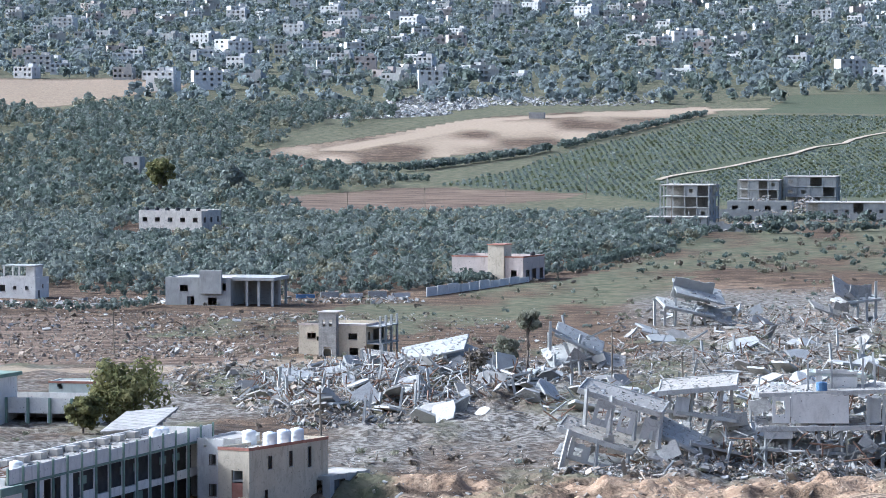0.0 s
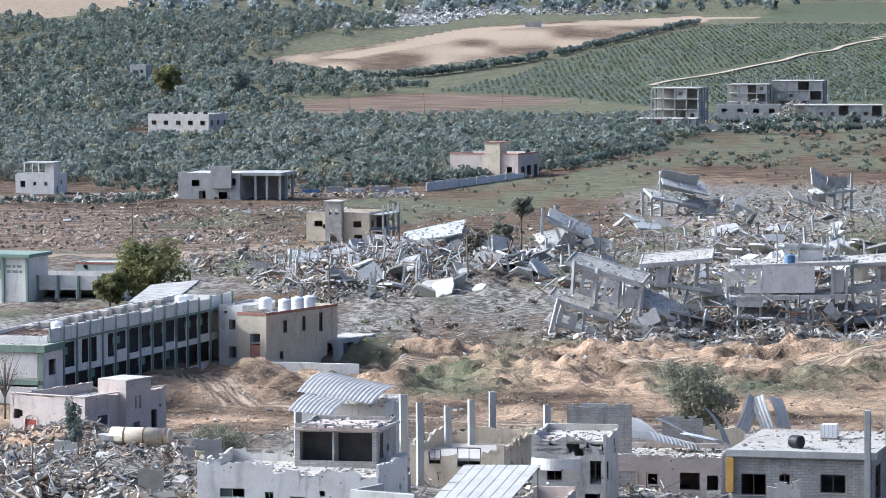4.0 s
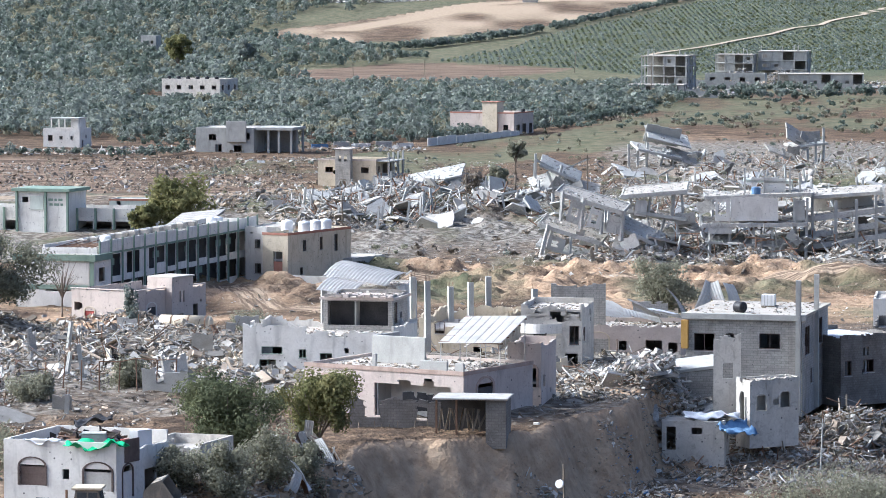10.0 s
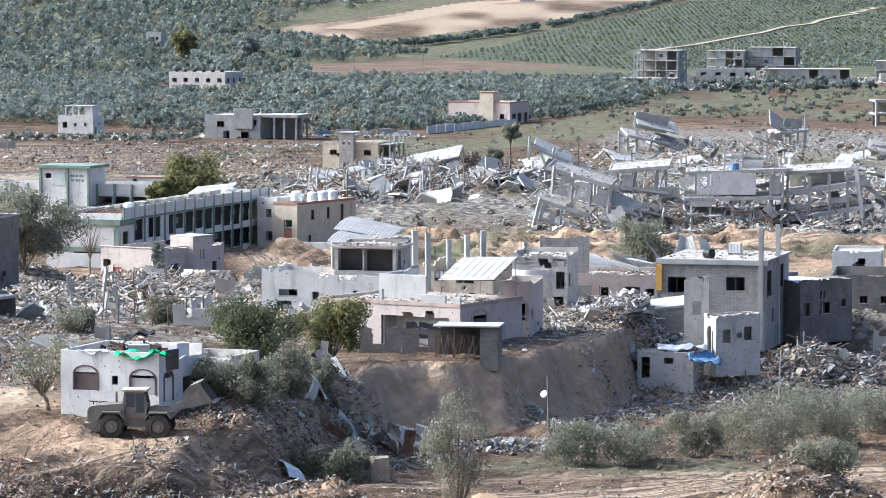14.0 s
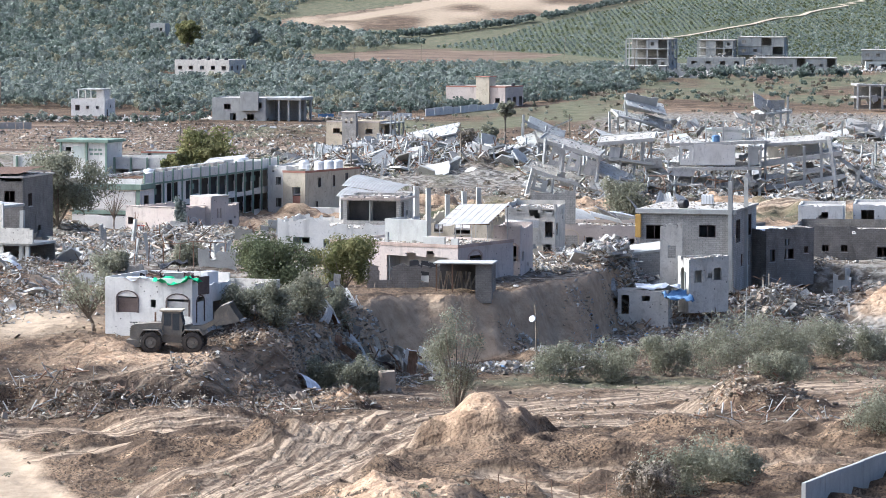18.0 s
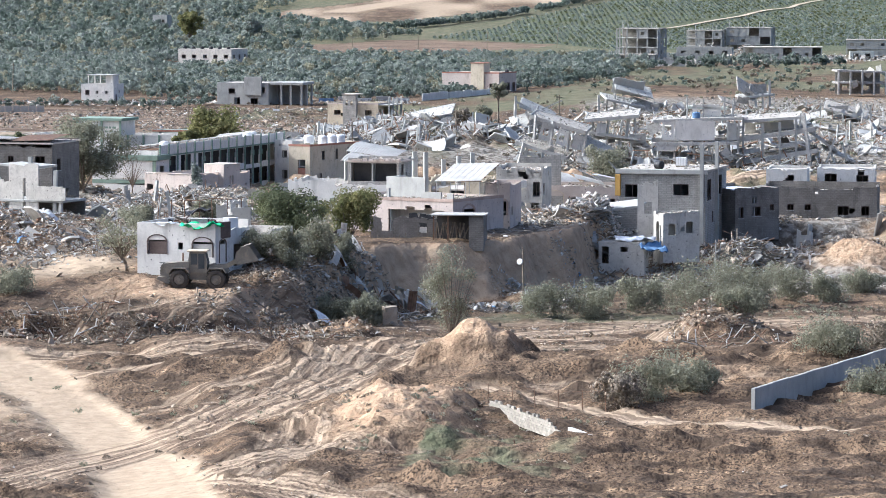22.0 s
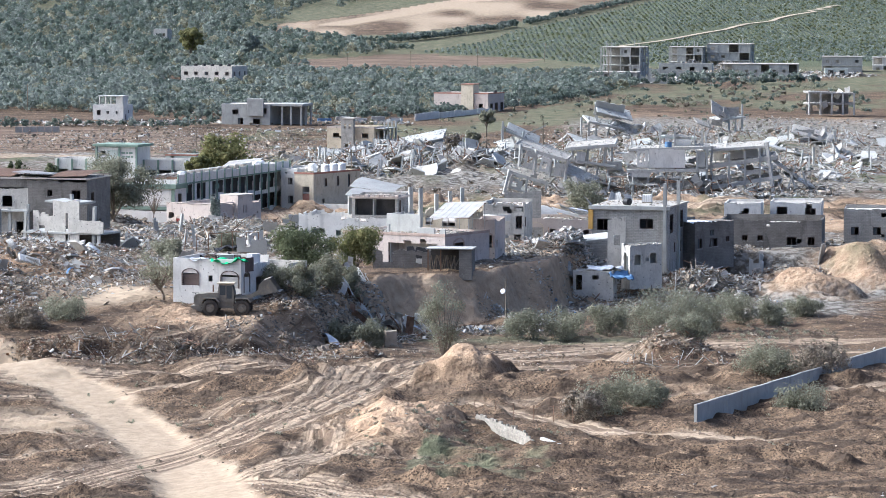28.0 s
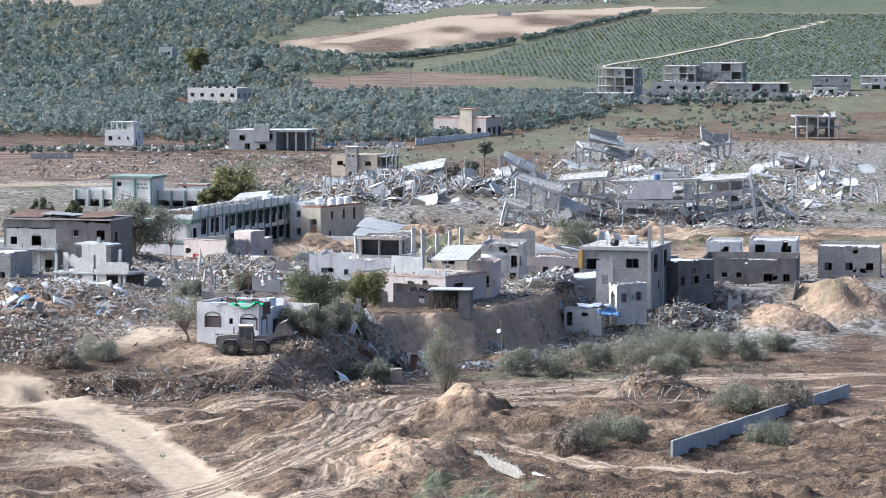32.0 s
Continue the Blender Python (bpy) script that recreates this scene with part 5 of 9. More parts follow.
def slabbed(g, x0, x1, y0, y1, z0, z1, m=None):
    """A slab with its long edges chamfered a little."""
    c = 0.03
    pts = [(x0 + c, y0 + c, z0), (x1 - c, y0 + c, z0), (x1 - c, y1 - c, z0), (x0 + c, y1 - c, z0), (x0, y0, z0 + c), (x1, y0, z0 + c), (x1, y1, z0 + c), (x0, y1, z0 + c),
           (x0, y0, z1 - c), (x1, y0, z1 - c), (x1, y1, z1 - c), (x0, y1, z1 - c), (x0 + c, y0 + c, z1), (x1 - c, y0 + c, z1), (x1 - c, y1 - c, z1), (x0 + c, y1 - c, z1)]
    pts = [Vector(p) if m is None else m @ Vector(p) for p in pts]
    fs = [(3, 2, 1, 0), (12, 13, 14, 15)]
    for a in (0, 4, 8):
        fs += [(a + k, a + (k + 1) % 4, a + 4 + (k + 1) % 4, a + 4 + k) for k in range(4)]
    g.poly(pts, fs)


def water_tank(x, y, z, r=0.6, h=1.3, mt=M_PLASTIC, label="white plastic water tank on the roof", on_side=False):
    t = thing("water_tank", pose(x, y, z, 0, 90 if on_side else 0, random.uniform(0, 360)), label, "tank", "roof tanks")
    g = Geo()
    g.lathe([(r * k, h * z) for z, k in ((0.0, 0.96), (0.06, 1.0), (0.30, 1.0), (0.33, 0.97), (0.37, 1.0), (0.62, 1.0), (0.65, 0.97), (0.69, 1.0), (0.90, 1.0), (0.97, 0.8), (1.0, 0.42))])
    part("body", g, mt, t, smooth=True)
    g = Geo()
    g.tube((0, 0, h - 0.01), (0, 0, h + 0.07), r * 0.4, r * 0.36, 12)
    part("lid", g, mt, t)
    return t


# ---- school ----
SCH = (-44.9, 408.2)
sch_m = pose(*SCH, 0.0, 0, 0, -18.2)
school = thing("school_building", sch_m, "two-storey shell-damaged school block with grey-green fins", "school")
L_S, W_S, H_S = 57.5, 8.0, 9.0
fr_f, _ = side_frames(W_S, L_S)["side"]
BAY = L_S / 15
rs = random.Random(3)
bay_holes = []
for k in range(15):
    u0, u1 = k * BAY + 0.16, (k + 1) * BAY - 0.16
    if k < 6 and k % 2 == 0:
        bay_holes += [(u0 + 1.5, u1, 4.3, 7.1)]
    elif k < 6:
        bay_holes += [(u0, u1 - (1.3 if k == 3 else 0.2), 4.9 if k == 5 else 4.2, 7.1)]
    else:
        bay_holes += [(u0, u1, 4.15 + rs.choice((0, 0, 0.3)), 7.15)]
    bay_holes += [(u0, u1, 0.75 + rs.choice((0, 0.25)), 3.45)]
g = Geo()
wall(g, fr_f, L_S, -1.2, 7.2, 0.12, bay_holes)
part("facade", g, M_WHITE, school, "white facade with blown-out openings")
g = Geo()
slabbed(g, 0, L_S, -0.12, 0.3, 7.2, 7.42, fr_f)
part("beam", g, M_GREEN, school)
for k in range(15):
    g = Geo()
    slabbed(g, k * BAY + 0.2, (k + 1) * BAY - 0.2, -0.05, 0.15, 7.45, 9.0 - (0.25 if k in (7, 12) else 0), fr_f)
    part("parapet_panel", g, M_WHITE, school, "white parapet panel with pockmarks")
for k in range(16):
    g = Geo()
    slabbed(g, k * BAY - 0.13, k * BAY + 0.13, -0.2, -0.003, -0.8, 9.2, fr_f)
    part("fin", g, M_GREEN, school, "grey-green concrete fin")
g = Geo()
slabbed(g, -W_S, -0.31, 0.3, L_S - 0.3, 7.55, 7.8)
part("roof", g, M_LROOF, school, "pale littered roof deck")
for zz in (3.6,):
    g = Geo()
    slabbed(g, -W_S + 0.2, -0.28, 0.3, L_S - 0.3, zz - 0.2, zz)
    part("floor_slab", g, M_CONC, school)
g = Geo()
wall(g, Matrix.Translation((-W_S, 0, 0)), W_S - 0.26, -1.2, 8.2, 0.25, [(2.5, 4.2, 4.6, 6.4)])
part("gable_wall", g, M_WHITE, school)
g = Geo()
wall(g, Matrix.Translation((-0.26, L_S, 0)) @ Matrix.Rotation(math.pi, 4, "Z"), W_S - 0.26, -1.2, 8.6, 0.25)
part("gable_wall", g, M_WHITE, school)
g = Geo()
wall(g, Matrix.Translation((-W_S, L_S - 0.26, 0)) @ Matrix.Rotation(-math.pi / 2, 4, "Z"), L_S - 0.52, -1.2, 8.5, 0.25, [(k * BAY + 0.8, k * BAY + 3.0, 5.0, 6.6) for k in range(15)])
part("back_wall", g, M_WHITE, school)
# corridor wall coloured dark so the openings look unlit
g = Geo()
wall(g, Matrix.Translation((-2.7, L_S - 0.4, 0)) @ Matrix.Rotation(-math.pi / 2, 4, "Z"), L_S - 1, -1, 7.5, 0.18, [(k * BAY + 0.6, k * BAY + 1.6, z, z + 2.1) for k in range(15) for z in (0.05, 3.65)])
part("corridor_wall", g, M_DARK, school, "inner corridor wall coloured dark for indoor shade")
for k in range(15):
    for z in (0.9, 4.15):
        if rs.random() < 0.5:
            g = Geo()
            slabbed(g, k * BAY + 0.5, k * BAY + rs.uniform(1.4, 3.2), 0.5, 0.58, z + 1.4, z + 2.3, fr_f)
            part("louvre_panel", g, M_GREEN, school)
for k in range(10):
    g = Geo()
    slabbed(g, -W_S + 0.5, -W_S + 1.5, 10 + 4.4 * k, 11.6 + 4.4 * k, 7.804, 8.5)
    part("skylight", g, M_LROOF, school)
# bent roof frame at the near end
g = Geo()
for k in range(7):
    g.tube((-7.5 + k * 1.0, 1.5, 7.9), (-6.8 + k * 1.0, 9.5, 8.3 + 0.35 * rs.random()), 0.06, 0.06, 5)
for k in range(4):
    g.tube((-7.8, 2 + 2 * k, 8.0), (-0.8, 2.6 + 2 * k, 8.3), 0.05, 0.05, 5)
part("roof_frame", g, M_RUST, school, "bent bare roof frame")


def on_school(x, y, z=7.8):
    return sch_m @ Vector((x, y, z))


for x, y in ((-1.8, 44.5), (-1.6, 46.3), (-1.3, 5.2)):
    p = on_school(x, y)
    water_tank(p.x, p.y, p.z, 0.75, 1.7)
p = on_school(-1.2, 8.5)
water_tank(p.x, p.y, p.z + 0.55, 0.55, 1.2, M_BLACK, "black water tank lying on its side", True)

# front wing with the green fascia
wing = house("lower school wing with a green fascia and white panels", -45.0, 402, 18.2, 11, 5.5, 0.0, 7.5, M_WHITE,
             {"front": [(0.6, 6.8, 2.9, 3.5)], "side": [(1.5, 3.5, 4.2, 6.0)]}, 2, 0.1, roof=M_LROOF, name="school_wing", category="school", bits=False)
for nm, z0, z1, a0, a1, mt in (("fascia", 6.9, 7.75, 0, 11.3, M_GREEN), ("panel", 4.0, 6.6, 0.7, 8.8, M_WHITE), ("band", 3.2, 3.8, 0, 11, M_GREEN), ("panel", 0.4, 3.0, 0.7, 8.8, M_WHITE), ("pilaster", 0, 6.9, 0.0, 0.6, M_GREEN)):
    g = Geo()
    slabbed(g, -a1, -a0, -0.3 if nm == "fascia" else -0.1, -0.003, z0, z1)
    part(nm, g, mt, wing)
g = Geo()
slabbed(g, 0.004, 0.3, -0.3, 5.4, 6.9, 7.75)
part("fascia", g, M_GREEN, wing)
# second wing and stair tower behind
back = house("far school wing with white parapet and dark windows", -48.5, 552, 14, 33, 9, -0.4, 4.6, M_WHITE, {"front": storeys(33, 10, 2.6, 1.5, (1.3,))}, 1, 0.8, roof=M_LROOF, name="school_wing", category="school", bits=False)
for k in range(11):
    g = Geo()
    slabbed(g, -0.2 - 3.22 * k, 0.12 - 3.22 * k, -0.4, -0.003, -0.5, 5.0)
    part("fin", g, M_GREEN, back)
tow = house("white stair tower with a green overhanging roof", -62.3, 552, 20, 9.6, 7, -0.4, 7.4, M_WHITE, {"front": [(7.3, 8.4, 6.0, 6.9), (4.8, 6.6, 4.9, 6.8)]}, 2, 0.1, roof=M_LGREEN, name="stair_tower", category="school", bits=False)
g = Geo()
slabbed(g, -10.1, 0.5, -0.6, 7.6, 7.82, 8.35)
part("roof_slab", g, M_GREEN, tow, "green painted roof slab")
g = Geo()
slabbed(g, -6.9, -4.5, -0.12, -0.003, 4.8, 7.1)
part("panel", g, M_LGREEN, tow)
for x in (-9.5, -4.2, -0.2):
    g = Geo()
    slabbed(g, x, x + 0.35, -0.35, -0.004, 0, 7.8)
    part("fin", g, M_GREEN, tow)
for k, (x, w) in enumerate(((-3.6, 0.9), (-2.5, 0.5), (-1.8, 0.8), (-3.4, 0.6), (-2.6, 1.0), (-1.4, 0.5))):
    g = Geo()
    g.box(x, x + w, -0.012, -0.003, 6.3 - 0.8 * (k // 3), 6.7 - 0.8 * (k // 3))
    part("painted_bar", g, M_GREEN, tow)
house("small outbuilding with a red-brown roof edge", -51.9, 590, 12, 7, 6, 0.0, 4.0, M_LGREEN, {"front": [(5.2, 6.2, 0.4, 2.2)]}, 1, 0.2, trim=M_BRICK)
sl = thing("fallen_roof_panel", pose(-38.2, 500, 6.2, 10, -6, -16), "large pale roof panel lying tilted behind the school", "panel")
g = Geo()
slabbed(g, -3.6, 3.6, -5, 5, -0.12, 0.12)
part("sheet", g, M_GREY, sl)
for k in range(5):
    g = Geo()
    slabbed(g, -3.4, 3.4, -4.6 + 2.2 * k, -4.4 + 2.2 * k, -0.5, -0.13)
    part("joist", g, M_CONC, sl)
for k in range(3):
    g = Geo()
    g.box(-3 + 2.8 * k, -2.7 + 2.8 * k, -0.2, 0.2, -6.5, -0.55)
    part("prop", g, M_CONC, sl)

# annex with water tanks
ann = house("beige two-storey annex with a red roof edge", -22.0, 450, 30, 4.2, 17, 0.3, 7.3, M_BEIGE,
            {"side": [(4.0, 4.9, 4.3, 5.8), (8.5, 9.3, 4.2, 6.0), (12.5, 13.4, 3.8, 6.2), (3.2, 4.0, 1.0, 2.0), (14.5, 18.0, 0.4, 2.3)], "front": [(0.9, 2.4, 0.3, 4.4)]}, 2, 0.35, roof=M_LROOF, trim=M_BRICK, name="annex", category="building")
g = Geo()
slabbed(g, -2.5, -0.8, 0.06, 0.13, 0.2, 3.0)
part("door", g, M_BRICK, ann, "rust-red metal door")
house("narrow white link building at the school's end", -25.2, 455, 25, 3.4, 9, 0.3, 8.0, M_WHITE, {"front": [(1.0, 1.9, 4.6, 5.8), (0.9, 1.9, 1.0, 2.4)]}, 2, 0.3, roof=M_LROOF)
for k, (x, y) in enumerate(((-19.9, 456), (-18.4, 459), (-17.0, 461), (-22.4, 458.5))):
    water_tank(x, y, 6.96, 0.85, 1.7)
low = house("low broken concrete shed with debris on it", -13.2, 462, 30, 5, 9, 0.2, 3.0, M_CONC, {"side": [(1, 3.5, 0.4, 2.2)], "front": [(1, 3, 0.4, 2.2)]}, 1, 0.1, jag={"left": 0.6})
yw = thing("yard_wall", pose(-17, 441, 0.6, 0, 0, -16), "low white yard wall below the annex", "wall")
g = Geo()
slabbed(g, -8, 7, 0, 0.25, -1, 1.4)
part("wall_panel", g, M_WHITE, yw)


# ---- pinkish house ----
pk = house("pinkish house pocked by shell splinters", -35.3, 346, 32, 9.3, 13.6, 2.4, 7.6, M_PINK,
           {"front": [(1.7, 3.1, 1.7, 2.7), (6.0, 7.4, 1.7, 2.7)], "side": [(2.0, 3.7, 1.5, 3.2), (10.2, 12.0, 0.7, 3.0)]}, 1, 1.0, roof=M_ROOF, bits=False, jag={"back": 0.5})
fr, _ = side_frames(9.3, 13.6)["front"]
arch_trim(pk, fr, 9.3 - 3.1, 9.3 - 1.7, 1.7, 2.7, M_BEIGE, fill=M_RED)
arch_trim(pk, fr, 9.3 - 7.4, 9.3 - 6.0, 1.7, 2.7, M_BEIGE, fill=M_RED)
fr, _ = side_frames(9.3, 13.6)["side"]
# no shutter here: a dark plate painted as the unlit room
arch_trim(pk, fr, 2.0, 3.7, 1.5, 3.2, M_WHITE, fill=M_DARK)
tb = Geo()
wall(tb, Matrix.Translation((0.9, 5.6, 0)) @ Matrix.Rotation(math.pi / 2, 4, "Z"), 4.2, -1.2, 6.4, 0.2, [(1.5, 1.8, 3.5, 4.8), (2.2, 2.5, 3.5, 4.8), (1.2, 2.3, 0, 2.2)])
part("stair_wall", tb, M_PINK, pk)
tb = Geo()
wall(tb, Matrix.Translation((-2.6, 5.6, 0)), 3.3, -1.2, 6.4, 0.2)
part("stair_wall", tb, M_PINK, pk)
tb = Geo()
slabbed(tb, -2.6, 1.1, 5.6, 9.9, 6.4, 6.55)
part("stair_roof", tb, M_ROOF, pk, "chipped reddish roof slab")
for a, b, c in ((-9.3, 0, 5.2), ):
    tb = Geo()
    slabbed(tb, a - 0.1, b + 0.1, -0.08, 0.26, c, c + 0.12)
    part("coping", tb, M_PINK, pk)
tb = Geo()
slabbed(tb, -0.26, 0.08, 0.3, 13.6, 5.2, 5.32)
part("coping", tb, M_PINK, pk)
# fallen tanker body beside it
tk = thing("tank_trailer", pose(-28.6, 336, gz(-28.6, 336) + 0.9, 0, 0, -14), "rusty pale tank trailer lying in the sand", "trailer")
g = Geo()
for a, b, r0, r1 in ((-3.6, -3.4, 0.5, 0.85), (-3.4, 2.4, 0.85, 0.85), (2.4, 2.6, 0.85, 0.5)):
    g.tube((a, 0, 0), (b, 0, 0), r0, r1, 14)
part("tank", g, M_BEIGE, tk, smooth=True)
g = Geo()
g.box(-4.6, -3.0, -0.8, 0.8, -1.2, 0.1, jit=0.08)
part("cab", g, M_CONC, tk)
for k in range(3):
    g = Geo()
    g.tube((-2.1 + 2 * k, 0, 0), (-1.95 + 2 * k, 0, 0), 0.88, 0.88, 14)
    part("band", g, M_RUST, tk)

# ---- white shelled house ----
ws = house("white shelled house with a jagged open roof", -5.0, 257, 14, 14.4, 9, 6.6, 11.6, M_WHITE,
           {"front": [(10.6, 12.6, 2.2, 2.9), (8.3, 9.0, 1.9, 2.7), (5.8, 7.0, 1.3, 2.4), (11.2, 12.8, 0.6, 1.7)], "side": [(2, 3.2, 1, 2.5)]}, 1, 1.0, jag={"front": 1.0, "left": 1.2, "back": 0.8}, roof=M_ROOF, frame_mat=M_GREEN)
up = house("grey upper storey open to the front with a pinkish roof slab", -5.2, 263, 14, 6.6, 6, 10.6, 14.0, M_GREY, {"front": [(0.35, 6.2, 0.5, 2.75)], "side": [(1.0, 2.2, 0.6, 2.6)]}, 1, 0.3, roof=M_PINK, slab=0.5, jag={"left": 0.6, "front": 0.05})
# shade of the open room, put into the wall's colour
g = Geo()
wall(g, Matrix.Translation((-6.3, 1.6, 0)), 6.0, 0.0, 2.85, 0.15)
part("inner_wall", g, M_DARK, up, "inner wall coloured dark for the shaded room")
for k in range(9):
    g = Geo()
    g.box(-6 + 1.3 * k * 0.55, -5.5 + 1.3 * k * 0.55, -0.5, -0.1, 3.12, 3.22 + 0.08 * (k % 3), jit=0.05)
    part("coping_stone", g, M_PINK, up)
hw = house("roofless white house under bent roof sheets", -5.0, 296, 14, 8, 8, 6.0, 12.2, M_WHITE, {"front": [(1.0, 3.2, 3.2, 5.0), (4.2, 5.4, 3.2, 4.8)], "side": [(1, 3, 3, 5)]}, 2, 0.2, roof=M_ROOF, jag={"left": 1.0})


def sheet(label, x, y, z, w, d, rx=0, ry=0, rz=0, bend=0.0, mt=M_STEEL, ribs=True, name="roof_sheet", group="loose roof sheets"):
    """A corrugated metal sheet, bent a little."""
    t = thing(name, pose(x, y, z, rx, ry, rz), label, "sheet", group)
    g = Geo()
    n = max(8, int(w / 0.18))
    nj = 5
    pts = []
    for j in range(nj):
        v = j / (nj - 1)
        for k in range(n + 1):
            u = k / n
            zz = (0.045 if ribs and k % 2 else 0.0) + bend * (4 * v * (1 - v)) + bend * 0.2 * math.sin(u * 3 + v * 2)
            pts.append(Vector(((u - 0.5) * w, (v - 0.5) * d, zz)))
    fs = [(j * (n + 1) + k, j * (n + 1) + k + 1, (j + 1) * (n + 1) + k + 1, (j + 1) * (n + 1) + k) for j in range(nj - 1) for k in range(n)]
    m = len(pts)
    pts += [p - Vector((0, 0, 0.02)) for p in pts]
    fs += [tuple(m + i for i in reversed(f)) for f in fs]
    g.poly(pts, fs)
    part("corrugated_panel", g, mt, t)
    return t


sheet("large curved white roof sheet over a ruin", -8.2, 298, 13.3, 6.6, 10.0, 4, 9, -12, 0.5)
sheet("white roof sheet sagging over a broken wall", -10.6, 290, 12.7, 3.6, 7.0, 6, 8, -10, 0.2)
# bare columns and low walls of an unfinished house
for x, y, z in ((-3.4, 290, 13.6), (-1.9, 280, 14.0), (0.4, 290, 12.6), (2.4, 292, 12.9), (4.2, 296, 13.2), (-12.4, 293, 12.4), (9.0, 300, 11.6)):
    g = Geo()
    b = gz(x, y) - 0.3
    g.box(-0.26, 0.26, -0.26, 0.26, 0, z - b, jit=0.04)
    o = thing("concrete_column", pose(x, y, b, 0, 0, 14), "square concrete column of an unfinished house", "column", "unfinished columns")
    part("shaft", g, M_CONC, o)
    g = Geo()
    for q in range(4):
        g.tube((0.14 * (-1) ** q, 0.14 * (-1) ** (q // 2), z - b - 0.1), (0.2 * (-1) ** q, 0.1 * (-1) ** (q // 2), z - b + 0.5), 0.02, 0.02, 4)
    part("rebar", g, M_RUST, o)
house("unfinished low house with bare block walls", 5.0, 281, 14, 8, 11, 6.0, 10.5, M_BEIGE, {"front": [(2, 4, 2.4, 4.0), (5.4, 6.4, 2.6, 3.8)]}, 1, 1.4, jag={"front": 1.0, "side": 1.0, "left": 1.2, "back": 1.0}, roof=M_ROOF)

# ---- pergola house ----
ph = house("pinkish flat-roofed house with a brown cornice", 1.2, 214.5, 32, 15.5, 11, 7.2, 11.7, M_PINK,
           {"front": [(11.0, 13.6, 1.9, 3.3), (1.2, 8.6, 0.5, 3.2)], "side": [(2.2, 4.6, 1.2, 3.3)]}, 1, 0.25, roof=M_ROOF, trim=M_TERRA, bits=False)
fr, _ = side_frames(15.5, 11)["front"]
for nm, u0, u1, v0, v1, y0, mt in (("lintel", 1.7, 4.7, 3.3, 3.75, -0.1, M_TERRA), ("window_frame", 1.95, 2.05, 1.9, 3.3, 0.05, M_WHITE), ("sill", 1.7, 4.7, 1.75, 1.9, -0.1, M_BEIGE)):
    g = Geo()
    slabbed(g, u0, u1, y0, y0 + 0.098, v0, v1, fr)
    part(nm, g, mt, ph)
g = Geo()
wall(g, Matrix.Translation((-8.6, 2.2, 0)), 7.4, -0.5, 3.3, 0.18, [(4.6, 5.6, 0.0, 2.0)], 0.0)
part("porch_wall", g, M_WHITE, ph, "white back wall of the porch")
fr, _ = side_frames(15.5, 11)["side"]
# the M_DARK fill paints the shade behind this window
arch_trim(ph, fr, 2.2, 4.6, 1.2, 3.0, M_TERRA, wide=0.3, fill=M_DARK)
for x, y, w, d, h in ((-12.2, 5.2, 5.2, 0.3, 2.3), (-12.2, 5.52, 0.3, 3.5, 2.3), (-4.4, 0.3, 2.6, 0.25, 1.0), (-9, 0.3, 0.3, 0.3, 1.3), (-1.0, 0.3, 0.8, 0.25, 0.9)):
    g = Geo()
    slabbed(g, x, x + w, y, y + d, 4.254, 4.25 + h)
    part("roof_wall", g, M_CONC, ph, "bare concrete wall stub on the roof")
rb = house("pale stair block with a brown framed window", 7.8, 226.5, 14, 2.9, 6, 7.2, 13.0, M_PINK, {"front": [(0.4, 1.7, 2.0, 3.6)], "left": [(3.0, 5.0, 0.2, 2.6)]}, 2, 0.9, roof=M_ROOF, bits=False)
fr, _ = side_frames(2.9, 6)["front"]
arch_trim(rb, fr, 1.2, 2.5, 2.0, 3.5, M_TERRA, wide=0.2)
pg = thing("pergola", pose(2.9, 224, 11.3, 0, 0, -20), "white sheet-metal pergola on thin steel posts", "pergola")
PGW, PGD = 5.6, 7.0
for k in range(7):
    g = Geo()
    m = Matrix.Translation((0, 0, 3.0)) @ Matrix.Rotation(radians(14), 4, "X") @ Matrix.Rotation(radians(-2), 4, "Y")
    slabbed(g, -PGW / 2 + k * 0.8, -PGW / 2 + k * 0.8 + 0.79, -PGD / 2, PGD / 2, 0, 0.05, m)
    part("roof_sheet", g, M_STEEL, pg, "whitish corrugated sheet")
for k in range(5):
    g = Geo()
    m = Matrix.Translation((0, 0, 3.0)) @ Matrix.Rotation(radians(14), 4, "X")
    slabbed(g, -PGW / 2, PGW / 2, -PGD / 2 + 0.3 + k * 1.6, -PGD / 2 + 0.38 + k * 1.6, -0.12, -0.01, m)
    part("purlin", g, M_RUST, pg)
for x in (-2.6, -0.9, 0.9, 2.6):
    for y in (-3.2, 3.2):
        g = Geo()
        g.tube((x, y, 0), (x, y, 3.0 + 0.25 * y - 0.1), 0.045, 0.045, 6)
        part("post", g, M_STEEL, pg)
# grey walls and lean-to below the house
# the M_DARK inner panel is coloured as the shaded interior
gw = thing("yard_wall", pose(1.0, 209.5, 6.6, 0, 0, -6), "roofless grey block walls with a torn wire fence", "wall")
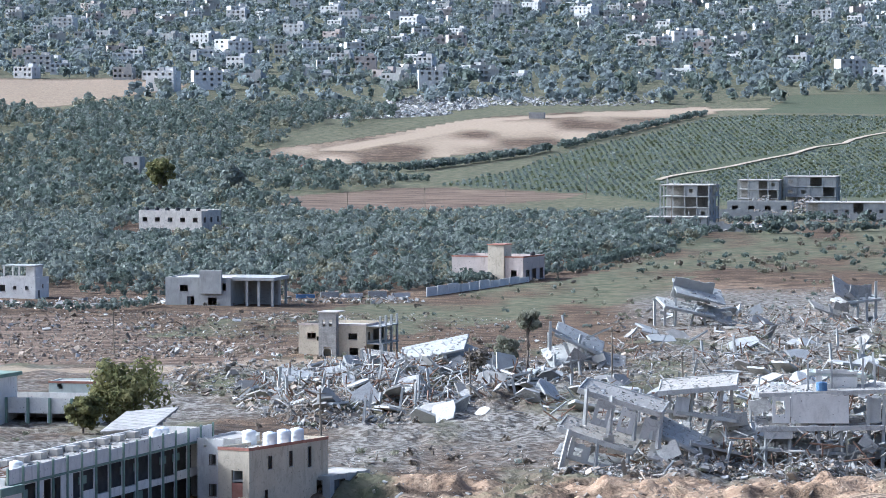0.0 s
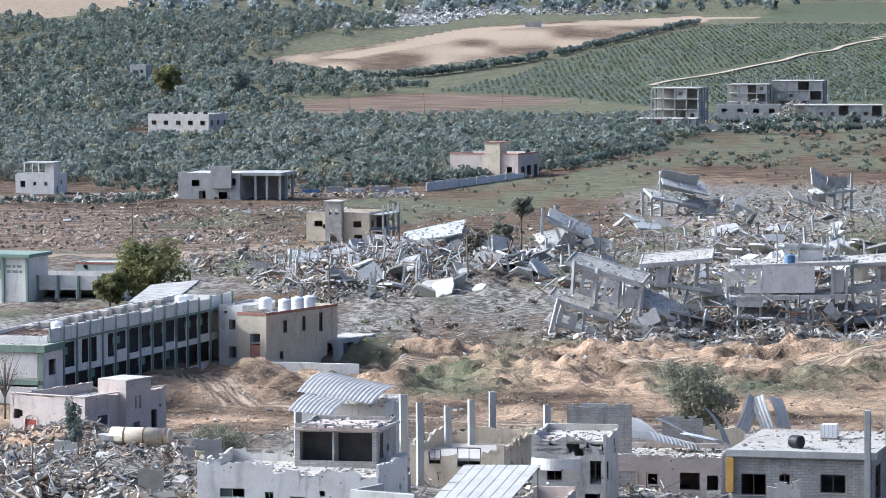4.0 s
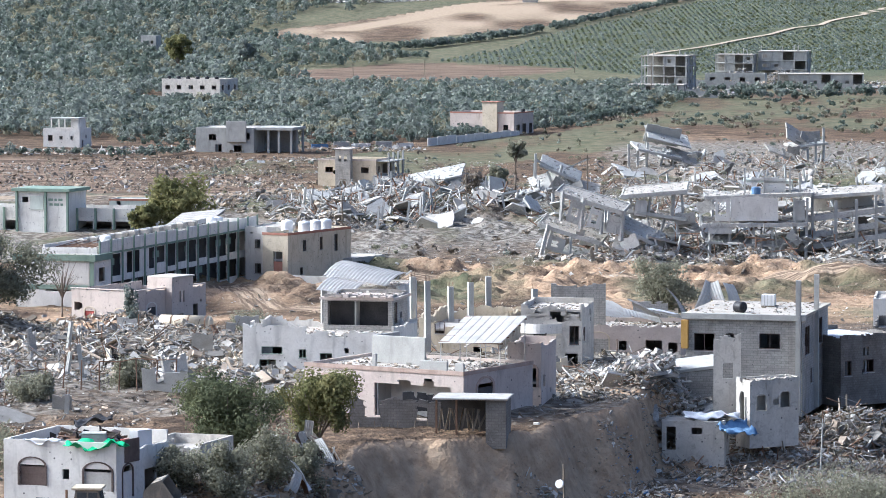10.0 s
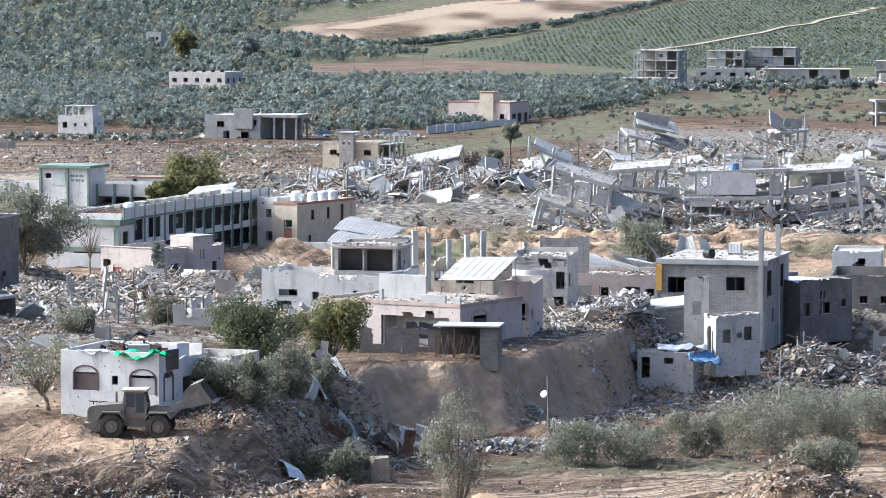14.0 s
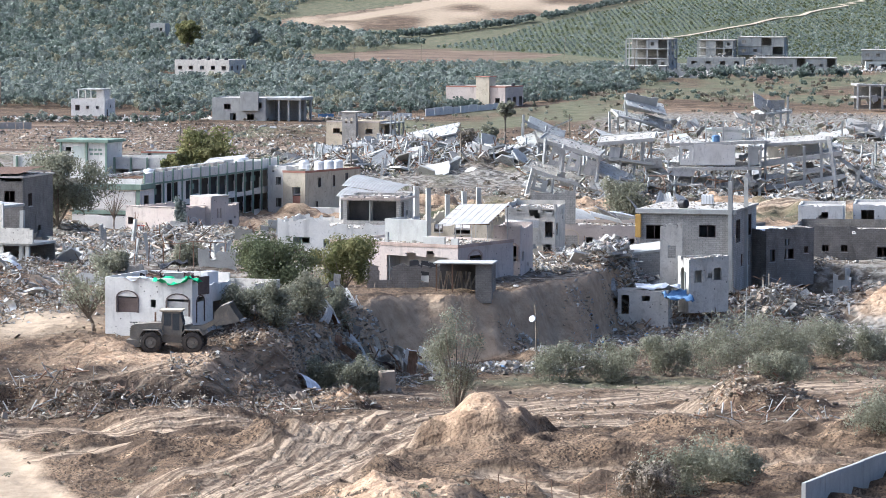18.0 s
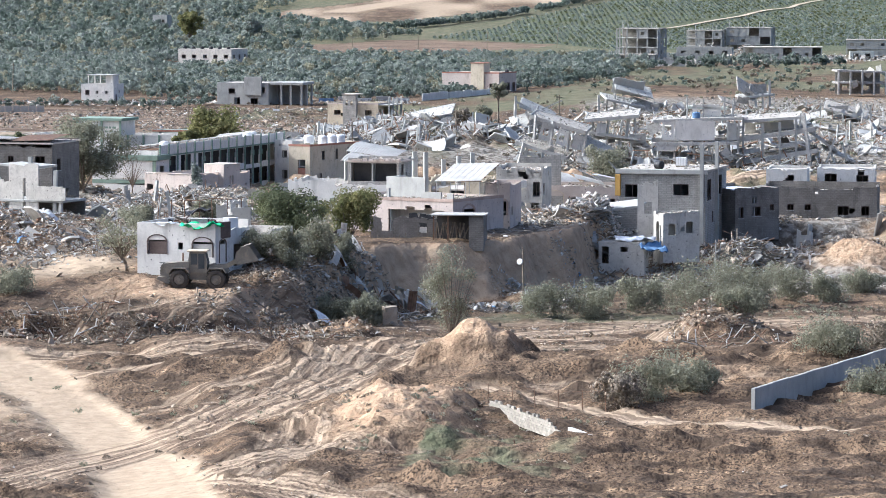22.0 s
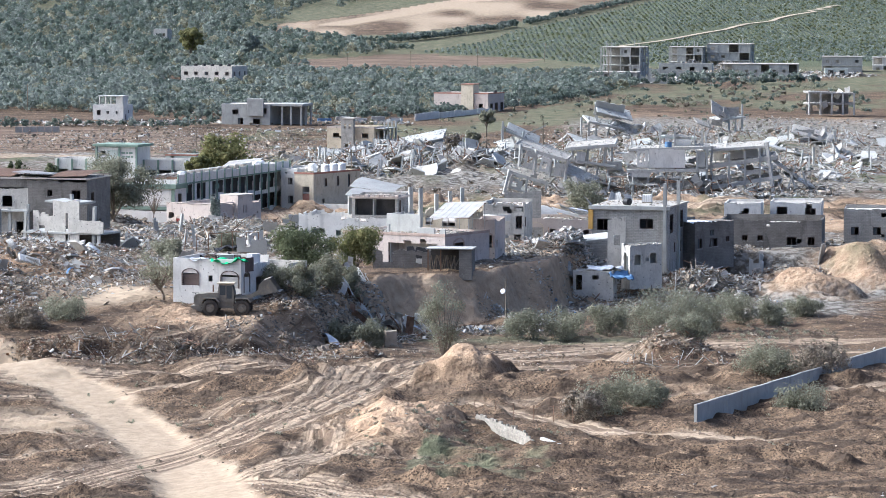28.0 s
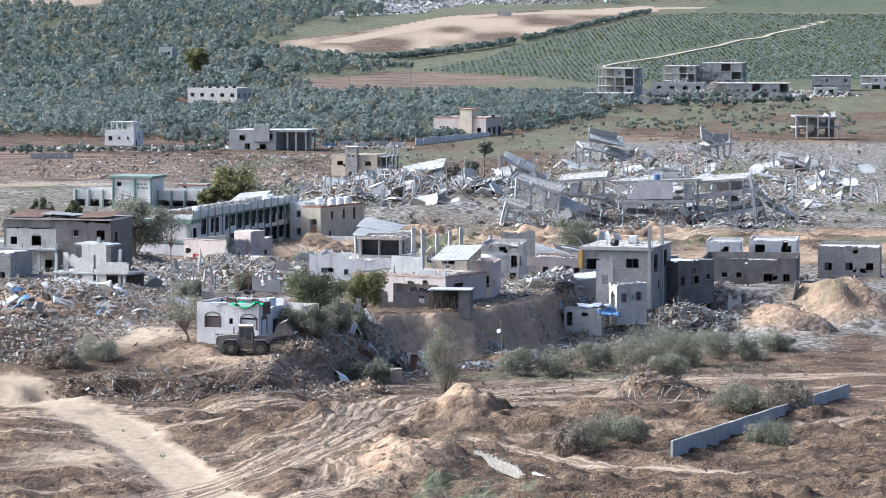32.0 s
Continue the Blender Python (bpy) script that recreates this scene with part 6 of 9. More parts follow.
for nm, m, ln, z1, hs, jg, mt in (("wall_panel", Matrix.Translation((-9.0, 0, 0)), 9.0, 3.5, [(1.2, 2.5, 1.9, 3.2), (5.4, 6.3, 1.7, 2.9)], 0.9, M_DKBLOCK), ("wall_panel", Matrix.Translation((-9.0, 4.2, 0)) @ Matrix.Rotation(-math.pi / 2, 4, "Z"), 4.0, 3.3, [], 0.9, M_DKBLOCK), ("wall_panel", Matrix.Translation((-5.0, 2.4, 0)), 5.0, 3.7, [(1.0, 2.0, 0.2, 2.2)], 0.8, M_DARK)):
    g = Geo()
    wall(g, m, ln, -1.2, z1, 0.2, hs, jg)
    part(nm, g, mt, gw)
gp = random.Random(6)
for k in range(15):
    g = Geo()
    x = -8.8 + 0.62 * k
    g.tube((x, -0.5, -0.6), (x + gp.gauss(0, 0.12), -0.5 + gp.gauss(0, 0.1), gp.uniform(0.9, 1.9)), 0.05, 0.04, 5)
    part("fence_stake", g, M_DRY, gw)
sh = thing("tin_shed", pose(1.7, 205, 7.6, 0, 0, -8), "sagging shed of dark sheet with a littered tin roof", "shed")
for nm, x0, x1, y0, y1, z0, z1, mt in (("roof", -3, 3, -0.4, 3.6, 2.9, 3.05, M_STEEL), ("side_panel", 1.2, 2.8, 0, 0.08, -1, 2.88, M_DKBLOCK), ("side_panel", 2.72, 2.8, 0.1, 3.4, -1, 2.88, M_DKBLOCK), ("post", -2.8, -2.65, 0, 0.15, -1, 2.88, M_RUST), ("post", -1.2, -1.05, 0, 0.15, -1, 2.88, M_RUST), ("back_panel", -2.8, 2.6, 3.3, 3.38, -1, 2.88, M_DARK)):
    g = Geo()
    slabbed(g, x0, x1, y0, y1, z0, z1)
    part(nm, g, mt, sh)
rr = random.Random(4)
for k in range(14):
    g = Geo()
    g.box(-0.08, 0.08, -0.02, 0.02, -0.9, 0.9, pose(-2.5 + 0.26 * k, 0.5 + rr.random(), 1.2, rr.gauss(0, 8), rr.gauss(0, 10), rr.uniform(0, 90)))
    part("plank", g, M_DRY, sh)

fr_ = thing("fence", pose(-29.6, 239, gz(-29.6, 239), 0, 0, -2), "bent steel posts and rails of a broken yard frame", "fence")
fq = random.Random(15)
tops = []
for k in range(8):
    b = Vector((-5.8 + 1.65 * k, fq.uniform(-0.4, 0.4), -0.5))
    e = b + Vector((fq.gauss(0, 0.15), fq.gauss(0, 0.15), fq.uniform(3.0, 4.2)))
    g = Geo()
    g.tube(b, e, 0.07, 0.06, 6)
    part("post", g, M_RUST, fr_)
    tops.append(e)
for k in (3, 4, 5, 6):
    g = Geo()
    g.tube(tops[k], tops[k + 1], 0.05, 0.05, 5)
    part("rail", g, M_RUST, fr_)

# ---- balcony house and pink arch house ----
bh = house("white two-storey house with a curved balcony", 12.6, 264, 10, 5.8, 8, 6.0, 13.0, M_DIRTY, {"front": [(3.4, 4.6, 3.4, 4.8), (0.4, 1.6, 0.2, 2.4), (0.3, 1.2, 3.2, 5.0)], "side": [(1, 2.2, 3.4, 4.8)]}, 2, 0.5, jag={"front": 1.4})
g = Geo()
pts, nb = [], 12
for k in range(nb + 1):
    y0 = -1.0 * math.sin(math.pi * k / nb) - 0.12
    for yy, zz in ((y0, 4.3), (y0, 5.2), (y0 + 0.14, 5.2), (y0 + 0.14, 4.3)):
        pts.append(Vector((-5.8 + 3.9 * k / nb, yy, zz)))
g.poly(pts, [(4 * k + i, 4 * k + (i + 1) % 4, 4 * k + 4 + (i + 1) % 4, 4 * k + 4 + i) for k in range(nb) for i in range(4)] + [(3, 2, 1, 0), (4 * nb, 4 * nb + 1, 4 * nb + 2, 4 * nb + 3)])
part("balcony", g, M_WHITE, bh, "curved white balcony front")
g = Geo()
wall(g, Matrix.Translation((-5.6, 18, 0)), 5.4, -1, 7.6, 0.2, (), 0.5)
part("rear_wall", g, M_GREY, bh, "grey block wall behind")
pa = house("pinkish low house with an arched window", 22.6, 277, 8, 9.6, 8, 5.6, 9.9, M_PINK, {"front": [(7.0, 9.0, 1.6, 2.9), (5.2, 6.0, 1.8, 2.7), (1.8, 3.4, 1.4, 2.8), (0.3, 1.2, 1.4, 2.6)]}, 1, 0.4, jag={"front": 0.5}, bits=False)
fr, _ = side_frames(9.6, 8)["front"]
arch_trim(pa, fr, 0.6, 2.6, 1.6, 2.9, M_BEIGE, fill=M_GREY)
bw2 = thing("garden_wall", pose(19.5, 312, gz(19.5, 312), 0, 0, -6), "long grey block wall behind the ruins", "wall")
for k in range(4):
    g = Geo()
    wall(g, Matrix.Translation((-7.2 + 3.7 * k, 0, 0)), 3.66, -0.5, (5.0, 3.6, 3.9, 3.2)[k], 0.22, [(1.2, 2.2, 1.4, 2.6)] if k == 1 else (), 1.3)
    part("wall_panel", g, (M_CONC, M_BEIGE, M_GREY, M_BEIGE)[k], bw2)
for k, (x, y, z, w, d, a, b, c2, mt) in enumerate(((16.5, 300, 9.6, 4, 5, 20, 10, 30, M_STEEL), (20, 296, 9.8, 3.4, 4, -16, 24, -20, M_STEEL), (23.2, 292, 10.6, 1.6, 4, 50, 20, 60, M_GREY), (26.5, 300, 10.8, 1.3, 3.6, 60, 30, 10, M_STEEL),
                                                  (27.8, 300, 10.8, 1.2, 3.4, 62, -24, -10, M_STEEL), (29.4, 302, 10.6, 1.6, 3.2, 55, 10, 35, M_STEEL), (19.0, 283, 10.3, 4, 3, 8, 14, 12, M_STEEL), (21.4, 283, 10.5, 3, 3, -12, 8, -24, M_CLOTH))):
    sheet("buckled corrugated sheet thrown on a roof", x, y, z, w, d, a, b, c2, 0.25, mt)
# slumped slab with rubble, and a tall broken wall end
fs = thing("slumped_floor", pose(22.0, 246, 9.2, 6, -8, -10), "slumped floor slab with a heap of plaster on it", "slab")
g = Geo()
slabbed(g, -3.4, 2.6, -2.5, 3.0, -0.15, 0.15)
part("slab", g, M_CONC, fs)
g = Geo()
wall(g, pose(-1.2, -2.4, -2.6, 0, 0, 0), 3.6, 0, 2.4, 0.2)
part("hanging_wall", g, M_GREY, fs)
scatter("pale plaster rubble sliding off a slab", [(20, 246, 4.5, 4, 700, 1.4), (17, 240, 5, 6, 700, 1.0)], [M_WSLAB, M_RUBBLE, M_PINK], (4, 3, 2), 41, (0.07, 0.7), lift=1.2)
tw = thing("wall_remnant", pose(23.2, 239.5, 5.4, 0, 0, -8), "tall broken white wall end with an arch", "wall")
g = Geo()
wall(g, Matrix.Identity(4), 2.4, -0.8, 7.2, 0.25, [(0.8, 1.7, 3.2, 4.6)], 1.6)
part("wall_panel", g, M_DIRTY, tw)
lt = house("small white house with two arched windows", 25.9, 233.2, 62, 2.2, 5.0, 4.4, 9.2, M_DIRTY, {"side": [(0.7, 1.7, 2.0, 3.3), (3.1, 4.1, 2.2, 3.5)], "front": [(0.5, 1.6, 0.2, 3.2)]}, 1, 0.2, roof=M_LROOF, bits=False)
fr, _ = side_frames(2.2, 5.0)["side"]
arch_trim(lt, fr, 0.7, 1.7, 2.0, 3.1, M_DIRTY, fill=None)
arch_trim(lt, fr, 3.1, 4.1, 2.2, 3.3, M_DIRTY, fill=None)

# ---- grey house ----
gr = house("grey two-storey concrete house with burnt openings", 31.9, 250, 15, 10.6, 14, 5.2, 13.2, M_GREY,
           {"front": [(2.0, 3.9, 4.9, 6.3), (8.0, 9.9, 4.6, 6.2), (6.2, 7.0, 5.0, 6.2)], "side": [(1.6, 4.2, 4.2, 6.8), (8.0, 11.0, 4.6, 7.0), (4.6, 5.6, 1.4, 2.8), (8.5, 9.6, 1.2, 2.8), (11.5, 12.3, 1.4, 2.4)]}, 2, 0.0, roof=M_LROOF, slab=0.45)
g = Geo()
slabbed(g, -11.0, 0.4, -0.45, -0.003, 7.5, 8.05)
part("roof_edge", g, M_CONC, gr, "pale concrete roof edge")
g = Geo()
slabbed(g, -11.0, -10.4, -0.5, 0.1, 4.8, 7.4)
part("panel", g, M_OCHRE, gr, "ochre painted panel")
for x, y in ((-0.3, -0.35), (0.15, 6.8)):
    g = Geo()
    g.box(x - 0.22, x + 0.22, y - 0.22, y + 0.22, -1, 11.2, jit=0.02)
    part("column", g, M_CONC, gr, "bare column rising above the roof")
for x, y, s in ((-4.6, 8.5, 1.2),):
    ib = thing("plastic_crate", gr.matrix_basis @ pose(x, y, 8.004), "white caged plastic container on the roof", "container")
    g = Geo()
    slabbed(g, -0.6, 0.6, -0.5, 0.5, 0.12, 1.15)
    part("bottle", g, M_PLASTIC, ib)
    for q in range(5):
        g = Geo()
        g.box(-0.62 + 0.31 * q - 0.02, -0.62 + 0.31 * q + 0.02, -0.53, -0.505, 0.0, 1.17)
        part("cage_bar", g, M_STEEL, ib)
    g = Geo()
    slabbed(g, -0.62, 0.62, -0.52, 0.52, 0.0, 0.115)
    part("pallet", g, M_DRY, ib)
p = gr.matrix_basis @ Vector((-6.4, 2.0, 8.5))
water_tank(p.x, p.y, p.z, 0.5, 1.0, M_BLACK, "black tank tipped over on a roof", True)

# ---- grey compound on the right ----
dk = house("dark grey walled compound with small windows", 42.0, 262.5, -34, 6.9, 9, 5.2, 10.6, M_DKBLOCK, {"front": [(5.6, 6.4, 1.6, 3.0), (2.9, 4.2, 1.8, 3.0), (0.8, 1.4, 2.4, 3.2)]}, 1, 0.4, roof=M_CLOTH)
dk2 = house("long grey house with a parapet and a wooden door", 55.5, 274, 8, 14.5, 12, 4.8, 9.9, M_DKBLOCK, {"front": [(13.0, 14.2, 0.6, 2.8), (10.6, 11.4, 2.0, 2.8), (8.4, 9.2, 2.0, 2.8), (3.6, 5.0, 1.4, 2.6), (1.0, 2.0, 1.4, 2.6)], "side": [(2, 3.2, 1.8, 3.0), (6, 7.2, 1.8, 3.0)]}, 1, 1.0, roof=M_LROOF)
g = Geo()
slabbed(g, -14.15, -13.05, 0.05, 0.11, 0.4, 2.78)
part("door", g, M_BRICK, dk2, "brown wooden door")
house("white upper storey behind the grey compound", 48.2, 291, 8, 5.4, 9, 5.2, 11.3, M_WHITE, {"front": [(2.0, 3.2, 3.0, 4.6)]}, 2, 0.3, roof=M_LROOF, jag={"front": 0.5})
house("white upper storey with dark openings", 57.6, 296, 8, 7.6, 9, 5.2, 11.2, M_WHITE, {"front": [(5.0, 6.6, 3.2, 5.2), (0.8, 2.4, 3.4, 5.0)]}, 2, 0.3, roof=M_LROOF)
house("grey flat house at the village edge", 72, 305, 8, 10, 10, 4.0, 9.6, M_GREY, {"front": storeys(10, 3, 1.2, 1.2, (1.6,))}, 1, 0.5, jag={"left": 0.8})
house("beige ruined house behind the compound", 80, 292, 10, 6, 10, 3.6, 9.0, M_BEIGE, {"front": storeys(6, 2, 1.0, 1.2, (1.4,))}, 1, 0.4, jag={"front": 1.2})

# ---- left houses ----
lh = house("grey two-storey house with a rusty sheet roof", -51.6, 297, 14, 18, 11, 5.0, 14.6, M_DKBLOCK, {"front": [(1.0, 2.4, 6.0, 7.6), (5.4, 6.2, 6.6, 7.6), (9.2, 17.6, -0.5, 7.9)], "side": [(2, 3.5, 5.6, 7.2)]}, 2, 0.2, roof=M_ROOF, slab=0.4, jag={"front": 0.9})
g = Geo()
wall(g, Matrix.Translation((-17.7, 0.02, 0)), 8.6, -1.2, 7.8, 0.16, [(1.0, 2.2, 0.4, 2.6), (4.4, 6.0, 5.0, 6.6), (6.6, 8.2, 0.6, 2.8), (0.8, 1.9, 5.2, 6.4)], 0.5)
part("plaster_wall", g, M_DIRTY, lh, "cream plastered front wall with an arched window")
arch_trim(lh, Matrix.Translation((-17.7, 0.02, 0)), 4.4, 6.0, 5.0, 6.3, M_CONC)
for k in range(4):
    g = Geo()
    slabbed(g, -17.6 + 2.9 * k, -17.2 + 2.9 * k, -1.6, -1.25, -1, 5.0 + 0.5 * (k % 2))
    part("column", g, M_CONC, lh)
g = Geo()
slabbed(g, -18, -8.6, -2.0, -0.01, 4.35, 4.6)
part("balcony_slab", g, M_CONC, lh, "chipped concrete balcony slab")
for k, (x, w, rx, ry) in enumerate(((-3.2, 6.0, 3, -2), (-9.0, 6.0, -2, 3), (-14.6, 5.6, 4, 1))):
    p = lh.matrix_basis @ Vector((x, 4.6, 9.85))
    sheet("rusty corrugated sheets laid on a roof", p.x, p.y, p.z, w, 9.5, rx, ry, -14, 0.12, M_RUST if k != 1 else M_STEEL)
bk = thing("wall_remnant", pose(-45.0, 240, 6.4, 0, 0, -24), "cream wall and balcony remaining of a blown-open house", "ruin")
for nm, ux, uy, ln, z0, z1, jg, mt, hs in (("wall_panel", -7.6, 0.6, 4.0, 2.4, 8.0, 0.7, M_DIRTY, [(1.9, 2.3, 2.4, 6.2)]), ("wall_panel", -11.0, 1.2, 3.2, 2.0, 6.4, 1.8, M_DIRTY, [(0.8, 1.8, 3.0, 4.4)]), ("wall_panel", -12.5, 6.4, 12.0, -0.5, 6.0, 2.4, M_DKBLOCK, [(2.0, 3.4, 3.8, 5.4), (7.5, 9.0, 3.8, 5.4)]), ("parapet", -3.9, 0.2, 4.2, 3.6, 5.3, 0.3, M_DIRTY, [])):
    g = Geo()
    wall(g, Matrix.Translation((ux, uy, 0)), ln, z0, z1, 0.2, hs, jg)
    part(nm, g, mt, bk)
for x0, x1, y0, y1, z, rx, ry in ((-12.4, -0.2, 0.4, 6.2, 3.5, 0, 0), (-11.5, -3.6, -2.6, 1.4, 1.6, 32, 6), (-6.4, -1.8, -3.2, 0.2, 1.0, 44, -14), (-9.0, -4.0, 0.8, 6.0, 7.6, 0, 3)):
    g = Geo()
    w, d = x1 - x0, y1 - y0
    slabbed(g, -w / 2, w / 2, -d / 2, d / 2, -0.14, 0.14, pose((x0 + x1) / 2, (y0 + y1) / 2, z, rx, ry))
    part("floor_slab", g, M_CONC, bk)
for x, y, h, ry in ((-0.6, 0.7, 3.3, 0), (-1.6, 0.9, 7.2, 2), (-4.2, 0.8, 3.3, 0), (-8.4, 0.7, 3.3, -2), (-12.2, 0.8, 6.2, 3), (-6.0, 4.0, 8.6, -4)):
    g = Geo()
    g.box(-0.2, 0.2, -0.2, 0.2, -1.5, h, pose(x, y, 0, 0, ry), jit=0.03)
    part("column", g, M_CONC, bk)
house("grey flat-roofed house among debris", -64, 262, 16, 9, 9, 6.0, 11.6, M_GREY, {"front": storeys(9, 3, 1.2, 1.3, (1.4,))}, 1, 0.3, jag={"left": 0.8})
house("white-washed ruin behind the heap", -72, 330, 10, 12, 9, 2.4, 8.6, M_WHITE, {"front": storeys(12, 3, 1.2, 1.3, (1.4,))}, 1, 0.4, jag={"front": 1.0})

# ---- white house with the littered roof ----
il = house("white house with brown arched shutters and a littered roof", -22.5, 159.5, 20, 8.4, 8.6, 7.4, 12.5, M_WHITE,
           {"front": [(5.3, 7.2, 2.0, 3.4), (3.5, 4.0, 2.5, 3.2), (0.35, 2.4, 1.8, 3.3)], "side": [(1.0, 2.6, 1.2, 3.4), (4.6, 6.6, 0.6, 2.8)]}, 1, 0.9, roof=M_ROOF, bits=False, jag={"side": 0.7})
fr, _ = side_frames(8.4, 8.6)["front"]
arch_trim(il, fr, 8.4 - 7.2, 8.4 - 5.3, 2.0, 3.3, M_MAROON, fill=M_MAROON)
arch_trim(il, fr, 8.4 - 2.4, 8.4 - 0.35, 1.8, 3.1, M_MAROON, fill=M_STEEL)
fr, _ = side_frames(8.4, 8.6)["side"]
arch_trim(il, fr, 1.0, 2.6, 1.2, 3.0, M_MAROON, fill=M_WHITE)
for x0, x1, z0, z1 in ((-6.0, -5.2, 1.1, 1.18), (-5.64, -5.56, 0.5, 1.1), (-5.1, -5.0, 0.5, 1.2), (-4.9, -4.4, 0.55, 0.62), (-4.9, -4.4, 1.1, 1.17), (-4.95, -4.88, 0.6, 1.1)):
    g = Geo()
    g.box(x0, x1, -0.012, -0.003, z0, z1)
    part("painted_bar", g, M_BLACK, il, "black paint stroke")
ilp = lambda x, y, z: il.matrix_basis @ Vector((x, y, z))


def drape(label, p, w, d, mt, rz=0, sag=0.25, seed=1, name="tarpaulin", cat="tarpaulin", rx=0):
    """A crumpled sheet of cloth."""
    t = thing(name, pose(p.x, p.y, p.z, rx, 0, rz), label, cat)
    q = np.random.default_rng(seed)
    n = 12
    xs, ys = np.meshgrid(np.linspace(-w / 2, w / 2, n), np.linspace(-d / 2, d / 2, n))
    z = sag * vnoise(xs * 1.6 + seed, ys * 1.6, seed) + sag * 0.6 * vnoise(xs * 4, ys * 4 + seed, seed + 1)
    xs = xs + q.uniform(-1, 1, xs.shape) * w * 0.02
    g = Geo()
    g.poly([Vector(v) for v in zip(xs.ravel(), ys.ravel(), z.ravel())], [(j * n + k, j * n + k + 1, (j + 1) * n + k + 1, (j + 1) * n + k) for j in range(n - 1) for k in range(n - 1)])
    ob = part("cloth", g, mt, t, smooth=True)
    s = ob.modifiers.new("thick", "SOLIDIFY")
    s.thickness = 0.02
    return t


drape("bright green torn tarpaulin hung over the parapet", ilp(-1.6, 0.4, 5.0), 4.2, 1.6, M_TARP, -14, 0.4, 3)
drape("pale blue cloth crumpled on the parapet", ilp(-5.6, 0.6, 4.95), 2.6, 1.4, M_CLOTH, -20, 0.3, 4)
drape("dark torn awning on the roof", ilp(-3.8, 4.5, 6.1), 2.6, 1.8, M_BLACK, 10, 0.4, 5)
mr = thing("metal_sheet", pose(*ilp(0.12, 2.2, 3.6), 0, 0, -20 + 80), "dark red metal sheet leaning on the wall", "sheet")
g = Geo()
slabbed(g, -0.9, 0.9, -0.05, 0.03, 0, 1.6)
part("panel", g, M_MAROON, mr)
for k, (x, y, w, h, mt, lb) in enumerate(((-2.8, 2.5, 1.6, 1.2, M_CONC, "grey cistern block on the roof"), (-0.9, 3.5, 0.6, 0.7, M_RED, "red plastic drum on the roof"), (-0.9, 6.0, 1.2, 1.1, M_PLASTIC, "pale crate on the roof"), (-4.6, 3.0, 0.9, 0.6, M_RUST, "rusty box on the roof"), (-6.6, 2.4, 1.1, 0.4, M_DRY, "brown bundle on the roof"))):
    o = thing("box", pose(*ilp(x, y, 4.2), 0, 0, 20 * k), lb, "box", "roof clutter")
    g = Geo()
    slabbed(g, -w / 2, w / 2, -w * 0.4, w * 0.4, 0, h)
    part("body", g, mt, o)
    g = Geo()
    slabbed(g, -w / 2 - 0.03, w / 2 + 0.03, -w * 0.4 - 0.03, w * 0.4 + 0.03, h + 0.002, h + 0.08)
    part("lid", g, mt, o)
gw3 = house("low white side wing of the house with car tyres", -17.4, 168, 20, 4.6, 6, 7.2, 11.4, M_DIRTY, {"front": [(0.6, 3.4, 0.4, 3.0)]}, 1, 0.7, roof=M_ROOF, jag={"front": 0.6})


# broken wall stubs between the houses
q = random.Random(33)
for cx, cy, rx, ry, n in ((8, 250, 8, 14, 7), (28, 292, 14, 14, 9), (-10, 282, 14, 16, 8), (46, 262, 10, 8, 4), (-40, 280, 16, 24, 9), (-26, 240, 8, 20, 4), (20, 268, 8, 8, 5), (60, 310, 14, 14, 5)):
    for k in range(n):
        x, y = cx + rx * q.uniform(-1, 1), cy + ry * q.uniform(-1, 1)
        w, h = q.uniform(1.5, 4.5), q.uniform(1.0, 2.8)
        t = thing("wall_remnant", pose(x, y, gz(x, y) - 0.1, q.gauss(0, 5), q.gauss(0, 3), -14 + q.choice((0, 90)) + q.gauss(0, 12)), "broken wall stub standing in debris", "wall", "wall stubs")
        g = Geo()
        wall(g, Matrix.Translation((-w / 2, 0, 0)), w, -0.5, h, 0.2, [(w * 0.3, w * 0.3 + 0.8, 0.9, 1.9)] if w > 3 and h > 2.2 else [], h * 0.6)
        part("wall_panel", g, q.choice((M_GREY, M_CONC, M_DIRTY, M_RUBBLE, M_BEIGE)), t)

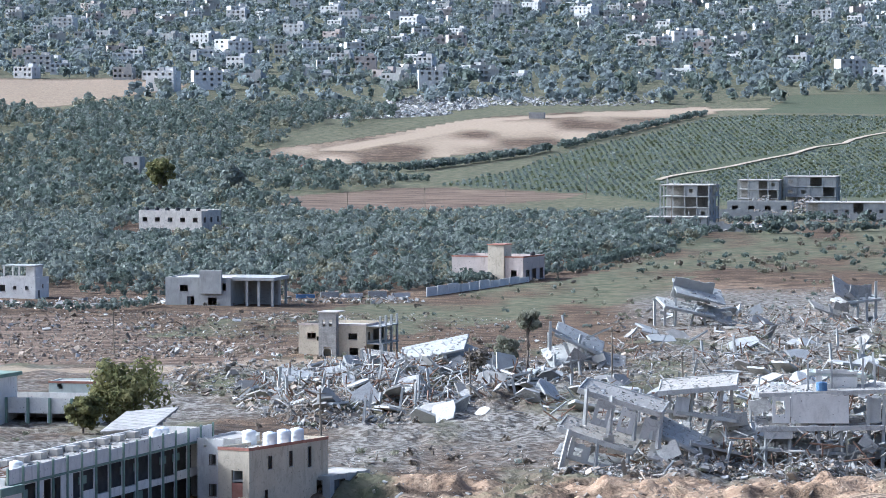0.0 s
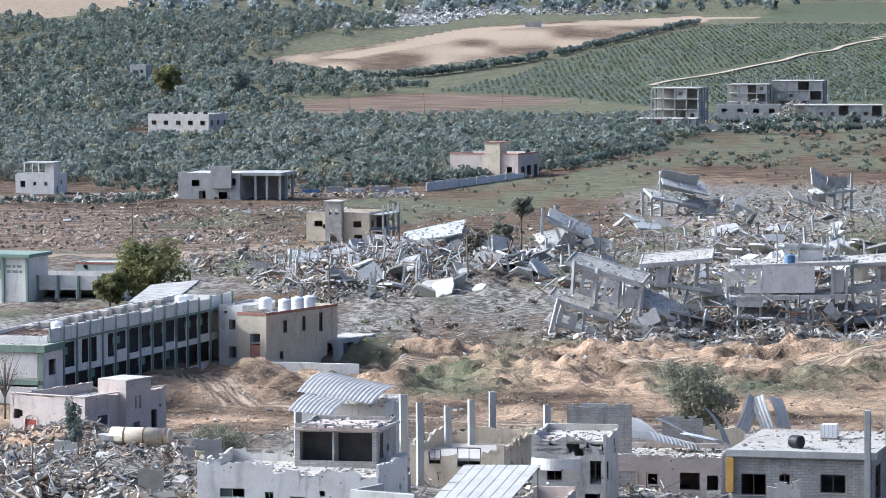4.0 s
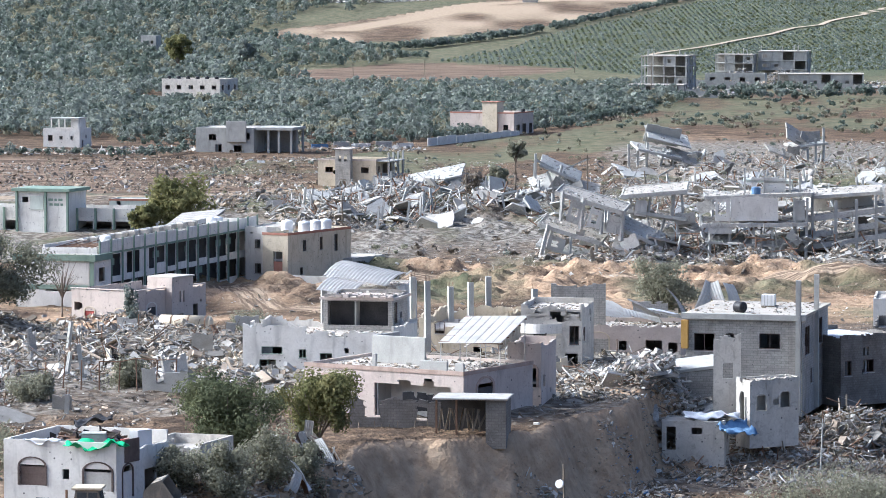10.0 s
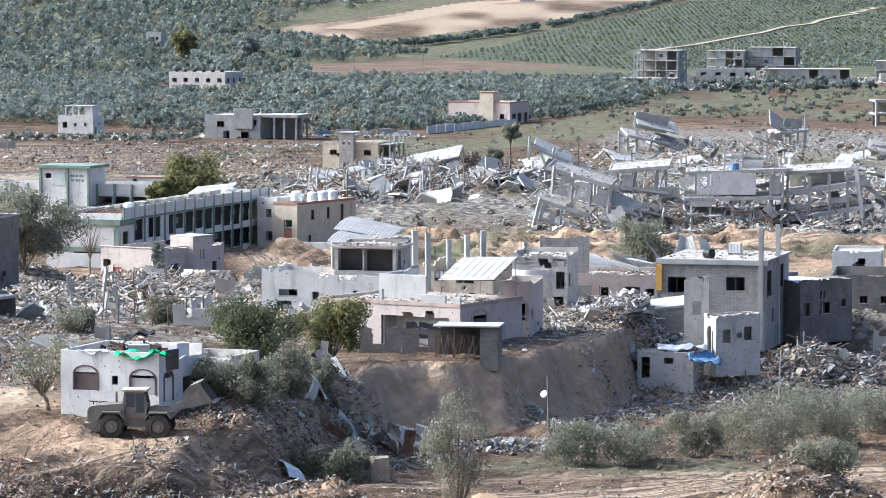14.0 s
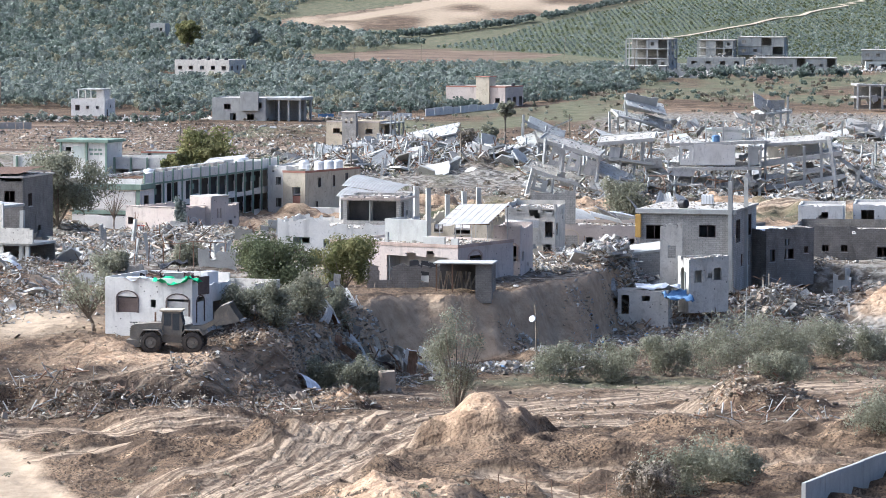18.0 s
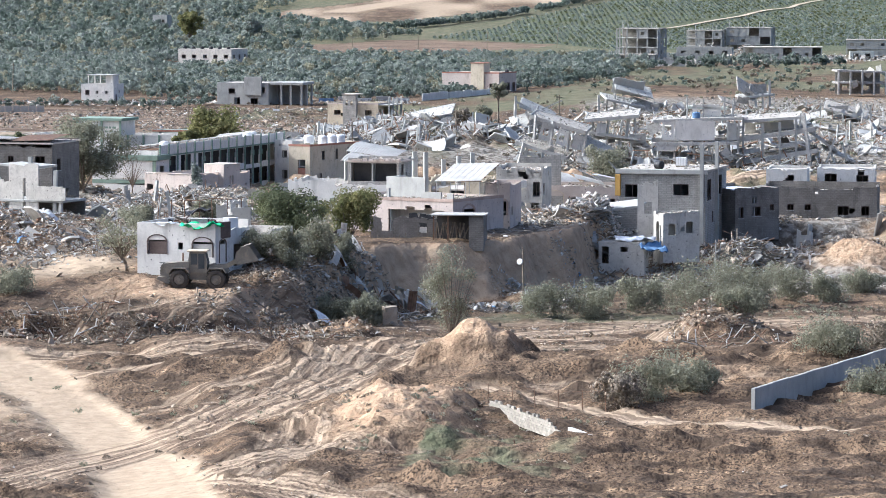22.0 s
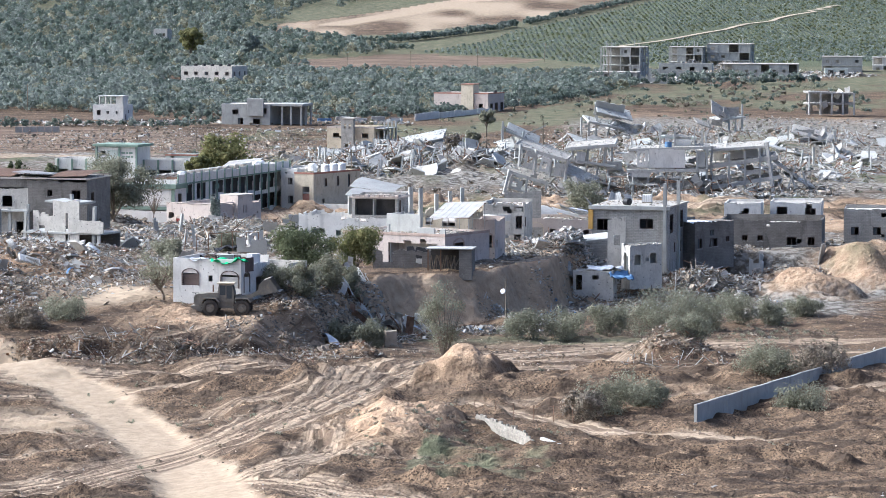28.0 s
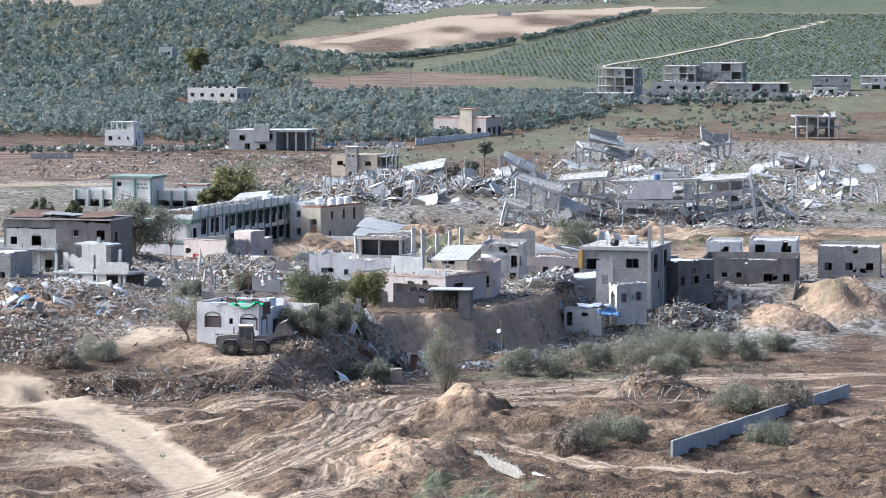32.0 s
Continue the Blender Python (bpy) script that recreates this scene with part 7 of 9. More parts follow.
# ---- collapsed blocks beyond the craters ----
def pancake(label, x, y, z, turn, decks, posts=(), panels=(), name="collapsed_building"):
    """A fallen building: tilted decks with edge bands, leaning posts and wall panels, in its own frame (x along the front, y back)."""
    t = thing(name, pose(x, y, z, 0, 0, turn), label, "ruin")
    for cx, cy, cz, w, d, rx, ry, rz, mt, rim in decks:
        m = pose(cx, cy, cz, rx, ry, rz)
        g = Geo()
        slabbed(g, -w / 2, w / 2, -d / 2, d / 2, -0.16, 0.16, m)
        dk_ = part("deck", g, M_LROOF if mt is M_WSLAB else mt, t)
        if rim:
            for x0, x1, y0, y1 in ((-w / 2, w / 2, -d / 2 - 0.2, -d / 2 - 0.003), (-w / 2, w / 2, d / 2 + 0.003, d / 2 + 0.2), (-w / 2 - 0.2, -w / 2 - 0.003, -d / 2, d / 2), (w / 2 + 0.003, w / 2 + 0.2, -d / 2, d / 2)):
                g = Geo()
                slabbed(g, x0, x1, y0, y1, -0.35, rim, m)
                part("rim", g, mt, dk_)
    for x0, y0, z0, x1, y1, z1, r in posts:
        g = Geo()
        d = Vector((x1 - x0, y1 - y0, z1 - z0))
        m = Matrix.Translation((x0, y0, z0)) @ d.to_track_quat("Z", "Y").to_matrix().to_4x4()
        g.box(-r, r, -r, r, 0, d.length, m, jit=0.03)
        part("post", g, M_CONC if r < 0.24 else M_WSLAB, t)
    for cx, cy, cz, w, h, rx, ry, rz, mt, holes in panels:
        g = Geo()
        wall(g, pose(cx, cy, cz, rx, ry, rz) @ Matrix.Translation((-w / 2, 0, 0)), w, 0, h, 0.2, holes, 0.5)
        part("wall_panel", g, mt, t)
    q = random.Random(int(x * 7 + y))
    if decks:
        for k in range(7):
            cx, cy, cz, w, d = q.choice(decks)[:5]
            g = Geo()
            ww, hh = q.uniform(1.0, 3.0), q.uniform(0.8, 2.2)
            wall(g, pose(cx + w * q.uniform(-0.5, 0.5), cy - d * q.uniform(0.2, 0.6), cz * q.uniform(0.3, 1.0), q.gauss(0, 35), q.gauss(0, 30), q.uniform(-60, 60)) @ Matrix.Translation((-ww / 2, 0, 0)), ww, 0, hh, 0.18, [], hh * 0.6)
            part("loose_panel", g, q.choice((M_WHITE, M_CONC, M_WSLAB, M_GREY)), t)
        for k, (cx, cy, cz, w, d, rx, ry, rz, mt, rim) in enumerate(decks):
            strewn("broken plaster and blocks lying on a fallen deck", t.matrix_basis @ pose(cx, cy, cz, rx, ry, rz), -w / 2, w / 2, -d / 2, d / 2, 0.16, int(w * d * 2.6), int(x * 13 + y + k), [M_RUBBLE, M_CONC, M_WSLAB], (0.05, 0.36))
    return t


q = random.Random(12)
pancake("tilted white apartment block folded over its lowest floor", 22, 488, 0.4, 0,
        [(0.4, 5, 9.2, 10.4, 9, 4, 16, -8, M_WSLAB, 0.35), (-2.6, 4.5, 4.6, 9.6, 8.5, 5, 17, -8, M_WSLAB, 0.3), (-4.0, 4, 1.8, 8, 8, 4, 14, -6, M_CONC, 0.0), (7.0, 5, 4.8, 7.5, 8, 6, 24, -14, M_CONC, 0.1), (11.0, 4.5, 2.6, 6.5, 7, -8, 12, 10, M_RUBBLE, 0.0), (6.0, 1.0, 2.2, 5.5, 4, 24, 16, -5, M_WSLAB, 0.0)],
        [(-7.8, 0, 0, -6.4, 0.4, 5.6, 0.26), (-7.0, 5, 0, -5.2, 5, 6, 0.26), (-4.6, 0.2, 6.2, -4.3, 0.6, 10.6, 0.2), (-1.6, 0.2, 5.0, -1.2, 0.6, 9.6, 0.26), (1.4, 0.2, 4.2, 1.8, 0.6, 8.8, 0.2), (4.4, 0.4, 3.2, 4.8, 0.8, 7.8, 0.26), (-3.4, 0, 0, -3.0, 0.3, 4.0, 0.18), (0.6, 0, 0, 0.8, 0.3, 3.0, 0.18), (3.6, 0.2, 0, 4.2, 0.3, 2.6, 0.18), (8.0, 0.5, 0, 8.6, 0.8, 4.2, 0.16), (10.5, 0.5, 0, 9.6, 0.8, 3.4, 0.16), (12.6, 1, 0, 13.6, 1.4, 4.0, 0.16)],
        [(-2.8, 0.3, 6.0, 2.2, 3.4, 4, 16, 0, M_WSLAB, [(0.5, 1.5, 0.9, 2.2)]), (0.2, 0.4, 5.2, 2.0, 3.2, 4, 16, 0, M_WHITE, [(0.4, 1.3, 0.6, 2.0)]), (3.2, 0.5, 4.4, 2.2, 2.6, 4, 16, 0, M_WSLAB, []), (-5.5, 0.1, 1.8, 2.6, 2.2, 4, 14, 0, M_CONC, [(0.6, 1.6, 0.5, 1.5)])])
pancake("fallen house with a pale roof slab on crushed floors", 32, 498, 0.5, 0,
        [(0.3, 4, 10.0, 9.6, 9, 5, -5, -6, M_WSLAB, 0.3), (1, 4, 6.0, 9, 8, -6, 8, -10, M_CONC, 0.1), (3.5, 3, 3.6, 7, 6, 10, -16, 6, M_CONC, 0.0), (-2.5, 2, 3.2, 6, 5, 14, 18, 10, M_RUBBLE, 0.0)],
        [(2.6, 0.5, 6.0, 3.0, 0.6, 9.8, 0.26), (4.4, 1, 5.8, 4.2, 1, 9.8, 0.18), (-3.4, 1, 5.6, -3.6, 1, 9.2, 0.18), (-1.0, 0.6, 5.6, -0.6, 0.8, 9.4, 0.16), (0.6, 0.4, 2.0, 1.6, 0.8, 6.0, 0.16), (-4.6, 0.6, 0, -3.4, 0.6, 5.2, 0.16), (4.6, 0.2, 0, 3.2, 0.6, 5.6, 0.16)],
        [(4.8, 0.2, 5.0, 3.0, 2.0, 8, -6, 0, M_WSLAB, []), (-2.2, 0.4, 6.2, 1.8, 2.6, 0, 8, 0, M_WHITE, [])])
pancake("white shelled house sunk onto its ground floor", 47.5, 494, 0.5, -3,
        [(0, 5, 9.6, 16, 9, 1, -2, 0, M_WSLAB, 0.2), (-0.6, 4.5, 5.4, 15.5, 9.5, 3, -1, 0, M_WSLAB, 0.25), (-2.5, 3.5, 2.6, 11, 7, 8, 3, 0, M_CONC, 0.0), (1.6, 6.5, 11.6, 7, 5, 0, 2, 0, M_LGREEN, 0.1), (6.0, 3.0, 3.0, 5, 6, 10, -10, 4, M_CONC, 0)],
        [(-7.4, 0.3, 0, -7.2, 0.4, 5.2, 0.18), (-4.2, 0.3, 0, -4.4, 0.4, 5.2, 0.18), (-1.0, 0.3, 0, -0.6, 0.4, 5.2, 0.18), (2.4, 0.3, 0, 2.0, 0.4, 5.2, 0.18), (5.4, 0.3, 0, 5.4, 0.4, 9.2, 0.2), (7.2, 0.5, 0, 7.4, 0.5, 9.2, 0.2), (-2.0, 3, 9.7, -2.0, 3, 13.6, 0.12), (1.0, 3.4, 9.7, 1.0, 3.4, 13.2, 0.12), (4.8, 3.4, 9.7, 4.9, 3.4, 13.6, 0.14), (6.4, 3.4, 9.7, 6.3, 3.4, 12.8, 0.14)],
        [(-0.6, 0.2, 5.7, 7.2, 3.7, 0, 0, 0, M_WHITE, []), (-5.4, 0.3, 5.7, 2.2, 3.6, 0, 0, 0, M_WHITE, [(0.4, 1.6, 1.0, 2.8)]), (6.2, 0.3, 5.8, 1.6, 3.2, 0, 0, 0, M_CONC, []), (-5.8, -0.4, 3.8, 3.6, 1.7, 0, 0, 0, M_WSLAB, []), (1.6, 3.8, 9.8, 5.2, 2.4, 0, 0, 0, M_WHITE, [(0.8, 1.8, 0.6, 1.8)]), (2.0, 0.6, 0.2, 4, 3, 0, 0, 0, M_GREY, [(1, 2.6, 0.6, 2.0)])])
bt = thing("plastic_drum", pose(47.2, 495, 10.25), "blue plastic drum on a broken roof", "drum")
g = Geo()
g.tube((0, 0, 0), (0, 0, 1.0), 0.7, 0.7, 12)
part("body", g, M_BLUE, bt)
g = Geo()
g.tube((0, 0, 1.0), (0, 0, 1.08), 0.5, 0.45, 12)
part("lid", g, M_BLUE, bt)
pancake("long concrete frame that sags down to one end", 61, 496, 0.6, -3,
        [(0, 5, 6.6, 16, 10, 2, -8, 0, M_WSLAB, 0.5), (0.5, 4.5, 2.6, 16, 9.5, 2, -9, 0, M_WSLAB, 0.4), (0.5, 7.5, 9.6, 10.5, 7, 5, -4, 0, M_WSLAB, 0.2), (9.6, 5, 5.4, 6, 8, 0, 36, 0, M_CONC, 0.1), (12.4, 5, 3.0, 6, 7, 6, 22, 8, M_CONC, 0.0)],
        [(-7.6, -0.3, 0, -7.8, -0.3, 8.6, 0.2), (-5.0, -0.3, 0.4, -5.2, -0.3, 7.6, 0.2), (-1.6, -0.3, 0.8, -1.6, -0.3, 8.6, 0.22), (1.6, -0.3, 1.2, 1.5, -0.3, 8.8, 0.22), (4.6, -0.3, 1.4, 4.4, -0.3, 9.4, 0.22), (7.2, -0.3, 0.6, 5.8, 0.2, 10.6, 0.3), (9.6, 0, 0, 11.6, 0, 6.0, 0.18), (12.0, 0, 0, 10.6, 0.3, 4.4, 0.18), (14.6, 0, 0, 13.0, 0, 4.8, 0.18), (-5.0, 4, 7.0, -5.0, 4, 9.6, 0.2), (5.4, 4.4, 8.0, 5.6, 4.4, 10.4, 0.2)],
        [(-3.4, 0.0, 3.2, 3.0, 1.0, 0, -8, 0, M_WSLAB, []), (3.0, 0.0, 4.2, 3.0, 1.0, 0, -8, 0, M_WSLAB, []), (0, 8.6, 6.8, 9, 2.2, 0, -6, 0, M_WHITE, [(2, 3, 0.5, 1.5)])])
pancake("grey house folded into a heap of slabs", 49, 772, 0.6, 8,
        [(1.5, 4, 6.4, 10, 8, 18, 14, 0, M_CONC, 0.0), (-1.5, 2, 3.6, 10, 8, 10, 12, 4, M_CONC, 0.15), (4.0, 1.0, 2.2, 7, 6, 24, 18, 0, M_RUBBLE, 0.0)],
        [(-8, 0, 0, -8, 0, 5, 0.25), (-6, 0, 0, -6, 0, 5, 0.25), (-7, 0.2, 2.6, -5.8, 0.2, 2.8, 0.3), (-4, 0, 0, -3.8, 0, 5.4, 0.22), (-1, 0, 0, 0.2, 0, 4.2, 0.2), (2, -0.4, 0, 1.2, 0, 3.6, 0.2), (5.4, -0.4, 0, 6.4, 0, 3.2, 0.2), (-3.4, 4, 0, -3.4, 4, 8.4, 0.22)],
        [(0, 5, 4.8, 8, 4.4, 24, 10, 0, M_CONC, [])])
pancake("ruin with a white slab standing on edge", 78.5, 776, 1.0, 10,
        [(0.2, 2, 6.2, 5, 6, 38, 30, 10, M_WSLAB, 0.0), (3.0, 3, 4.4, 8, 7, 4, -6, 0, M_CONC, 0.1), (-3, 2, 2.4, 7, 6, 12, 20, 0, M_RUBBLE, 0)],
        [(2.6, 0, 0, 2.6, 0, 5.2, 0.22), (4.4, 0, 0, 4.4, 0, 5.6, 0.22), (6.2, 0, 0, 6.2, 0, 8.0, 0.22), (-2, 0, 0, -3.2, 0, 3.6, 0.2)],
        [(3.4, 3.0, 4.6, 5.6, 2.6, 0, 0, 0, M_GREY, [])])
pancake("crushed house with beams pointing up", 22, 650, 0.8, 0,
        [(0.5, 3, 5.4, 8, 7, 14, 24, 0, M_CONC, 0.1), (-1.8, 1.4, 3.0, 7, 6, 26, -14, 10, M_CONC, 0.0), (4.0, 2, 2.2, 8, 6, 16, 12, 0, M_RUBBLE, 0.0)],
        [(-4.6, 0, 0, -4.4, 0, 8.4, 0.24), (-4.4, 0, 7.2, -1.0, 0.4, 5.4, 0.2), (-0.6, -0.4, 1.0, 0.6, 0, 6.2, 0.2), (-0.6, -0.6, 1.0, -2.2, 0, 5.0, 0.2), (2.2, -0.4, 0.6, 1.0, 0.2, 5.0, 0.2), (1.4, 2, 5.4, 5.8, 1.4, 7.4, 0.14), (-4.6, 4, 0, -4.6, 4, 6.4, 0.22)],
        [(-1.2, -0.6, 0.8, 2.6, 3.4, 18, 30, 10, M_GREY, [])])
pancake("concrete frame house with caved floors", -4, 628, 1.6, -8,
        [(2, 3, 4.4, 11, 9, 12, -12, 0, M_CONC, 0.0), (-5, 2, 2.6, 9, 8, 14, 8, 10, M_WSLAB, 0.0), (8.0, 3, 3.0, 7, 7, 22, 20, -8, M_STEEL, 0.0), (-1, -4, 1.6, 8, 5, 16, 4, 5, M_RUBBLE, 0.0)],
        [(-9, 0, 0, -9, 0, 4.4, 0.2), (-6, 3, 0, -6.2, 3, 5.2, 0.2), (-2, 0, 0, -2.4, 0, 4.6, 0.2), (4, -1, 0, 4.6, -1, 3.8, 0.2), (10, 0, 0, 10, 0, 4.6, 0.24), (12, 1, 0, 12, 1, 3.6, 0.22)],
        [(11, 0.4, 0.2, 4.4, 3.4, 0, 4, 0, M_CONC, [(1, 2, 0.8, 2.0)]), (-8.0, 2, 0, 4, 2.8, 6, 0, 0, M_GREY, []), (5.5, -2.2, 0, 3.2, 2.4, 8, 0, 20, M_WHITE, [])])
pancake("row of broken walls at the rubble's edge", 12, 585, 0.8, 4,
        [(0, 2, 2.6, 7, 5, 8, 8, 0, M_CONC, 0.0)],
        [(-5, 0, 0, -5, 0, 4.6, 0.2), (-2.4, 0, 0, -2.4, 0, 3.8, 0.2), (3.0, 0, 0, 3.1, 0, 4.2, 0.2)],
        [(-3.6, 0.3, 0, 2.4, 2.6, 0, 0, 0, M_GREY, []), (1.4, 0.3, 0, 3.0, 3.0, 0, 0, 0, M_CONC, [(0.8, 1.6, 0.8, 2.0)]), (5.0, 0.6, 0, 2.4, 2.4, 0, 0, 12, M_WHITE, [])])
pancake("slab pile of a flattened grey house", -20, 600, 1.2, 10, [(0, 2, 2.4, 9, 8, 10, 8, 0, M_CONC, 0.0), (3, -2, 1.6, 8, 6, -6, 14, 20, M_WSLAB, 0.0)], [(-5, 0, 0, -4.6, 0, 4.4, 0.2), (-3, 2, 0, -3, 2, 4.0, 0.2), (2, 0, 0, 1.6, 0, 3.6, 0.2)], [(-2.0, 0.4, 0, 4.0, 2.4, 8, 0, 0, M_CONC, [])])
pancake("heap of slabs with one wall standing", 96, 700, 1.0, -6, [(0, 2, 3.4, 10, 8, 12, 14, 0, M_WSLAB, 0.1), (-5, 1, 2.0, 8, 7, 16, -12, 8, M_CONC, 0.0)], [(-6, 0, 0, -6, 0, 5, 0.2), (3, 0, 0, 3.4, 0, 5.2, 0.2), (6, 0, 0, 5.6, 0, 4.2, 0.2)], [(-2, 0.3, 0, 5, 4.4, 0, 0, 0, M_GREY, [(1, 2, 1, 2.2), (3, 4, 1, 2.2)])])
pancake("dark burnt frame of a roofless house", 122, 905, 1.4, 4, [(0, 5, 6.6, 14, 9, 0, 2, 0, M_GREY, 0.2), (0, 5, 3.4, 14, 9, 0, 0, 0, M_GREY, 0.1)], [(k * 3.4 - 6.8, 0.2, 0, k * 3.4 - 6.8, 0.2, 6.6, 0.25) for k in range(5)], [(0, 8, 0, 13, 6.4, 0, 0, 0, M_GREY, [(2, 4, 1, 2.6), (8, 10, 1, 2.6)])])


# ---- houses along the groves ----
b1 = house("beige two-storey villa with an arched stair front", -13.4, 689, 18, 12.4, 11, -0.4, 6.2, M_BEIGE,
           {"front": [(1.6, 3.2, 3.9, 5.0), (1.4, 3.0, 1.2, 2.5), (9.2, 10.8, 3.9, 5.0), (5.4, 6.0, 4.0, 4.6)], "side": [(1.0, 2.4, 3.8, 5.2), (4.0, 9.8, 0.4, 2.8), (4.0, 9.8, 3.6, 5.6)]}, 2, 0.5, trim=M_PINK)
st = Geo()
wall(st, Matrix.Translation((-8.2, -1.4, 0)), 3.2, -1, 8.6, 0.2, [(0.7, 1.25, 6.2, 7.4), (1.9, 2.45, 6.2, 7.4), (0.9, 2.3, 0, 2.6)])
part("stair_front", st, M_GREY, b1, "grey stair front with small arches")
for x in (-8.2, -5.2):
    st = Geo()
    slabbed(st, x, x + 0.2, -1.19, -0.003, -1, 8.6)
    part("stair_side", st, M_GREY, b1)
st = Geo()
slabbed(st, -8.4, -4.8, -1.6, 3.0, 8.604, 8.8)
part("stair_roof", st, M_ROOF, b1)
arch_trim(b1, Matrix.Translation((-8.2, -1.4, 0)), 0.9, 2.3, 0.0, 2.0, M_WHITE)
for x, y in ((2.2, 0.6), (2.2, 3.6), (2.2, 6.6), (2.2, 9.6)):
    st = Geo()
    slabbed(st, x, x + 0.35, y, y + 0.35, -1, 8.0)
    part("balcony_column", st, M_CONC, b1)
st = Geo()
slabbed(st, 0.01, 2.7, 0.4, 10.2, 3.1, 3.35)
part("balcony_slab", st, M_CONC, b1)
st = Geo()
slabbed(st, 0.01, 2.7, 0.4, 10.2, 6.1, 6.3)
part("balcony_slab", st, M_CONC, b1)
w1 = house("white two-storey house with a burnt window", -88.0, 858, 16, 9.4, 8, 0.2, 5.6, M_WHITE, {"front": [(7.0, 8.2, 2.4, 3.8), (4.4, 5.2, 2.8, 3.6), (1.6, 2.4, 2.8, 3.6)], "side": [(1.6, 2.6, 0.4, 2.6), (4.0, 4.8, 3.0, 3.8)]}, 1, 0.5)
st = Geo()
slabbed(st, -8.6, -1.0, 2.0, 7.6, 7.7, 7.95)
part("upper_roof", st, M_CONC, w1, "thin roof slab on open posts")
for x, y in ((-8.3, 2.2), (-1.4, 2.2), (-8.3, 7.2), (-1.4, 7.2), (-4.8, 2.2)):
    st = Geo()
    slabbed(st, x, x + 0.25, y, y + 0.25, 5.1, 7.7)
    part("post", st, M_WHITE, w1)
st = Geo()
slabbed(st, -3.4, -1.2, 3.0, 7.0, 5.1, 7.69)
part("upper_wall", st, M_WHITE, w1)
w2 = house("unfinished grey villa with a deep porch", -44.8, 838, 14, 14.4, 14, 0.0, 6.6, M_CONC, {"front": [(1.0, 4.0, 3.9, 5.4), (9.4, 11.2, 3.6, 5.0), (8, 9.6, 0.8, 2.6), (3, 5, 0.8, 2.4)]}, 2, 0.2)
st = Geo()
slabbed(st, 0.2, 9.4, 0.6, 12, 6.0, 6.7)
part("porch_roof", st, M_CONC, w2, "cantilevered concrete porch roof")
for x, y in ((8.6, 1.0), (5.6, 1.0), (8.6, 6.0), (8.6, 11.0), (3.0, 1.0)):
    st = Geo()
    slabbed(st, x, x + 0.5, y, y + 0.5, -1, 6.0)
    part("porch_column", st, M_CONC, w2)
st = Geo()
slabbed(st, 0.2, 8.4, 8.0, 8.25, -1, 5.98)
part("porch_wall", st, M_GREY, w2)
st = Geo()
slabbed(st, -6.6, -1.8, -0.8, -0.003, 3.2, 8.2)
part("stair_front", st, M_CONC, w2)
w3 = house("pink villa with an orange stair tower", 18.5, 920, 24, 18.0, 13, 1.0, 7.2, M_PINK, {"front": [(1.6, 3.0, 1.4, 3.0), (9.5, 11, 1.4, 2.8), (5.6, 6.6, 3.2, 4.6)], "side": [(1.6, 4.0, 0.6, 3.0), (5.6, 8.0, 0.6, 3.2), (10.0, 12.2, 0.6, 3.2)]}, 1, 0.6, trim=M_BRICK)
st = Geo()
slabbed(st, -8.6, -4.6, -0.6, 4.0, 0.2, 8.8)
part("stair_tower", st, M_BEIGE, w3, "orange-beige stair tower")
st = Geo()
slabbed(st, -8.8, -4.4, -0.8, 4.2, 8.804, 9.0)
part("tower_roof", st, M_BRICK, w3)
water_tank(21, 931, 6.6, 0.6, 1.2, M_BLACK, "black water tank on a pink villa")
# long white garden wall in front of it
wl = thing("garden_wall", pose(-3.5, 874, 0.6), "long white garden wall with gaps", "wall")
for k in range(10):
    x0, y0 = 2.35 * k, 4.6 * k
    g = Geo()
    slabbed(g, 0, 4.9, 0, 0.25, -1.5, 2.0 + 0.15 * (k % 3), pose(x0, y0, 0, 0, 0, 62))
    part("wall_panel", g, M_WHITE, wl)
wl = thing("garden_wall", pose(-32, 866, 0.2), "broken white wall and sheeting by the field", "wall")
for k in range(5):
    g = Geo()
    slabbed(g, 0, 4.2, 0, 0.2, -1.5, 1.3 + 0.5 * (k % 2), pose(5.2 * k, 1.5 * k, 0, 8 * (k % 2), 0, 16))
    part("wall_panel", g, M_WSLAB if k % 2 else M_BLUE if k == 0 else M_WHITE, wl)
wl = thing("fence", pose(-112, 786, 0.2), "whitish sheet fence at the field edge", "fence")
for k in range(6):
    g = Geo()
    slabbed(g, 0, 1.9, 0, 0.06, -0.6, 2.0, pose(2.0 * k, 0.3 * k, 0, 3, 0, 8))
    part("fence_panel", g, M_STEEL, wl)
w4 = house("long white house with black tanks on its roof", -72.6, 1196, 22, 21, 14, 2.0, 8.2, M_DIRTY, {"front": storeys(21, 5, 1.6, 1.3, (2.8,)), "side": storeys(14, 3, 1.4, 1.6, (2.6,))}, 1, 0.6, roof=M_LROOF)
for k in range(6):
    water_tank(-90 + 3.2 * k, 1209 - 1.2 * k, 7.4, 0.7, 1.5, M_BLACK, "black water tank on a long white house")
far_hut = house("red-roofed cottage behind the brown field", -52, 1650, 12, 11, 9, 4, 9.0, M_WHITE, {"front": storeys(11, 3, 1.2, 1.2, (1.6,))}, 1, 0.2)
g = Geo()
g.poly([Vector(v) for v in ((-11.8, -0.8, 5.2), (0.8, -0.8, 5.2), (0.8, 9.8, 5.2), (-11.8, 9.8, 5.2), (-8.5, 4.5, 7.8), (-2.5, 4.5, 7.8))], [(0, 1, 5, 4), (1, 2, 5), (2, 3, 4, 5), (3, 0, 4), (3, 2, 1, 0)])
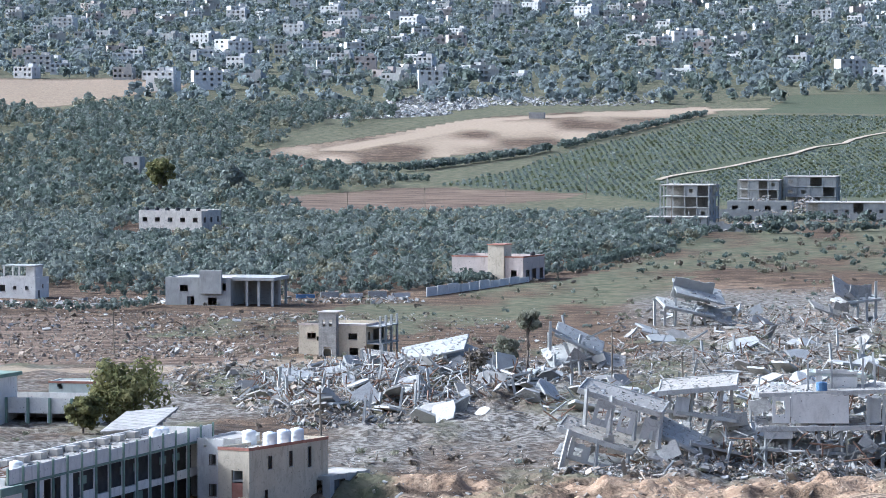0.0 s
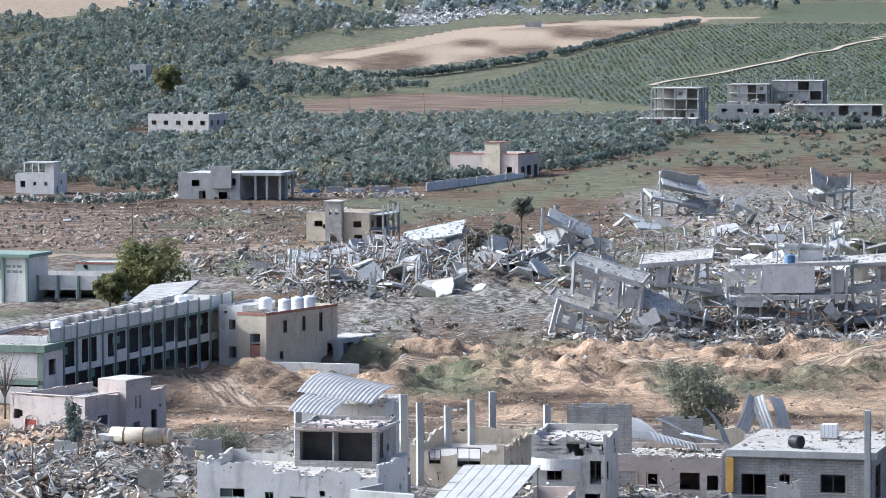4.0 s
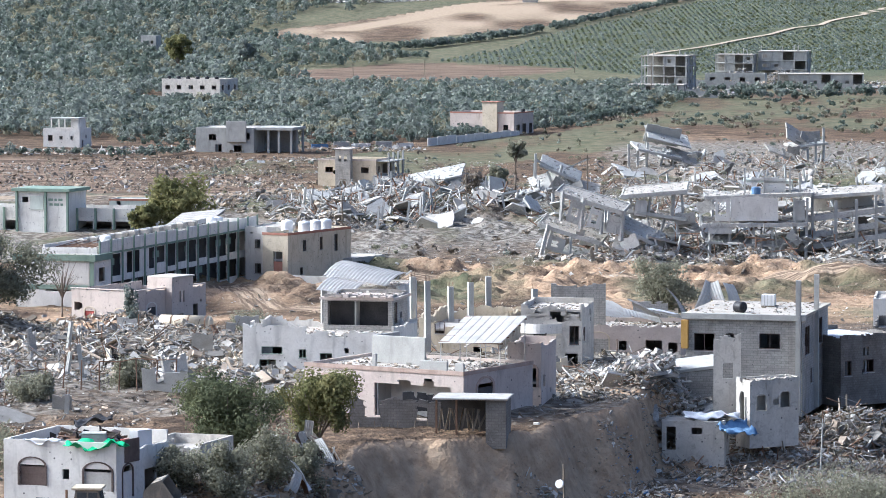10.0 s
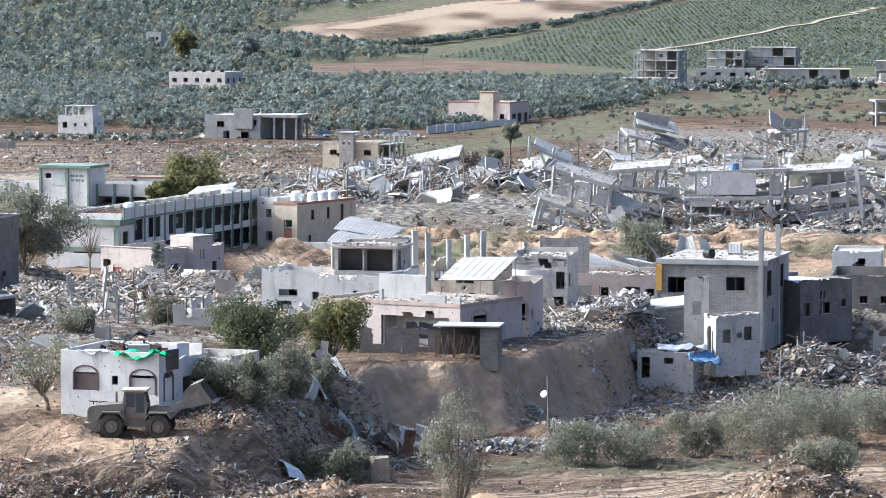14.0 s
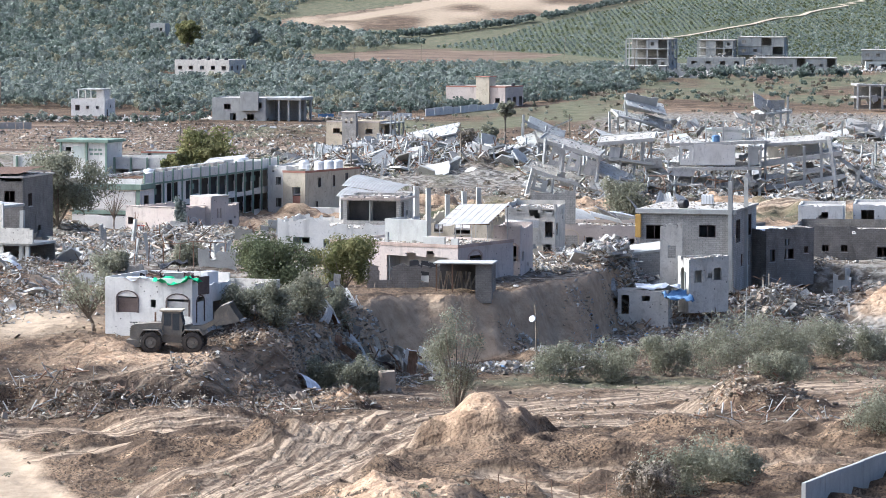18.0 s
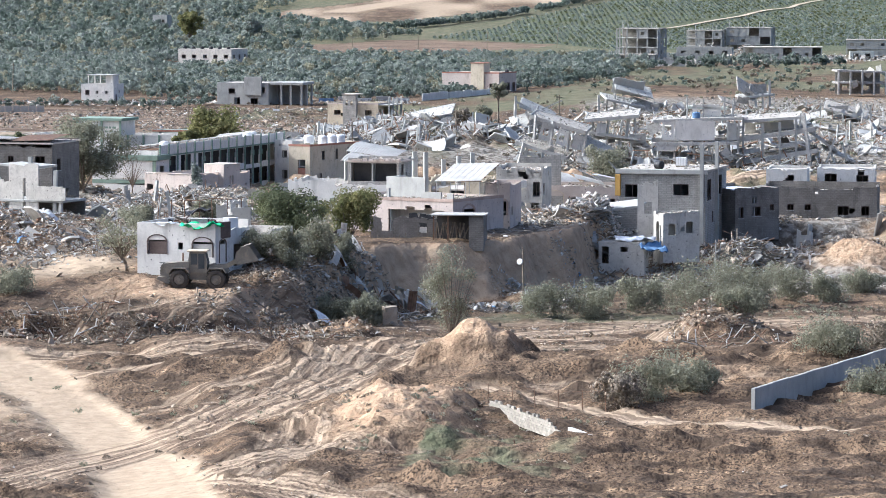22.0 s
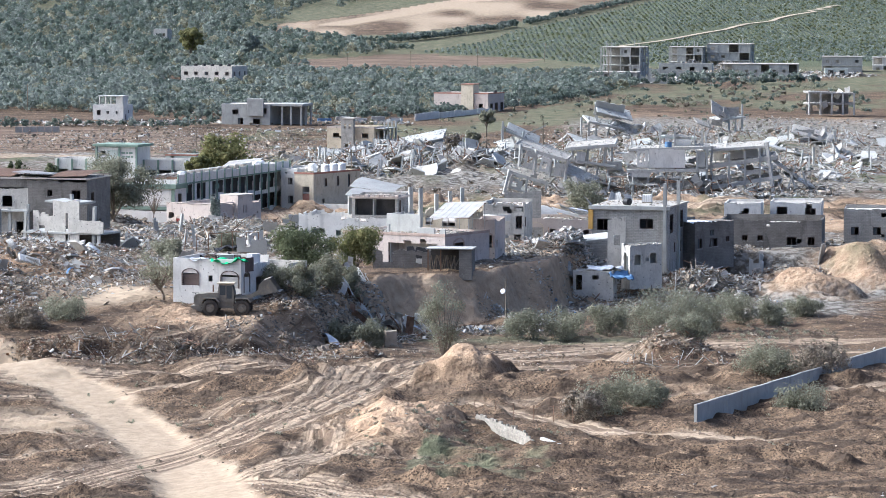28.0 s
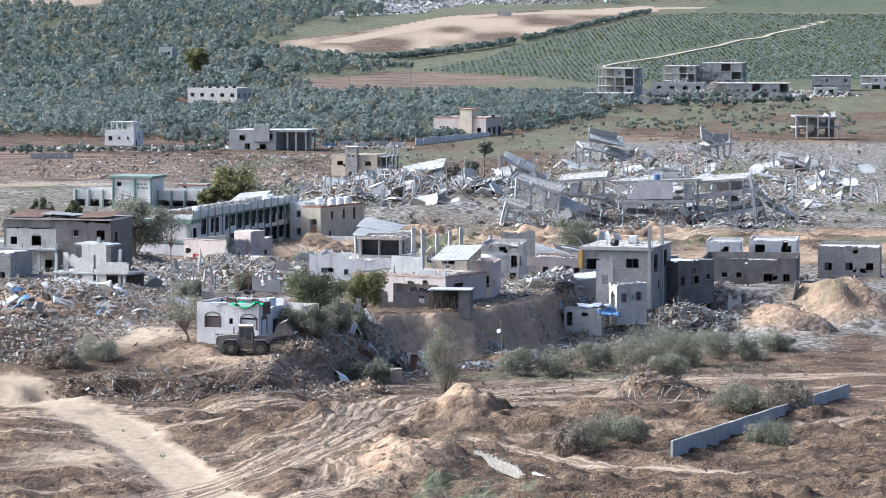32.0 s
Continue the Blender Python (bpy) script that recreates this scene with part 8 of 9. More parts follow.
part("tiled_roof", g, M_BRICK, far_hut, "dull red hipped roof")
fw = thing("garden_wall", pose(-40, 1592, 5.0, 0, 0, 6), "pale boundary wall by the brown field", "wall")
for k in range(5):
    g = Geo()
    slabbed(g, 5.2 * k - 12, 5.2 * k - 7, 0, 0.3, -2, 2.6)
    part("wall_panel", g, M_FARWHITE, fw)
house("tall grey house in the woodland", -125, 1640, 15, 7, 7, 4, 15, M_CONC, {"front": storeys(7, 2, 1.2, 1.3, (7.5,))}, 3, 0.3)
house("concrete pump house on the sandy field", 52, 2040, 5, 8, 6, 24, 29, M_CONC, {}, 1, 0.3)


def frame_block(label, x, y, turn, w, d, z0, floors, fh, mt, broken=0.2, seed=1, walls=0.4):
    """A concrete frame of columns and floor decks with some infill."""
    q = random.Random(seed)
    t = thing("ruined_block", pose(x, y, z0, 0, 0, -turn), label, "building")
    nx, ny = max(2, round(w / 4)), max(2, round(d / 4.5))
    for f in range(floors + 1):
        g = Geo()
        slabbed(g, -w - 0.3, 0.3, -0.3, d + 0.3, f * fh - 0.28, f * fh)
        part("deck", g, M_LROOF if f == floors else mt, t)
    for f in range(floors):
        for i in range(nx + 1):
            for j in range(ny + 1):
                if 0 < i < nx and 0 < j < ny:
                    continue
                g = Geo()
                g.box(-w * i / nx - 0.22, -w * i / nx + 0.22, d * j / ny - 0.22 + 0.05, d * j / ny + 0.22 + 0.05, f * fh + 0.002, (f + 1) * fh - 0.283)
                part("column", g, mt, t)
        for i in range(nx):
            if q.random() < walls:
                g = Geo()
                ln = w / nx - 0.5
                wall(g, Matrix.Translation((-w * (i + 1) / nx + 0.25, 0.0, f * fh)), ln, 0.004, fh - 0.29, 0.2, [(ln * 0.3, ln * 0.7, 1.0, 2.2)] if q.random() < 0.7 else [])
                part("infill_wall", g, mt, t)
        for j in range(ny):
            if q.random() < 0.75:
                g = Geo()
                ln = d / ny - 0.5
                wall(g, Matrix.Translation((0, d * j / ny + 0.3, f * fh)) @ Matrix.Rotation(math.pi / 2, 4, "Z"), ln, 0.004, fh - 0.29, 0.2, [(ln * 0.3, ln * 0.7, 1.0, 2.2)])
                part("infill_wall", g, mt, t)
        g = Geo()
        wall(g, Matrix.Translation((-w + 0.3, d * 0.6, f * fh)), w - 0.6, 0.004, fh - 0.29, 0.2)
        part("inner_wall", g, M_GREY, t)
    for k in range(5):
        g = Geo()
        x0 = -w * q.random()
        g.box(x0, x0 + 0.3, d * 0.3, d * 0.3 + 0.3, floors * fh + 0.002, floors * fh + q.uniform(0.8, 2.2), jit=0.04)
        part("stub", g, mt, t)
    return t


frame_block("bare concrete frame block of four floors", 80.5, 1205, 16, 15, 14, 2.0, 4, 3.4, M_CONC, 0.35, seed=3, walls=0.35)
frame_block("half-collapsed low block with white debris", 78, 1180, 10, 18, 10, 1.2, 2, 2.8, M_CONC, seed=4, walls=0.6)
frame_block("grey three-storey house with a flat roof", 137.5, 1395, 12, 18, 14, 2.6, 3, 3.5, M_CONC, 0.4, seed=5, walls=0.65)
frame_block("shattered grey block leaning on its neighbour", 117, 1390, 12, 14, 12, 2.4, 3, 3.2, M_CONC, 0.6, seed=6, walls=0.3)
frame_block("low open hall with a flat concrete roof", 150, 1310, 6, 30, 14, 2.2, 1, 4.6, M_CONC, seed=7, walls=0.2)
frame_block("grey farm building with an open ground floor", 178, 1330, 6, 16, 12, 2.2, 2, 3.6, M_CONC, seed=8, walls=0.5)
frame_block("pale hall at the end of the lane", 205, 1350, 6, 20, 14, 2.2, 2, 3.2, M_FARWHITE, seed=9, walls=0.7)
house("low grey store among the rubble", 118, 1345, 8, 22, 10, 2.0, 6.0, M_CONC, {"front": storeys(22, 4, 2.0, 1.6, (1.0,))}, 1, 0.3)
house("turquoise kiosk by the lane", 168, 1290, 4, 9, 7, 2.0, 5.6, M_LGREEN, {"front": storeys(9, 2, 2.0, 2.0, (0.8,))}, 1, 0.3)
for x, y, w, h in ((96, 1320, 14, 3), (104, 1300, 20, 3.4), (84, 1178, 10, 3), (140, 1290, 16, 2.6)):
    wl = thing("yard_wall", pose(x, y, gz(x, y), 0, 0, -6), "broken grey yard wall by the far ruins", "wall")
    g = Geo()
    wall(g, Matrix.Translation((-w / 2, 0, 0)), w, -0.6, h, 0.25, (), 1.2)
    part("wall_panel", g, M_CONC, wl)


# ---- wheel loader ----
def loader(x, y, z, turn):
    t = thing("wheel_loader", pose(x, y, z, 0, 0, turn), "dusty olive-drab wheel loader with its bucket raised", "loader")

    def prism(g, prof, y0, y1):
        n = len(prof)
        g.poly([Vector((a, yy, b)) for yy in (y0, y1) for a, b in prof], [tuple(range(n)), tuple(range(2 * n - 1, n - 1, -1))] + [(i, n + i, n + (i + 1) % n, (i + 1) % n) for i in range(n)])
    g = Geo()
    prism(g, [(-3.9, 1.05), (-4.05, 1.5), (-3.95, 2.3), (-3.6, 2.45), (-1.5, 2.62), (-1.2, 2.6), (-1.2, 1.0), (-2.0, 0.8)], -0.95, 0.95)
    body = part("engine_hood", g, M_MILGREY, t)
    for k in range(6):
        g = Geo()
        g.box(-4.09, -4.0, -0.7, 0.7, 1.25 + 0.15 * k, 1.32 + 0.15 * k)
        part("grille_slat", g, M_BLACK, body)
    g = Geo()
    prism(g, [(-4.3, 0.75), (-4.3, 1.15), (-3.6, 1.15), (-2.6, 0.7), (-2.6, 0.5), (-3.9, 0.5)], -1.2, 1.2)
    part("counterweight", g, M_MILGREY, t)
    g = Geo()
    prism(g, [(-1.2, 0.9), (-1.2, 1.5), (0.3, 1.5), (0.9, 1.2), (0.9, 0.8)], -0.75, 0.75)
    part("frame", g, M_MILGREY, t)
    g = Geo()
    prism(g, [(-1.3, 1.5), (-1.38, 2.5), (-1.2, 3.55), (0.3, 3.55), (0.55, 2.5), (0.42, 1.5)], -0.85, 0.85)
    cab = part("cab", g, M_MILGREY, t)
    g = Geo()
    slabbed(g, -1.45, 0.55, -0.98, 0.98, 3.553, 3.72)
    part("cab_roof", g, M_BEIGE, cab, "pale beige cab roof")
    for x0, x1, y0, y1, z0, z1 in ((-1.08, -0.46, -0.88, -0.853, 2.35, 3.4), (-0.34, 0.26, -0.88, -0.853, 1.95, 3.4), (-1.05, 0.25, 0.853, 0.88, 2.3, 3.4)):
        g = Geo()
        g.box(x0, x1, y0, y1, z0, z1)
        part("cab_window", g, M_GLASS, cab)
    g = Geo()
    g.poly([Vector((0.565, yy, zz)) for yy, zz in ((-0.65, 2.4), (0.65, 2.4))] + [Vector((0.36, 0.65, 3.42)), Vector((0.36, -0.65, 3.42))], [(0, 1, 2, 3)])
    part("windscreen", g, M_GLASS, cab)
    g = Geo()
    g.tube((-2.0, 0.45, 2.5), (-2.0, 0.45, 3.4), 0.09, 0.08, 8)
    part("exhaust", g, M_RUST, t)
    for wx in (-2.15, 1.45):
        for s in (-1, 1):
            g = Geo()
            n = 20
            for (ya, ra), (yb, rb) in zip(((0.0, 0.55), (0.04, 0.86), (0.14, 0.93), (0.5, 0.93), (0.6, 0.86), (0.64, 0.55)), ((0.04, 0.86), (0.14, 0.93), (0.5, 0.93), (0.6, 0.86), (0.64, 0.55), (0.64, 0.5))):
                g.tube((0, ya, 0), (0, yb, 0), ra, rb, n, cap=False)
            for k in range(n):
                a = 2 * math.pi * k / n
                g.box(-0.05, 0.05, 0.06, 0.58, 0.9, 0.98, Matrix.Rotation(a, 4, "Y"))
            w = part("wheel", g, M_TYRE, t, at=pose(wx, s * 1.0 + (0 if s > 0 else -0.0), 0.94) @ Matrix.Rotation(0 if s > 0 else math.pi, 4, "Z"))
            g = Geo()
            g.tube((0, 0.3, 0), (0, 0.5, 0), 0.54, 0.5, 16)
            g.tube((0, 0.5, 0), (0, 0.62, 0), 0.22, 0.2, 10)
            part("rim", g, M_MILGREY, w)
        g = Geo()
        prism(g, [(wx - 1.1, 1.5), (wx - 0.7, 2.05), (wx + 0.7, 2.05), (wx + 1.05, 1.6), (wx + 0.95, 1.55), (wx + 0.62, 1.95), (wx - 0.62, 1.95), (wx - 1.0, 1.45)], -1.6, 1.6)
        part("mudguard", g, M_MILGREY, t)
    for s in (-0.55, 0.55):
        g = Geo()
        prism(g, [(0.6, 1.7), (0.7, 2.2), (2.2, 2.35), (3.4, 2.95), (3.6, 2.6), (2.4, 1.95)], s - 0.1, s + 0.1)
        part("lift_arm", g, M_MILGREY, t)
        g = Geo()
        g.tube((0.8, s * 0.6, 1.3), (2.4, s * 0.8, 2.1), 0.09, 0.06, 8)
        part("ram", g, M_STEEL, t)
    g = Geo()
    prism(g, [(0.7, 1.2), (0.6, 2.3), (1.2, 2.45), (1.6, 1.6), (1.6, 1.1)], -0.5, 0.5)
    part("front_tower", g, M_MILGREY, t)
    g = Geo()
    prof = [(3.6, 2.0), (3.45, 2.5), (3.55, 3.1), (3.9, 3.5), (4.5, 3.75), (4.55, 3.68), (4.0, 3.4), (3.68, 3.05), (3.6, 2.5), (3.75, 2.1), (5.3, 2.45), (5.32, 2.38)]
    prof = [(3.3 + (a - 3.45) * 1.25, 2.35 + (b - 2.0) * 1.15) for a, b in prof]
    prism(g, prof, -1.5, 1.5)
    bk_ = part("bucket", g, M_MILGREY, t, "grey worn steel bucket")
    for s in (-1.52, 1.5):
        g = Geo()
        prism(g, [(3.3 + (a - 3.45) * 1.25, 2.35 + (b - 2.0) * 1.15) for a, b in ((3.6, 2.05), (3.5, 2.5), (3.6, 3.1), (3.95, 3.5), (4.5, 3.72), (5.3, 2.44))], s, s + 0.04)
        part("bucket_cheek", g, M_MILGREY, bk_)
    for k in range(8):
        g = Geo()
        g.box(5.5, 5.85, -1.42 + 0.39 * k, -1.3 + 0.39 * k, 2.8, 2.88)
        part("tooth", g, M_STEEL, bk_)
    return t


scatter("twisted metal, blocks and plaster heaped below the grey houses", [(36, 246, 9, 6, 2200, 2.0), (29, 239, 6, 6, 1500, 1.2), (46, 254, 9, 6, 1300, 1.2), (24, 237, 5, 4, 600, 0.4)], [M_RUBDARK, M_RUBBLE, M_STEEL, M_WSLAB, M_RUST], (6, 3, 1.5, 2, 1), 35, (0.05, 0.55))
rods("bent bars and laths below the grey houses", [(36, 246, 9, 6, 160, 2.2), (28, 240, 7, 6, 120, 1.6)], [M_RUST, M_STEEL, M_DRY], 73, (0.6, 2.6), 0.03)
LX, LY = -23.4, 153.6
loader(LX, LY, gz(LX, LY) - 0.02, -4)

# ---- walls, pole and fence of the plain ----
blk = thing("block_wall", pose(3.4, 84.5, gz(5, 74) + 0.35, 0, 0, -74), "low grey wall of hollow blocks, broken at one end", "wall")
g = Geo()
g.box(-0.193, 0.193, -0.085, 0.085, 0.003, 0.192)
blk_me = g.mesh("block", [M_BLOCK])
rq = random.Random(2)
for row in range(7):
    for k in range(51 - (row % 2)):
        if row > 6 - max(0, (k - 38) / 2) + rq.uniform(-0.6, 0.3):
            continue
        o = new("block", blk_me)
        o.parent = blk
        o.matrix_basis = pose(0.2 + 0.4 * k + 0.2 * (row % 2), rq.uniform(-0.012, 0.012), 0.2 * row, 0, 0, rq.uniform(-1.5, 1.5))
bm_ = thing("concrete_beam", pose(10.6, 64.5, gz(10.6, 64.5) + 0.7, 0, 4, -64), "long pale concrete beam lying on rubble", "beam")
g = Geo()
slabbed(g, -3.2, 2.6, -0.18, 0.18, -0.14, 0.14)
part("beam_body", g, M_WSLAB, bm_)
g = Geo()
for k in range(3):
    g.tube((2.5, -0.1 + 0.1 * k, 0), (3.2, -0.2 + 0.2 * k, 0.2 - 0.3 * k), 0.02, 0.02, 4)
part("rebar", g, M_RUST, bm_)
bar = thing("boundary_wall", pose(24.5, 84, 1.0), "long smooth concrete boundary wall", "wall")
for k in range(14):
    g = Geo()
    a = Vector((13.4, 31.0)).normalized()
    slabbed(g, 0.02, 4.48, 0, 0.3, -1.2, 3.3 + 0.03 * (k % 2), pose(a.x * 4.5 * k, a.y * 4.5 * k, 0, 0, 0, math.degrees(math.atan2(a.y, a.x))))
    part("wall_panel", g, M_CONC, bar)
pl = thing("street_lamp", pose(8.3, 176, gz(8.3, 176) - 0.1, 0, -1.5, 0), "thin leaning pole with a white dish", "pole")
g = Geo()
g.tube((0, 0, 0), (0, 0, 7.0), 0.11, 0.07, 8)
part("pole", g, M_DRY, pl)
g = Geo()
g.tube((-0.3, -0.2, 5.6), (-0.36, -0.32, 5.65), 0.34, 0.3, 12)
part("dish", g, M_PLASTIC, pl)
g = Geo()
g.tube((0, 0, 5.6), (-0.3, -0.2, 5.6), 0.03, 0.03, 5)
part("bracket", g, M_RUST, pl)
pl = thing("pole", pose(31.6, 229, gz(31.6, 229) - 0.1, 0, 2, 0), "thin grey pole standing in debris", "pole")
g = Geo()
g.tube((0, 0, 0), (0, 0, 5.0), 0.08, 0.06, 8)
part("shaft", g, M_STEEL, pl)
g = Geo()
g.tube((-0.3, 0, 4.7), (0.3, 0, 4.7), 0.03, 0.03, 5)
part("cross_arm", g, M_RUST, pl)
fe = thing("fence", pose(0, 0, 0), "bent rusty fence posts with slack wire", "fence")
last = None
for k in range(7):
    x, y = 1.5 + 1.9 * k, 92 - 0.4 * k
    b = Vector((x, y, gz(x, y) - 0.1))
    e = b + Vector((rq.gauss(0, 0.1), 0, 1.9))
    g = Geo()
    g.tube(b, e, 0.04, 0.035, 5)
    part("post", g, M_RUST, fe)
    if last is not None:
        for q0 in (0.5, 0.95):
            g = Geo()
            u, v = last[0].lerp(last[1], q0), b.lerp(e, q0)
            g.path([u, (u + v) / 2 - Vector((0, 0, 0.1)), v], 0.012, 0.012, 4)
            part("wire", g, M_RUST, fe)
    last = (b, e)
# shed, tarpaulin and scrap under the bank
tt = house("small white hut under a blue tarpaulin", 23.6, 231.4, 12, 5.4, 3.2, 3.0, 5.8, M_DIRTY, {"front": [(4.2, 5.0, 0.2, 2.2)]}, 1, 0.1)
drape("blue and white tarpaulin sliding off a hut", Vector((24.6, 231.2, 5.3)), 3.0, 3.0, M_BLUE, 20, 0.35, 8, rx=12)
drape("white cloth spread over a hut roof", Vector((22.6, 233.2, 6.1)), 4.8, 2.4, M_CLOTH, 4, 0.3, 9)
rq = random.Random(21)
for k in range(26):
    x, y = rq.uniform(-11, -1), rq.uniform(172, 184)
    sheet("twisted corrugated scrap sheet on the slope", x, y, gz(x, y) + rq.uniform(0.6, 1.6), rq.uniform(0.5, 1.1), rq.uniform(1.2, 2.6), rq.uniform(30, 85), rq.uniform(-40, 40), rq.uniform(0, 180), 0.2, rq.choice((M_STEEL, M_STEEL, M_WSLAB, M_CLOTH, M_RUST)), True, "scrap_sheet", "scrap under the bank")
for k in range(16):
    x, y = rq.uniform(-58, -38), rq.uniform(175, 240)
    sheet("crumpled sheet metal in the debris heap", x, y, gz(x, y) + 0.9, rq.uniform(0.5, 1.3), rq.uniform(1.0, 2.2), rq.uniform(-40, 60), rq.uniform(-40, 40), rq.uniform(0, 180), 0.3, rq.choice((M_STEEL, M_CLOTH, M_WSLAB, M_BLUE)), True, "scrap_sheet", "scrap in the heap")
for k in range(30):
    x, y = rq.uniform(-13, -2), rq.uniform(176, 192)
    sheet("torn roofing sheet sticking out of the bank", x, y, gz(x, y) + rq.uniform(0.3, 1.0), rq.uniform(0.4, 0.9), rq.uniform(1.4, 3.0), rq.uniform(35, 85), rq.uniform(-40, 40), rq.uniform(0, 180), 0.15, rq.choice((M_STEEL, M_STEEL, M_WSLAB, M_CLOTH, M_MAROON)), True, "scrap_sheet", "scrap on the bank")
scatter("blue-grey rubble fanned out at the foot of the bank", [(-7, 180, 9, 9, 1500, 0.9), (6, 193, 8, 4, 1500, 0.6), (12, 204, 5, 5, 1200, 0.6), (-14, 168, 6, 6, 700, 0.6)], [M_RUBBLE, M_STEEL, M_RUBDARK, M_WSLAB, M_DRY], (4, 2, 4, 2, 1), 63, (0.05, 0.5))
sheet("curved steel sheet half buried in earth", -12.4, 158, gz(-12.4, 158) + 0.5, 1.8, 3.0, 20, 20, 40, 0.5, M_CLOTH, True, "scrap_sheet")
wp = thing("wall_remnant", pose(-2.6, 181, gz(-2.6, 181) + 0.6, 10, 6, -14), "white broken wall pieces on the bank", "wall")
for k in range(3):
    g = Geo()
    wall(g, pose(1.1 * k - 1.5, 0.4 * k, 0.3 * k, 10 * k, 8, 10 * k), 1.0, -0.4, 1.4, 0.18, [], 0.5)
    part("wall_panel", g, M_WHITE, wp)
bo = thing("boulder", pose(-5.4, 160, gz(-5.4, 160) + 0.2, 0, 0, 10), "upright broken concrete block on the plain", "block")
g = Geo()
g.box(-0.6, 0.6, -0.4, 0.4, -0.5, 1.5, jit=0.2)
part("lump", g, M_RUBDARK, bo)

# ---- trees and shrubs ----
tree("leafy dark green tree behind the white house", -16.2, 182, 7.6, 4.4, M_LEAF, 15000, 0.095, 0.2, 0.12, 1)
tree("yellow-green tree on the bank", -10.0, 192, 7.0, 3.5, M_YLEAF, 11000, 0.095, 0.18, 0.15, 2, squash=1.1)
tree("round green tree beside the ruins", 23.9, 330, 10.2, 4.2, M_SHRUB, 7000, 0.12, 0.22, 0.1, 3)
tree("large dusty tree by the school", -49.0, 315, 11.5, 6.4, M_SHRUB, 15000, 0.13, 0.3, 0.06, 4)
tree("yellowing broad tree behind the school", -43.5, 545, 9.4, 6.4, M_YLEAF, 4200, 0.26, 0.28, 0.15, 5)
tree("yellowing bush behind the school", -49.0, 540, 5.6, 2.8, M_YLEAF, 2200, 0.24, 0.2, 0.15, 6)
tree("tall thin conifer before the pinkish house", -33.2, 312, 6.4, 1.0, M_OLIVE, 1500, 0.1, 0.1, 0.1, 7, squash=1.6)
tree("bare leafless tree by the school wing", -47.6, 386, 8.4, 2.6, M_DRY, 260, 0.06, 0.14, 0.35, 8, limbs=16)
tree("half-dead olive tree with dark limbs", -31.6, 165, 6.6, 3.2, M_SHRUB, 1500, 0.1, 0.2, 0.25, 9, limbs=14, lean=-0.5)
tree("sparse young tree on the plain", 0.6, 130, 11.8, 3.1, M_SHRUB, 5200, 0.07, 0.1, 0.12, 10, limbs=22, squash=1.2)
tree("pale eucalyptus above the olive grove", -101, 1420, 16, 6, M_YLEAF, 2200, 0.5, 0.4, 0.3, 11)
tree("tall eucalyptus by the far cottage", -76, 1440, 13, 5, M_OLIVE, 1500, 0.5, 0.4, 0.3, 12)
tree("dark palm-like tree standing in the rubble", 13.0, 612, 9.0, 2.0, M_SHRUB, 900, 0.3, 0.2, 0.65, 13)
tree("dusty tree among broken houses", 10, 640, 6.5, 2.6, M_SHRUB, 1300, 0.24, 0.18, 0.3, 14)
tree("dry tree at the rubble's edge", 5, 600, 5.2, 2.2, M_DRY, 900, 0.2, 0.16, 0.3, 15, limbs=12)
for k, (x, y, h, r0) in enumerate(((-72, 392, 14, 2.2), (-66, 394, 11.5, 2.0), (-62.5, 396, 10, 2.2), (-76, 388, 10, 2.2))):
    tree("dark cypress beyond the grey house", x, y, h, r0, M_LEAF, 2600, 0.2, 0.2, 0.08, 20 + k, squash=1.7)
SHR = [(-18.4, 166, 4.2, 1.5), (-15.2, 165, 4.4, 1.5), (-12.6, 170, 4.8, 1.6), (-11, 163, 3.4, 1.4), (-10.6, 178, 4.2, 1.5), (10.4, 174, 3.8, 2.0), (15.2, 175, 4.0, 2.3), (20.4, 182, 4.0, 1.9), (25.6, 189, 5.0, 2.8), (29.6, 192, 5.8, 3.4), (33.6, 194, 4.6, 2.8), (38.1, 203, 3.8, 2.6), (42, 205, 3.0, 2.0), (-7.8, 160, 3.4, 1.6), (17.0, 95, 4.4, 2.6), (14.0, 91, 3.2, 1.7), (20.4, 99, 3.4, 1.7), (-20.6, 322, 3.6, 2.0), (-28, 244, 2.6, 1.6), (-35, 228, 2.8, 1.5), (34, 118, 3.6, 2.2), (40, 122, 4.0, 2.4), (-42, 150, 2.6, 2.0), (-46, 144, 2.4, 2.0), (28, 147, 2.2, 1.9), (47, 214, 2.6, 1.8), (-60, 148, 2.4, 2.0), (36, 96, 3.2, 2.0)]
for k, (x, y, h, r0) in enumerate(SHR):
    tree("dusty grey-green shrub on the waste ground", x, y, h * 1.12, r0 * 1.5, M_DRY if k in (15, 21, 23) else M_SHRUB, 5200, 0.078, 0.05, 0.04, 40 + k, "shrub", 6, 1.0, z=gz(x, y) - 0.5)
scatter("dark household wreckage on the white house's roof", [(-25, 165, 2.6, 2.6, 160, 0.3)], [M_BLACK, M_RUST, M_DRY, M_CLOTH, M_MAROON], (3, 2, 3, 1, 2), 64, (0.12, 0.7), lift=4.6)
